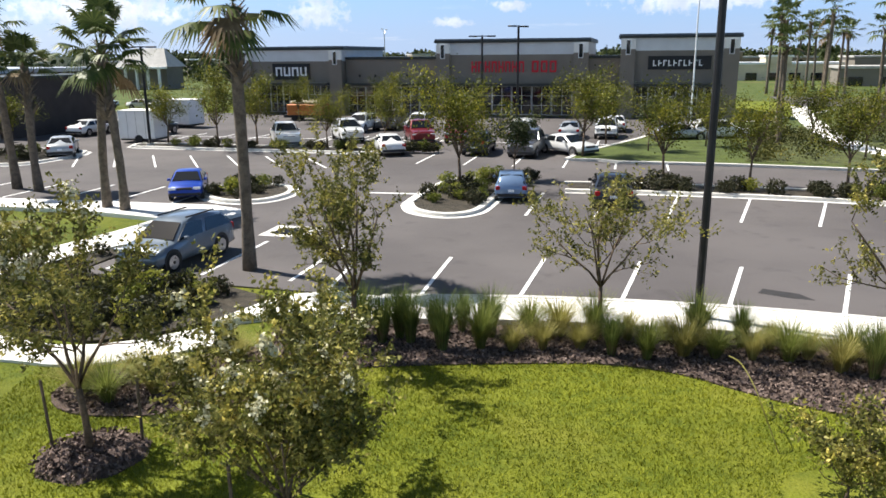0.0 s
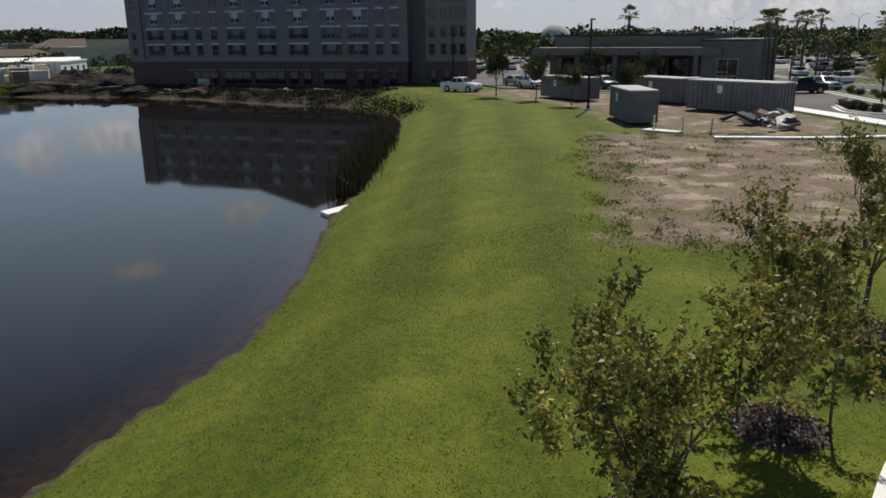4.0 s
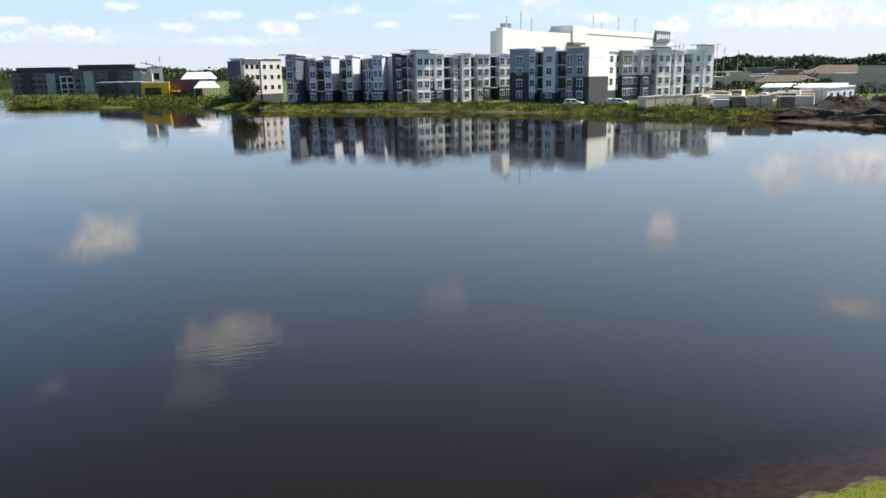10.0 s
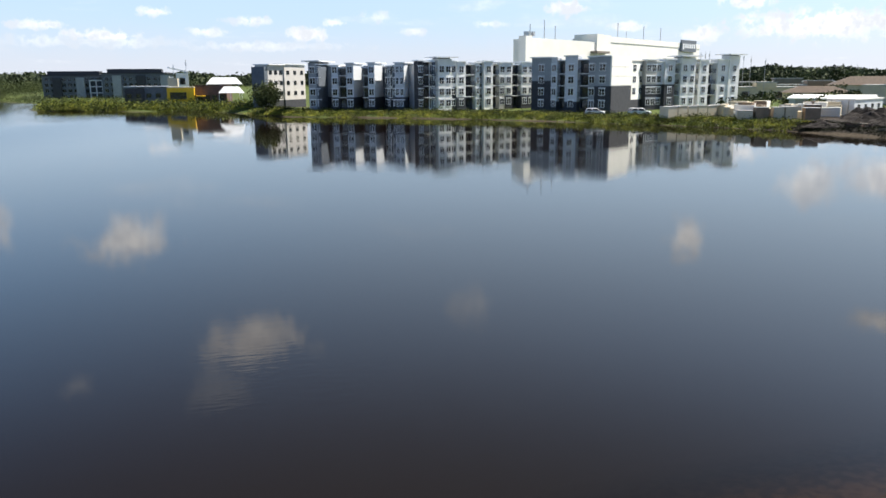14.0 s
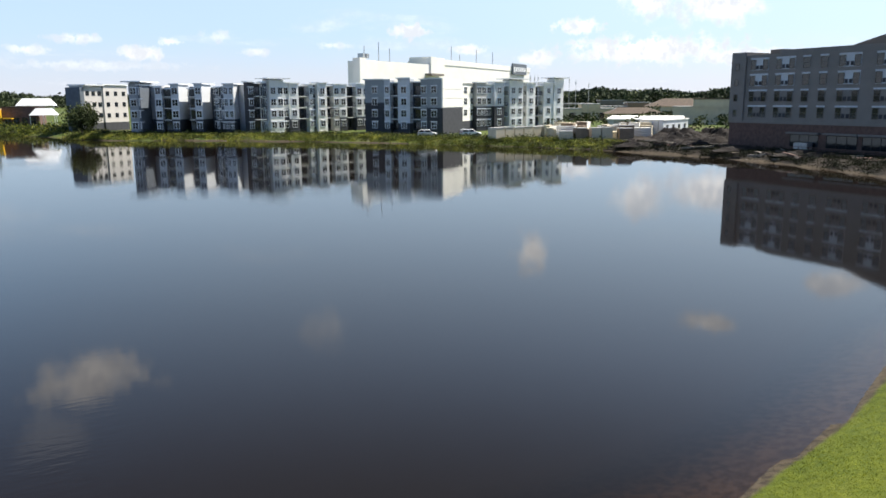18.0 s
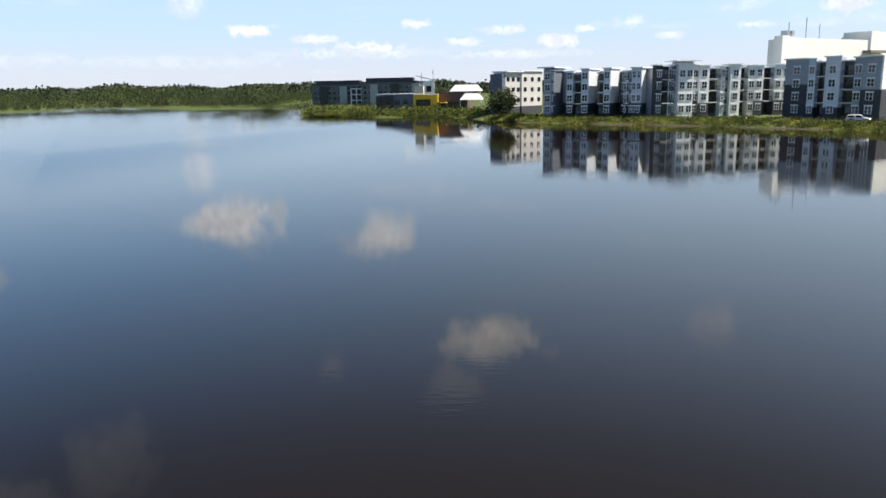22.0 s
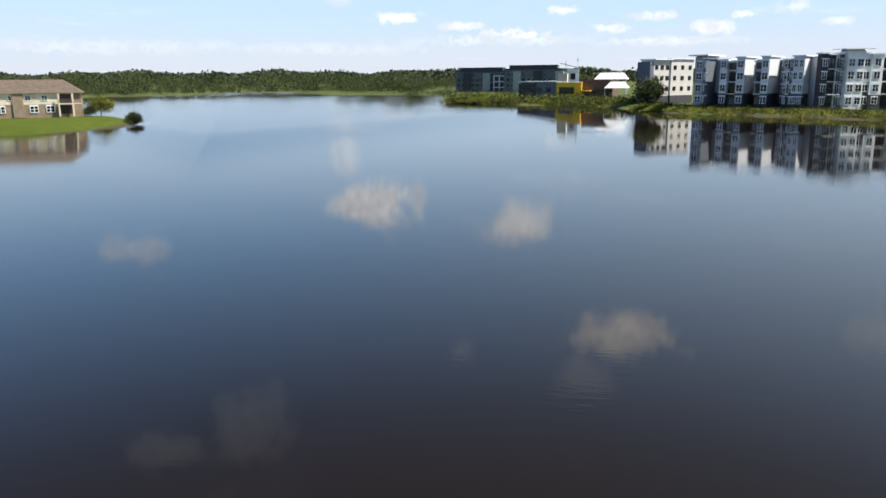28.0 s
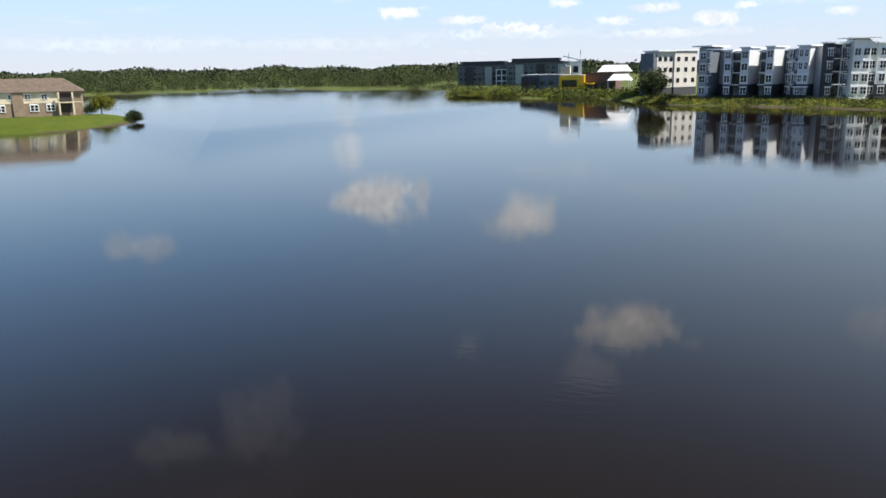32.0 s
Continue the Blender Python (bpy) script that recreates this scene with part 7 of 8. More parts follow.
for k in range(-1, 14):
    stripe(1.45 + 4.18 * k, 38.2, 2.65 + 4.18 * k, 42.8, curved=True)
for k in range(0, 16):
    stripe(6.0 + 3.32 * k, 49.8, 6.9 + 3.32 * k, 55.3, curved=True)
for u in (-9.9, -12.9, -16.3):
    stripe(u, 20.3, u, 24.8)
for k in range(-1, 7):
    stripe(-37.5 + 2.64 * k, 45.3 + 0.4 * k, -33.9 + 2.64 * k, 40.2 + 0.45 * k)
for k in range(0, 6):
    stripe(-13.2 + 3.05 * k, 45.8, -13.2 + 3.05 * k, 51.2)
for k in range(0, 6):
    stripe(-36 + 3.05 * k, 30.4, -36 + 3.05 * k, 34.8)
stripe(-12.6, 35.3, -9.7, 35.5, 0.25)
for u in (-47.4, -43.2, -39.2):
    stripe(u, 29.6, u, 34.6)
    stripe(u + 1.5, 29.6, u + 1.5, 34.6)
    stripe(u, 34.6, u + 1.5, 34.6)
    for q in range(4):
        stripe(u, 30.0 + q * 1.15, u + 1.5, 31.0 + q * 1.15, 0.1)
for k in range(8):
    stripe(-56 - 3.05 * k, 34.0 + 0.25 * k, -56 - 3.05 * k, 37.6 + 0.25 * k)
for u0 in (-24, -40):
    stripe(u0, 58.5, u0 + 30, 58.5, 0.14)
    for k in range(10):
        stripe(u0 + 3.05 * k, 56, u0 + 3.05 * k, 61)


def island(name, label, pts, mat, top=0.10, kerb=0.32):
    line = smooth_line([G(*p) for p in pts + pts[:1]], 4)[:-1]
    ob = thing(name, label, "planting bed", kind="structure")
    part("bed", slab(line, -0.05, top), mat, ob)
    part("kerb", ribbon(line + line[:1], -0.02, -kerb, -0.02, 0.15), M_KERB, ob)
    part("gutter", ribbon(line + line[:1], -kerb, -kerb - 0.3, -0.02, 0.012), M_CONCRETE, ob)
    return ob


island("planting_island", "kerbed teardrop island with low shrubs and a young tree", [(-9.6, 32.8), (-8.9, 31.3), (-7.6, 30.7), (-6.7, 31.5), (-6.5, 33.5), (-6.5, 37.0), (-6.9, 39.6), (-9.0, 39.7), (-9.6, 37)], M_BED)
island("planting_island", "kerbed island with round shrubs by the crossing", [(-20.6, 34.8), (-20.0, 32.8), (-18.2, 31.6), (-16.8, 32.2), (-16.5, 34.0), (-17.4, 35.6), (-19.2, 35.8)], M_BED)
island("planting_island", "kerbed island with mixed dark shrubs", [(-44.3, 42.0), (-42.0, 40.4), (-38.8, 40.0), (-37.6, 41.5), (-38.2, 46.5), (-43.5, 46.8)], M_BED)
island("planting_island", "large kerbed island with young trees and shrubs", [(-68.0, 42.5), (-60, 39.2), (-55.0, 38.6), (-52.0, 40.6), (-52.0, 48.6), (-60, 48.6), (-67.4, 47.0)], M_BED)
island("planting_island", "narrow kerbed island with dark shrubs and a yellow tree", [(-61.0, 30.6), (-56.5, 29.4), (-51.6, 30.4), (-52.2, 32.0), (-60.4, 32.0)], M_BED)
island("planting_island", "narrow kerbed island with dark shrubs", [(-72.6, 27.4), (-68.0, 26.6), (-65.6, 27.6), (-66.4, 28.8), (-72.0, 28.8)], M_BED)
island("planting_strip", "long planted strip between two stall rows", [(-36.5, 50.2), (-30, 50.1), (-18.6, 50.1), (-18.3, 51.0), (-18.8, 52.0), (-30, 52.0), (-36.6, 51.9)], M_BED)
hedge = thing("hedge_strip", "planted strip with a clipped dark hedge between kerbs", "planting bed", kind="structure")
part("bed", slab(ring(55.85, 8.2, 60, 30) + ring(57.9, 60, 8.2, 30), -0.05, 0.1), M_BED, hedge)
for r0, r1, g in ((55.55, 55.85, 55.25), (57.9, 58.2, 58.5)):
    part("kerb", slab(ring(r0, 8.0, 60, 30) + ring(r1, 60, 8.0, 30), -0.02, 0.15), M_KERB, hedge)
    lo, hi = min(g, r0) if g < r0 else r1, r0 if g < r0 else g
    part("gutter", slab(ring(lo, 8.0, 60, 30) + ring(hi, 60, 8.0, 30), -0.02, 0.012), M_CONCRETE, hedge)
green = thing("lawn_island", "kerbed green lawn with palms and shrubs by the shops", "lawn", kind="structure")
gl = [G(-3.2, 52.5), *ring(67.3, 8.4, 10, 2), *ring(66.5, 11, 60, 30), G(60, 60), G(60, 100), G(24, 100), G(13.5, 82), G(4.0, 73), G(0.5, 62)]
part("turf", slab(gl, -0.05, 0.13), M_LAWN, green)
part("kerb", ribbon(gl + gl[:1], -0.02, -0.35, -0.02, 0.16), M_KERB, green)
walk_line = smooth_line([G(*p) for p in ((19.6, 103), (17.6, 90), (16.4, 80), (15.4, 68), (15.6, 57), (19, 52.5), (30, 51), (48, 54))], 5)
part("walk", ribbon(walk_line, -1.0, 1.0, 0.1, 0.16), M_CONCRETE, green)
part("scrub_bed", slab([G(*p) for p in ((6.7, 49.6), (14, 48.8), (34, 50.2), (36, 60), (26, 74), (14, 74), (9, 64))], 0.1, 0.15), M_SCRUBSOIL, green)
street = tagged(part("street", slab([G(*p) for p in ((20, 106), (110, 100), (110, 122), (20, 128))], -0.05, 0.05), M_ASPHALT), "grey street beyond the palm grove", "road", kind="structure")
for k, pts in enumerate((((-92, 33), (-66, 33), (-64.5, 35), (-66, 37), (-92, 37)), ((-99, 48), (-70, 51), (-70, 57), (-99, 58)), ((-135, 36), (-104, 40), (-104, 46), (-135, 46)))):
    island("grass_island", "kerbed grass strip beside the drive", list(pts), M_LAWN)
# kerb between row and pavement
part("row_kerb", slab(ring(38.1, 0, 75, 40) + ring(38.3, 75, 0, 40), -0.02, 0.145), M_KERB, bpy.data.objects["pavement_row"])
joint = None
for k in range(30):
    phi = 1.0 + 2.3 * k
    p = A(36.35, phi)
    m = pose(p.x, p.y, 0.128, 0, 0, -phi)
    if joint is None:
        joint = part("joint", boxed(-0.008, 0, 0, 0.008, 1.74, 0.004), M_KERB, bpy.data.objects["pavement_row"])
        joint.matrix_basis = m
    else:
        again(joint, m)
jm = bpy.data.objects["pavement_path"]
for a, b in (((-7.85, 6.7), (-5.55, 8.85)), ((-10.9, 9.7), (-7.5, 11.0)), ((-13.2, 12.7), (-9.4, 13.4)), ((-15.1, 16.3), (-11.5, 16.3)), ((-16.3, 19.8), (-13.4, 19.6)), ((-5.2, 4.4), (-3.0, 6.6))):
    d = Vector(b) - Vector(a)
    o = part("joint", boxed(0, -0.012, 0, d.length, 0.012, 0.004), M_KERB, jm)
    o.matrix_basis = pose(a[0], a[1], 0.0185, 0, 0, math.degrees(math.atan2(d.y, d.x)))

drain = thing("storm_drain", "square iron drain grate set in the asphalt", "drain", GP(-12.7, 26.5, 0))
part("apron", boxed(-1.0, -0.9, 0, 1.0, 0.9, 0.01), M_KERB, drain)
# thin black plate paints the darkness below the bars; no hole is sunk
part("pit", boxed(-0.62, -0.52, 0.01, 0.62, 0.52, 0.014), M_BLACK, drain)
bar = None
for k in range(11):
    m = pose(-0.57 + 0.114 * k, 0, 0.014)
    if bar is None:
        bar = part("bar", boxed(-0.025, -0.5, 0, 0.025, 0.5, 0.03), M_BLACK, drain)
        bar.matrix_basis = m
    else:
        again(bar, m)
tagged(part("asphalt_patch", slab([Vector((8.9, 20.6)), Vector((9.6, 20.1)), Vector((10.2, 19.9)), Vector((10.0, 20.5)), Vector((9.2, 21.0))], 0.0, 0.005), varied("fresh asphalt", (0.03, 0.028, 0.028), 0.8, scale=3, amount=0.3)), "dark repair patch in the asphalt", "patch")


# ---- lamps, signs, posts ----
def lamp_post(m, h, heads=2, label="tall black car park lamp post on a concrete base"):
    ob = thing("lamp_post", label, "lamp post", m, "lamp posts")
    part("footing", tubed([(0, 0, -0.1), (0, 0, 0.16)], 0.30, 14), M_KERB, ob)
    part("base_plate", boxed(-0.19, -0.19, 0.16, 0.19, 0.19, 0.2, 0.01), M_BLACK, ob)
    part("base_cover", boxed(-0.14, -0.14, 0.2, 0.14, 0.14, 0.36, 0.02), M_BLACK, ob)
    part("pole", tubed([(0, 0, 0.3), (0, 0, h)], [0.105, 0.09], 10), M_BLACK, ob)
    for k in range(heads):
        s = 1 if k == 0 else -1
        arm = part("arm", boxed(0.05, -0.03, -0.05, 0.6, 0.03, 0.03), M_BLACK, ob)
        arm.matrix_basis = pose(0, 0, h - 0.05, 0, 0, 0 if s > 0 else 180)
        part("head", boxed(0.45, -0.18, -0.08, 1.15, 0.18, 0.04, 0.02), M_BLACK, arm)


lamp_post(pose(6.42, 18.25, 0.1, 0, 0, 10), 9.2, 2)
lamp_post(GP(-35.7, 50.9, 0.1, 10), 7.3, 2)
lamp_post(GP(-13.0, 66.0, 0, 10), 8.2, 2)
lamp_post(GP(-9.6, 64.0, 0, 60), 8.9, 2)
lamp_post(pose(-66.4, 21.8, 0, 0, 0, -10), 7.8, 1)
lamp_post(pose(-113.5, 16.5, 0, 0, 0, 30), 8.0, 1)
lamp_post(GP(-84.0, 62, 0, 30), 8.4, 2)
lamp_post(GP(-100, 60, 0, 30), 8.8, 2)
flag = thing("flagpole", "white flagpole with a furled dark flag", "flagpole", GP(4.8, 71.5, 0.1))
part("pole", tubed([(0, 0, 0), (0, 0, 13.5)], [0.09, 0.05], 8), M_WHITEMETAL, flag)
part("finial", tubed([(0, 0, 13.5), (0, 0, 13.65)], [0.1, 0.05], 8), M_STEEL, flag)
bm = bmesh.new()
gridv = [[bm.verts.new((0.05 + 0.1 * i + 0.05 * math.sin(j), 0.05 * math.sin(i * 2 + j * 0.8), 13.2 - 0.28 * j)) for i in range(6)] for j in range(8)]
for j in range(7):
    for i in range(5):
        bm.faces.new((gridv[j][i], gridv[j][i + 1], gridv[j + 1][i + 1], gridv[j + 1][i]))
part("flag", bm, varied("dark flag cloth", (0.05, 0.03, 0.06), 0.8, scale=3, amount=0.4), flag)
for u, v in ((-44.1, 27.9), (-37.0, 28.1)):
    ob = thing("parking_sign", "grey sign plate on a steel post by the stalls", "sign", GP(u, v, 0.1), "parking signs")
    part("post", tubed([(0, 0, -0.2), (0, 0, 2.15)], 0.03, 6), M_STEEL, ob)
    part("plate", boxed(-0.16, -0.035, 1.55, 0.16, -0.02, 2.1), M_STEEL, ob)
for u, v in ((-31.5, 27.5), (-30.0, 27.4)):
    ob = thing("bollard", "short dark wooden post beside the pavement", "bollard", GP(u, v, 0), "bollards")
    part("post", boxed(-0.09, -0.09, -0.2, 0.09, 0.09, 0.95, 0.02), M_WOOD, ob)
    part("cap", boxed(-0.1, -0.1, 0.95, 0.1, 0.1, 1.0, 0.02), M_BLACK, ob)
for x, y in ((-51.1, 21.6), (-50.0, 23.2), (-48.6, 24.6)):
    tagged(part("marker_post", tubed([(x, y, -0.2), (x, y, 1.0)], 0.07, 7), M_CREAM), "short tan marker post near the containers", "post", "marker posts")

# rubble, slabs and kerb pieces at the edge of the dirt
rng = np.random.default_rng(91)
for k in range(46):
    u, v = rng.normal(-58.8, 2.2), rng.normal(17.3, 0.9)
    bm = bmesh.new()
    s = rng.uniform(0.25, 0.8)
    vs = box(bm, -s, -s * 0.6, -s * 0.2, s, s * 0.6, s * 0.25)
    for q in vs:
        q.co += Vector(rng.normal(size=3)) * s * 0.14
    ob = part("rubble_block", bm, (M_KERB, M_CHARCOAL, M_TAN)[k % 3])
    ob.matrix_basis = GP(u, v, 0.15 + rng.uniform(0, 0.35), rng.uniform(0, 360)) @ pose(0, 0, 0, rng.uniform(-25, 25), rng.uniform(-25, 25))
    tagged(ob, "broken concrete block in a rubble heap", "rubble", "rubble heap")
line = smooth_line([Vector(p) for p in ((-46.2, 23.6), (-45.6, 26.0), (-44.6, 30.0), (-44.2, 36.0))], 4)
tagged(part("kerb_strip", ribbon(line, -0.35, 0.35, -0.05, 0.1), M_CONCRETE), "unfinished pale kerb at the edge of the dirt", "kerb", kind="structure")
tagged(part("concrete_slab", slab([(-50.9, 20.6), (-48.9, 22.3), (-49.4, 23.0), (-51.5, 21.4)], -0.1, 0.09), M_CONCRETE), "pale concrete slab lying on the grass", "slab")
tagged(part("weir_slab", slab([(-37.6, -0.9), (-40.6, 1.9), (-41.2, 1.5), (-38.4, -1.3)], -2.4, -2.04), M_CONCRETE), "pale concrete spillway slab at the water's edge", "spillway")


# ---- vehicles ----
# length, width, (place, belt height, top height) from tail to nose, and the cabin's four corners
SHAPES = {
    "hatchback": (4.3, 1.76, [(-2.15, 0.72, 0.76), (-2.08, 0.95, 1.0), (-1.75, 0.98, 1.32), (-1.35, 0.97, 1.47), (-0.5, 0.96, 1.51), (0.25, 0.95, 1.45), (1.05, 0.94, 0.98), (1.55, 0.87, 0.91), (1.98, 0.74, 0.78), (2.15, 0.58, 0.62)], [(-2.0, 0.97), (1.05, 0.94), (0.25, 1.45), (-1.42, 1.47)]),
    "sedan": (4.7, 1.82, [(-2.35, 0.7, 0.74), (-2.26, 0.92, 0.96), (-1.7, 0.95, 1.0), (-0.95, 0.94, 1.38), (-0.4, 0.93, 1.44), (0.3, 0.92, 1.41), (1.15, 0.91, 0.95), (1.75, 0.85, 0.88), (2.18, 0.74, 0.77), (2.35, 0.57, 0.61)], [(-1.65, 0.95), (1.15, 0.91), (0.3, 1.41), (-0.95, 1.38)]),
    "suv": (4.6, 1.86, [(-2.3, 0.8, 0.84), (-2.24, 1.0, 1.06), (-2.05, 1.06, 1.36), (-1.75, 1.07, 1.6), (-1.0, 1.05, 1.69), (-0.2, 1.03, 1.70), (0.4, 1.02, 1.62), (1.2, 1.02, 1.07), (1.75, 0.96, 1.0), (2.15, 0.84, 0.88), (2.3, 0.62, 0.68)], [(-2.2, 1.06), (1.2, 1.02), (0.4, 1.62), (-1.75, 1.6)]),
    "pickup": (5.6, 1.98, [(-2.8, 0.9, 0.94), (-2.72, 1.14, 1.17), (-1.1, 1.15, 1.18), (-0.95, 1.18, 1.22), (-0.75, 1.18, 1.8), (0.0, 1.18, 1.87), (0.55, 1.18, 1.81), (1.25, 1.18, 1.22), (2.0, 1.12, 1.16), (2.62, 1.04, 1.08), (2.8, 0.8, 0.86)], [(-0.95, 1.18), (1.25, 1.18), (0.55, 1.81), (-0.75, 1.8)]),
    "van": (5.2, 1.95, [(-2.58, 0.9, 0.94), (-2.52, 1.12, 1.3), (-2.4, 1.15, 1.94), (-1.0, 1.15, 2.0), (0.85, 1.13, 1.95), (1.65, 1.13, 1.18), (2.1, 1.06, 1.1), (2.45, 0.9, 0.94), (2.58, 0.68, 0.73)], [(-2.5, 1.16), (1.65, 1.13), (0.85, 1.95), (-2.4, 1.94)]),
}
M_LAMP = varied("clear lamp plastic", (0.7, 0.72, 0.75), 0.15, scale=8, amount=0.1, bumpy=0)
M_TAIL = varied("red lamp plastic", (0.35, 0.01, 0.012), 0.2, scale=8, amount=0.1, bumpy=0)
M_TRIM = varied("black bumper plastic", (0.025, 0.025, 0.027), 0.6, scale=6, amount=0.2, bumpy=0.05)


def car(kind, col_name, mat):
    L, W, side, cab = SHAPES[kind]
    ob = thing({"hatchback": "hatchback_car", "sedan": "sedan_car", "suv": "suv_car", "pickup": "pickup_truck", "van": "white_van"}[kind], "%s %s parked in a stall" % (col_name, kind.replace("suv", "sport utility car").replace("pickup", "pickup truck").replace("sedan", "saloon car")), "truck" if kind == "pickup" else "car", group="parked cars")
    h = W / 2
    # cross sections along the length: sill, flank, belt line, roof edge and roof
    rings, N = [], len(side)
    bm = bmesh.new()
    for i, (x, belt, top) in enumerate(side):
        w = h * (0.82, 0.94, 1.0)[min(i, N - 1 - i, 2)]
        roof = w * (0.74 if top - belt > 0.25 else 0.88)
        mid_ = min(belt - 0.1, 0.62)
        half = [(0, 0.3), (w * 0.9, 0.3), (w, 0.45), (w, mid_), (w * 0.96, belt), (roof, top - 0.05), (roof * 0.84, top), (0, top + 0.025)]
        ring_ = half + [(-y, z) for y, z in half[-2:0:-1]]
        rings.append([bm.verts.new((x, y, z)) for y, z in ring_])
    m_ = len(rings[0])
    for a, b in zip(rings, rings[1:]):
        for k in range(m_):
            bm.faces.new((a[k], a[(k + 1) % m_], b[(k + 1) % m_], b[k]))
    bm.faces.new(rings[0]), bm.faces.new(rings[-1][::-1])
    bmesh.ops.recalc_face_normals(bm, faces=bm.faces)
    sharp = [e for e in bm.edges if e.calc_face_angle(0) > 0.6]
    if kind not in ("pickup", "van"):
        bmesh.ops.bevel(bm, geom=sharp, offset=0.02, segments=2, affect="EDGES")
    part("body", bm, mat, ob, smooth=kind not in ("pickup", "van"))
    (bx0, bz0), (bx1, bz1), (tx1, tz1), (tx0, tz0) = cab
    lo, hi = h * 0.96, h * 0.74
    pts = [Vector(p) for p in ((bx0, -lo, bz0), (bx1, -lo, bz1), (tx1, -hi, tz1 - 0.05), (tx0, -hi, tz0 - 0.05), (bx0, lo, bz0), (bx1, lo, bz1), (tx1, hi, tz1 - 0.05), (tx0, hi, tz0 - 0.05))]

    def pane(name, quad, parent=ob, grow=0.03):
        q = [pts[i] for i in quad] if isinstance(quad[0], int) else quad
        mid = sum(q, Vector()) / 4
        nrm = (q[1] - q[0]).cross(q[3] - q[0]).normalized()
        inner = [mid + (p - mid) * 0.86 + nrm * grow for p in q]
        b2 = bmesh.new()
        a_ = [b2.verts.new(p) for p in inner]
        c_ = [b2.verts.new(p - nrm * 0.08) for p in inner]
        b2.faces.new(a_)
        for k in range(4):
            b2.faces.new((a_[k], c_[k], c_[(k + 1) % 4], a_[(k + 1) % 4]))
        return part(name, b2, M_CARGLASS, parent)

    pane("windscreen", (1, 5, 6, 2), grow=0.075)
    pane("rear_window", (4, 0, 3, 7), grow=0.075)
    for s in (0, 1):
        a, b, c, d = (pts[0], pts[1], pts[2], pts[3]) if s == 0 else (pts[5], pts[4], pts[7], pts[6])
        for t0, t1 in ((0.0, 0.47), (0.47, 1.0)):
            pane("side_window", [a.lerp(b, t0), a.lerp(b, t1), d.lerp(c, t1), d.lerp(c, t0)])
    r = 0.33 if kind in ("sedan", "hatchback") else 0.38
    first = None
    for x in (-L * 0.29, L * 0.31):
        # black discs stand for the dark wheel wells, which are not cut out
        for s in (-1, 1):
            well = bmesh.new()
            tube(well, [(x, s * (h - 0.16), r + 0.02), (x, s * (h + 0.006), r + 0.02)], r + 0.07, 20)
            part("wheel_arch", well, M_TRIM, ob)
        for y in (-h + 0.09, h - 0.09):
            m = pose(x, y, r, 0, 0, 0 if y < 0 else 180)
            if first is None:
                bm = bmesh.new()
                tube(bm, [(0, -0.11, 0), (0, -0.08, 0), (0, 0.08, 0), (0, 0.11, 0)], [r * 0.93, r, r, r * 0.93], 18)
                tyre = part("wheel", bm, M_RUBBER, ob, smooth=True)
                bm = bmesh.new()
                tube(bm, [(0, -0.118, 0), (0, -0.10, 0)], r * 0.66, 14)
                rim = part("rim", bm, M_CHROME, tyre)
                hub = part("hub", tubed([(0, -0.13, 0), (0, -0.117, 0)], r * 0.16, 8), M_BLACK, tyre)
                tyre.matrix_basis = m
                first = (tyre, rim, hub)
            else:
                w = again(first[0], m)
                again(first[1], Matrix.Identity(4), w)
                again(first[2], Matrix.Identity(4), w)
    zl = 0.72 if kind in ("sedan", "hatchback") else 0.88
    for s in (-1, 1):
        part("headlight", boxed(L / 2 - 0.16, s * h * 0.72 - 0.2, zl - 0.07, L / 2 - 0.035, s * h * 0.72 + 0.2, zl + 0.07, 0.02), M_LAMP, ob)
        part("tail_light", boxed(-L / 2 - 0.0, s * h * 0.8 - 0.12, zl - 0.02, -L / 2 + 0.1, s * h * 0.8 + 0.12, zl + 0.2, 0.02), M_TAIL, ob)
        part("mirror", boxed(bx1 - 0.55, s * (h + 0.08) - 0.09, bz1 + 0.02, bx1 - 0.4, s * (h + 0.08) + 0.09, bz1 + 0.16, 0.03), mat, ob)
    part("grille", boxed(L / 2 - 0.1, -h * 0.45, zl - 0.18, L / 2 - 0.015, h * 0.45, zl + 0.06, 0.015), M_TRIM, ob)
    part("bumper", boxed(L / 2 - 0.2, -h * 0.9, 0.32, L / 2 + 0.03, h * 0.9, 0.5, 0.04), M_TRIM, ob)
    part("rear_bumper", boxed(-L / 2 - 0.04, -h * 0.9, 0.34, -L / 2 + 0.2, h * 0.9, 0.52, 0.04), M_TRIM, ob)
    part("number_plate", boxed(-L / 2 - 0.03, -0.16, 0.6, -L / 2 + 0.06, 0.16, 0.74), M_WHITEMETAL, ob)
    if kind == "pickup":
        part("bed_floor", boxed(-2.6, -h * 0.78, 1.18, -1.0, h * 0.78, 1.215), M_TRIM, ob)
    if kind == "suv":
        for s in (-1, 1):
            part("roof_rail", boxed(-1.4, s * h * 0.66 - 0.02, 1.70, 0.2, s * h * 0.66 + 0.02, 1.75), M_TRIM, ob)
    return ob


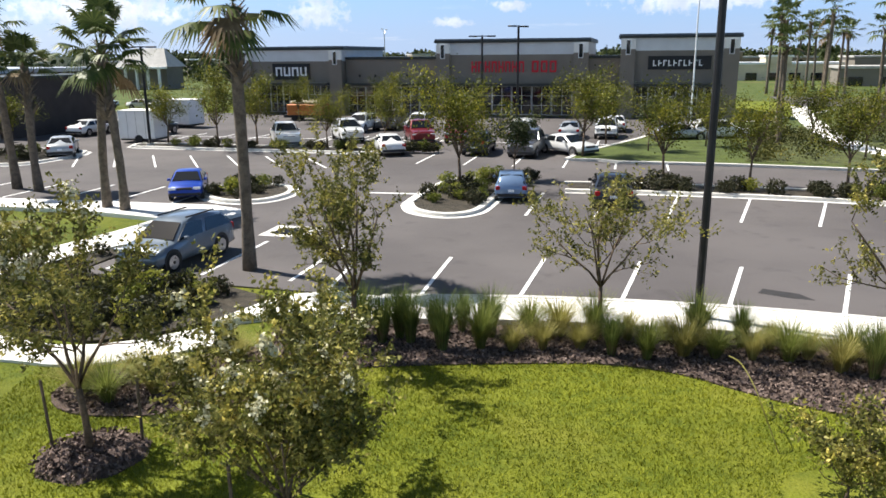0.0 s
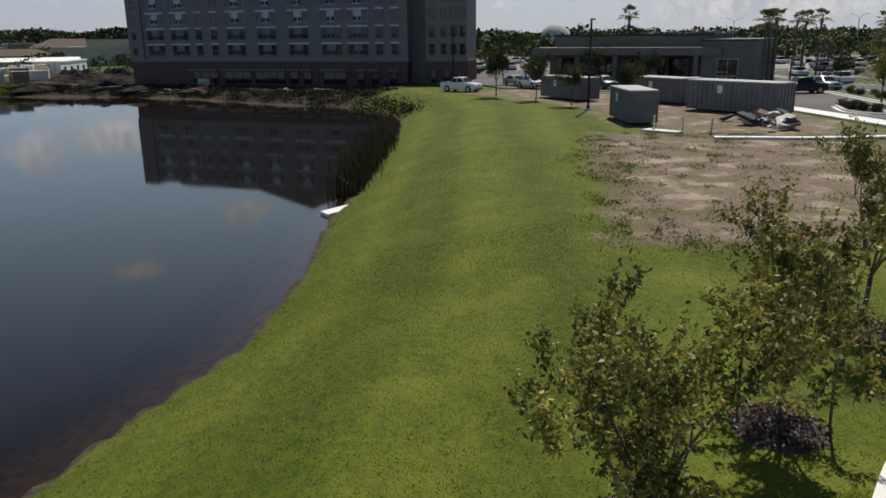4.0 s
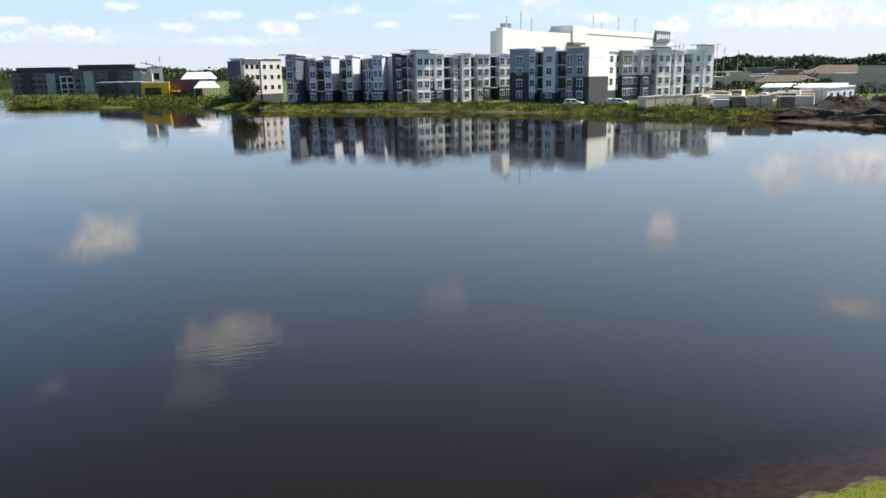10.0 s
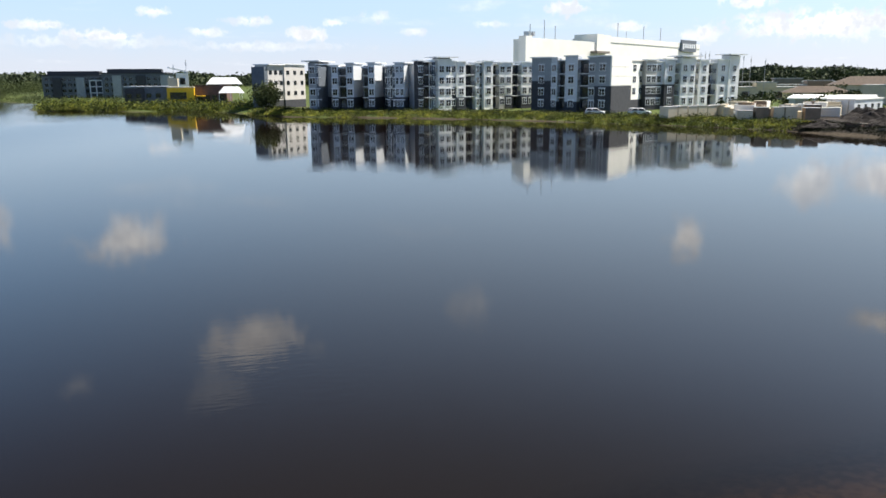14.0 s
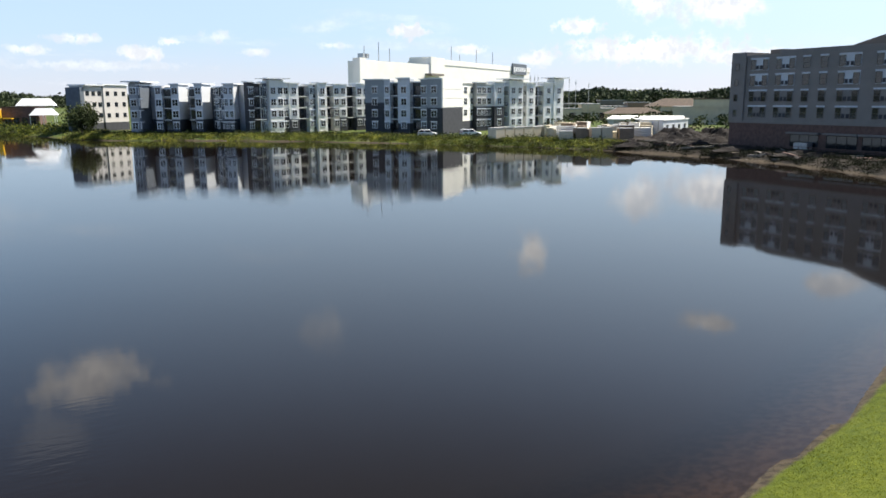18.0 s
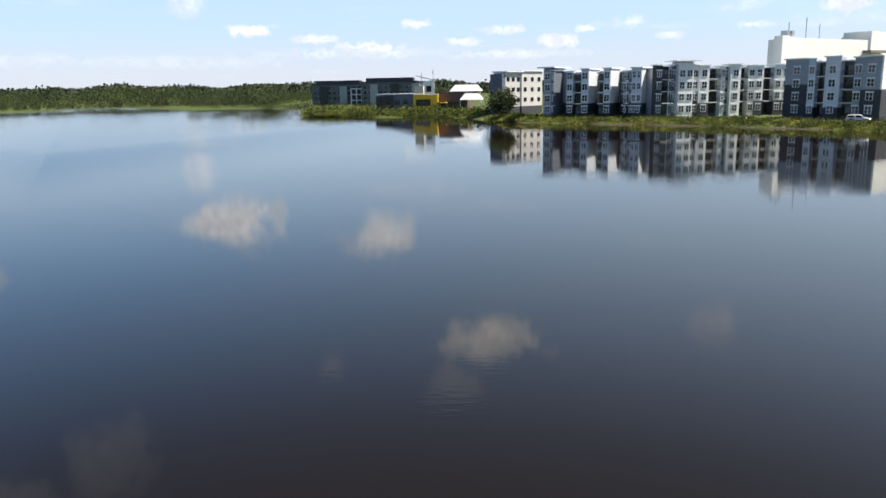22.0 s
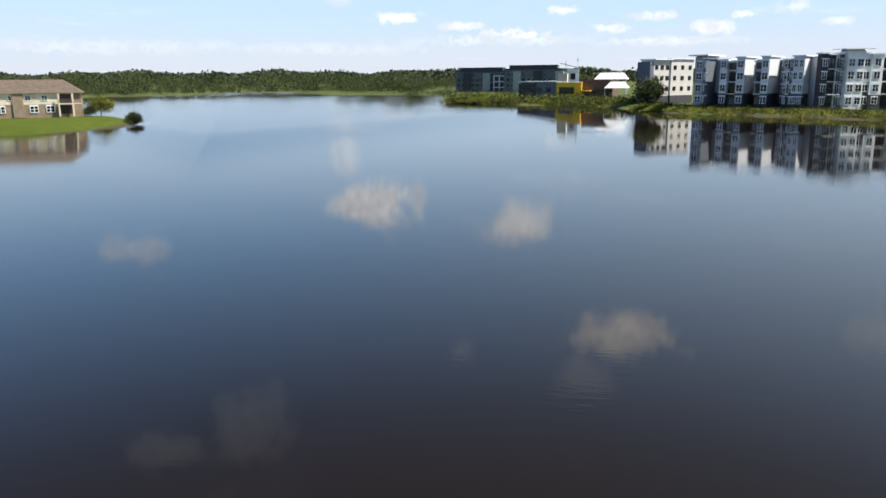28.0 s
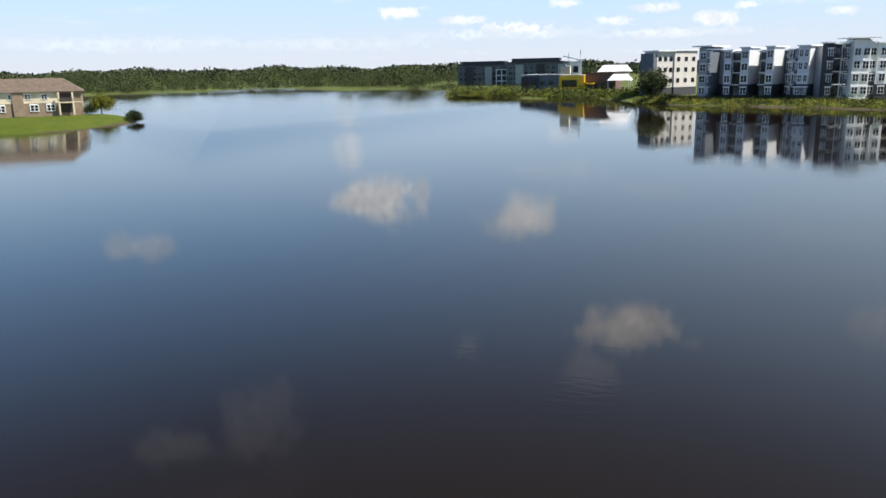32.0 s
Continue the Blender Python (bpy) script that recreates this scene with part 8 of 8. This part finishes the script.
P_SILVER, P_WHITE, P_BLACK = paint("silver car paint", (0.48, 0.50, 0.52)), paint("white car paint", (0.78, 0.78, 0.77), 0.3, 0.0), paint("black car paint", (0.02, 0.02, 0.024))
P_BLUE, P_STEEL, P_PALE = paint("bright blue car paint", (0.015, 0.06, 0.42)), paint("steel blue car paint", (0.16, 0.20, 0.25)), paint("pale blue car paint", (0.17, 0.26, 0.42))
P_RED, P_GREY, P_ORANGE = paint("dark red car paint", (0.22, 0.015, 0.02)), paint("grey car paint", (0.10, 0.10, 0.11)), paint("orange paint", (0.5, 0.16, 0.03))
FLEET = {}
for kind, col, mat, u, v, rz in (
    ("suv", "steel blue", P_STEEL, -14.55, 21.7, -96), ("hatchback", "pale blue", P_PALE, -5.6, 35.8, 99), ("sedan", "bright blue", P_BLUE, -21.2, 33.0, -64), ("sedan", "black", P_BLACK, -0.9, 35.2, 95), ("sedan", "silver", P_SILVER, -38.6, 45.1, 125),
    ("sedan", "white", P_WHITE, -16.6, 50.6, 118), ("suv", "black", P_BLACK, -10.4, 51.9, 90), ("pickup", "grey", P_GREY, -6.9, 51.8, -96), ("sedan", "white", P_WHITE, -4.4, 52.4, -40), ("suv", "dark red", P_RED, -13.2, 58.6, -90), ("pickup", "dark red", P_RED, -16.4, 57.8, -66),
    ("pickup", "white", P_WHITE, -26.0, 54.0, -58), ("pickup", "white", P_WHITE, -22.4, 57.8, -58), ("suv", "white", P_WHITE, -23.8, 65.0, -90), ("suv", "white", P_WHITE, -18.8, 66.5, -90), ("sedan", "dark red", P_RED, -15.8, 69.0, -90), ("van", "white", P_WHITE, -8.2, 58.5, 90), ("sedan", "silver", P_SILVER, -5.0, 63.0, 90),
    ("suv", "white", P_WHITE, -2.2, 64.0, -90), ("sedan", "white", P_WHITE, -1.6, 69.5, 90), ("sedan", "silver", P_SILVER, 3.4, 62.5, 20), ("suv", "white", P_WHITE, 6.5, 64.0, 10), ("pickup", "grey", P_GREY, -21.8, 68.0, -90), ("suv", "black", P_BLACK, -43.5, 60, 90), ("sedan", "white", P_WHITE, -46.5, 58.0, 90), ("suv", "black", P_BLACK, -40.6, 59, 90),
    ("sedan", "black", P_BLACK, -57.5, 51.0, 8), ("suv", "black", P_BLACK, -92.5, 46.5, 10), ("pickup", "black", P_BLACK, -89.0, 29.5, 100), ("suv", "silver", P_SILVER, -94.0, 33.5, 20), ("sedan", "white", P_WHITE, -97.0, 20.0, 40), ("sedan", "black", P_BLACK, -92.0, 14.5, 30), ("suv", "grey", P_GREY, -97.5, 9.0, 20), ("suv", "white", P_WHITE, -99, 0.0, 35), ("pickup", "white", P_WHITE, -95.6, -8.6, 60),
    ("sedan", "grey", P_GREY, -100.5, 4.0, 30), ("sedan", "silver", P_SILVER, -104.0, -2.0, 30), ("sedan", "white", P_WHITE, -62, 88, 0), ("suv", "silver", P_SILVER, -70, 90, 0), ("sedan", "red", P_RED, -105, 70, 20), ("sedan", "white", P_WHITE, -112, 74, 20), ("suv", "white", P_WHITE, -118, 66, 20), ("sedan", "silver", P_SILVER, -98, 68, 20), ("sedan", "white", P_WHITE, -125, 78, 20), ("suv", "grey", P_GREY, -131, 70, 20)):
    key = (kind, col)
    m = GP(u, v, land_z(*G(u, v)[:2]) if v < -5 else 0.0, rz)
    if key in FLEET:
        copy_thing(FLEET[key], m)
    else:
        FLEET[key] = car(kind, col, mat)
        FLEET[key].matrix_basis = m @ Matrix.Scale(0.9 if mat is P_STEEL else 0.86 if mat in (P_PALE, P_BLUE) else 0.95, 4)
for x, y, rz in ((-139.0, -98.3, 128), (-145.2, -91.0, 128), (-147.0, -92.8, 132)):
    copy_thing(FLEET[("suv", "white")], pose(x, y, land_z(x, y), 0, 0, rz))


def white_trailer(u, v, rz, L, h):
    ob = thing("cargo_trailer", "white box trailer parked behind the stalls", "trailer", GP(u, v, 0, rz), "cargo trailers")
    part("box", boxed(0, 0, 0.35, L, 2.3, h, 0.04), M_WHITEMETAL, ob)
    part("roof", boxed(-0.04, -0.04, h, L + 0.04, 2.34, h + 0.06), M_WHITE, ob)
    for k in range(3):
        part("seam", boxed(L * (k + 1) / 4 - 0.02, -0.015, 0.4, L * (k + 1) / 4 + 0.02, 0, h - 0.05), M_STEEL, ob)
    part("frame", boxed(0, 0.2, 0.2, L, 2.1, 0.35), M_TRIM, ob)
    for y in (0.0, 2.3):
        part("wheel", tubed([(L * 0.55, y - 0.1, 0.33), (L * 0.55, y + 0.1, 0.33)], 0.33, 14), M_RUBBER, ob)


white_trailer(-39.6, 52.6, 6, 3.0, 2.5)
white_trailer(-45.2, 65.4, -8, 4.2, 2.6)
dumper = thing("dump_bin", "orange tipper bin loaded with sand behind the trucks", "bin", GP(-35.5, 74.5, 0))
part("bin", boxed(0, 0, 0.6, 3.9, 2.2, 1.7, 0.05), P_ORANGE, dumper)
part("load", boxed(0.2, 0.2, 1.7, 3.4, 2.0, 2.1, 0.2), M_CREAM, dumper)
part("frame", boxed(-0.6, 0.4, 0.3, 3.9, 1.8, 0.6), M_TRIM, dumper)
for x in (0.8, 3.6):
    for y in (0.2, 2.0):
        part("wheel", tubed([(x, y - 0.14, 0.42), (x, y + 0.14, 0.42)], 0.42, 14), M_RUBBER, dumper)

# a gabled pavilion beyond the lot, and a dome
club = gabled("gabled_pavilion", "pavilion with a pale metal hipped roof and white columns", GP(-107.0, 144.2, 0), 11.5, 6, 4.6, 8.4, M_ROOFGREY, M_DARKTAUPE, "pavilion")
for k in range(5):
    block(club, "column", 0.2 + k * 2.65, 0.6 + k * 2.65, -2.2, -1.75, 0, 4.2, M_WHITE)
block(club, "porch_roof", -0.2, 11.7, -2.6, 0, 4.2, 4.6, M_WHITE)
dome = thing("domed_hall", "distant pale domed hall above the trees", "hall", pose(-250, 70, 0))
bm = bmesh.new()
bmesh.ops.create_uvsphere(bm, u_segments=24, v_segments=12, radius=6.0)
bmesh.ops.scale(bm, vec=(1, 1, 1.15), verts=bm.verts)
o = part("dome", bm, M_ROOFGREY, dome, smooth=True)
o.matrix_basis = pose(0, 0, 3)
part("drum", tubed([(0, 0, -1), (0, 0, 3)], 7.0, 24), M_TAUPE, dome)


# ---- far car parks, street lamps and masts ----
for label, pts in (("pale asphalt car park among palms", ((-150.3, 20), (-150.3, 100), (-230, 118), (-230, 20))), ("pale asphalt car park behind the bank", ((-150.3, -14), (-150.3, 19.6), (-250, 19.6), (-250, -24)))):
    tagged(part("far_lot", slab([G(*p) for p in pts], -0.3, 0.0), M_FARLOT), label, "road", kind="structure")
FAR_CARS = []
for col, mat in (("white", P_WHITE), ("silver", P_SILVER), ("dark", P_GREY), ("red", P_RED)):
    ob = thing("parked_car", col + " car in a distant car park", "car", group="distant parked cars")
    part("body", boxed(-2.2, -0.9, 0.3, 2.2, 0.9, 0.95, 0.12), mat, ob)
    part("cabin", boxed(-1.6, -0.75, 0.95, 0.9, 0.75, 1.45, 0.2), M_CARGLASS, ob)
    part("roof", boxed(-1.3, -0.68, 1.45, 0.55, 0.68, 1.5, 0.02), mat, ob)
    for x in (-1.3, 1.35):
        part("axle_wheels", tubed([(x, -0.88, 0.32), (x, 0.88, 0.32)], 0.32, 10), M_RUBBER, ob)
    FAR_CARS.append(ob)
rng = np.random.default_rng(17)
placed = set()
for k in range(84):
    if k < 56:
        u, v = -106 - 5.6 * int(rng.integers(0, 15)), 40 + 3.1 * int(rng.integers(0, 20))
    else:
        u, v = -152 - 5.6 * int(rng.integers(0, 10)), -10 + 3.1 * int(rng.integers(0, 9))
    if (u, v) in placed:
        continue
    placed.add((u, v))
    i = int(rng.choice(4, p=[0.45, 0.25, 0.22, 0.08]))
    put(FAR_CARS[i], [(*G(u, v)[:2], 0.0, -14 + rng.uniform(-3, 3), 1.0)], USED)
street_lamp = thing("street_lamp", "tall twin-armed steel street lamp on the skyline", "street lamp", group="street lamps")
part("pole", tubed([(0, 0, -0.5), (0, 0, 10.6)], [0.2, 0.12], 6), M_STEEL, street_lamp)
for s_ in (1, -1):
    part("arm", tubed([(0, 0, 10.5), (s_ * 0.9, 0, 11.5), (s_ * 2.2, 0, 12.0)], [0.1, 0.08, 0.07], 5), M_STEEL, street_lamp)
    part("head", boxed(s_ * 2.5 - 0.5, -0.2, 11.9, s_ * 2.5 + 0.5, 0.2, 12.08, 0.04), M_STEEL, street_lamp)
put(street_lamp, [(-244.9, 173, 0, 30, 1), (-220.5, 203.2, 0, 30, 1), (-199.9, 223.5, 0, 40, 1.12), (-197.5, 225.6, 0, 60, 1), (-181.9, 238.3, 0, 20, 1.12), (-173.7, 244.4, 0, 30, 1), (-22.2, 299.2, 0, 80, 1.35), (-83.0, 288.1, 0, 60, 1.4), (-265.6, 139.6, 0, 50, 0.95), (-245.3, 190.8, 0, 50, 1)], USED)
for x, y, h in ((-265.5, -142.7, 17), (-266.3, -141.3, 17), (-266.9, -140.1, 17), (-272.1, -129.6, 16), (-273.2, -127.4, 15.2), (-275.1, -123, 14.4), (-125.8, -274.1, 13.8), (-129.8, -272.2, 15.3)):
    ob = thing("radio_mast", "thin grey steel mast on the skyline", "mast", pose(x, y, -1), "skyline masts")
    part("pole", tubed([(0, 0, -0.5), (0, 0, h)], [0.1, 0.06], 5), M_STEEL, ob)
    part("antenna", boxed(-0.14, -0.14, h - 2.2, 0.14, 0.14, h - 0.9), M_STEEL, ob)
cane = smooth_line([(5.71, 11.74, -0.05), (5.5, 12.0, 0.6), (5.41, 12.27, 0.95), (5.4, 12.9, 1.12), (5.43, 13.57, 1.0)], 4)
tagged(part("dry_cane", tubed([tuple(p) for p in cane], 0.012, 5), M_TUFT_STRAW), "thin yellow dry cane arching over the bed", "plant stem")

# low store across the street
store_far = thing("roadside_store", "low grey store with a white fascia beyond the palms", "shop building", GP(48, 196, 0))
block(store_far, "wall", 0, 60, 0, 14, 0, 5.4, M_TAUPE)
block(store_far, "fascia", 14, 44, -0.4, 2, 4.2, 7.0, M_WHITEMETAL)
block(store_far, "roof", -0.4, 60.4, -0.4, 14.4, 5.4, 5.8, M_ROOFGREY)
for k in range(9):
    window(store_far, pose(4 + k * 6.4, -0.05, 0.3), 3.6, 2.8, M_BLACK, None, (2, 1))

# broken timber and spoil heaps on the dark bank below the hotel
rng = np.random.default_rng(303)
for k in range(70):
    t = rng.random()
    x, y = -140 + 30 * t + rng.uniform(-5, 1), -56 + 54 * t + rng.uniform(-4, 4)
    bm = bmesh.new()
    L = rng.uniform(0.6, 2.6)
    for q in box(bm, -L, -0.18, -0.12, L, 0.18, 0.16):
        q.co += Vector(rng.normal(size=3)) * 0.07
    ob = part("bank_timber", bm, (M_BRICK, M_DARKWALL, M_WOOD, M_TAUPE)[k % 4])
    ob.matrix_basis = pose(x, y, land_z(x, y) + 0.1, rng.uniform(-8, 8), rng.uniform(-8, 8), rng.uniform(20, 100))
    tagged(ob, "broken dark timber lying on the bare bank", "debris", "bank debris")
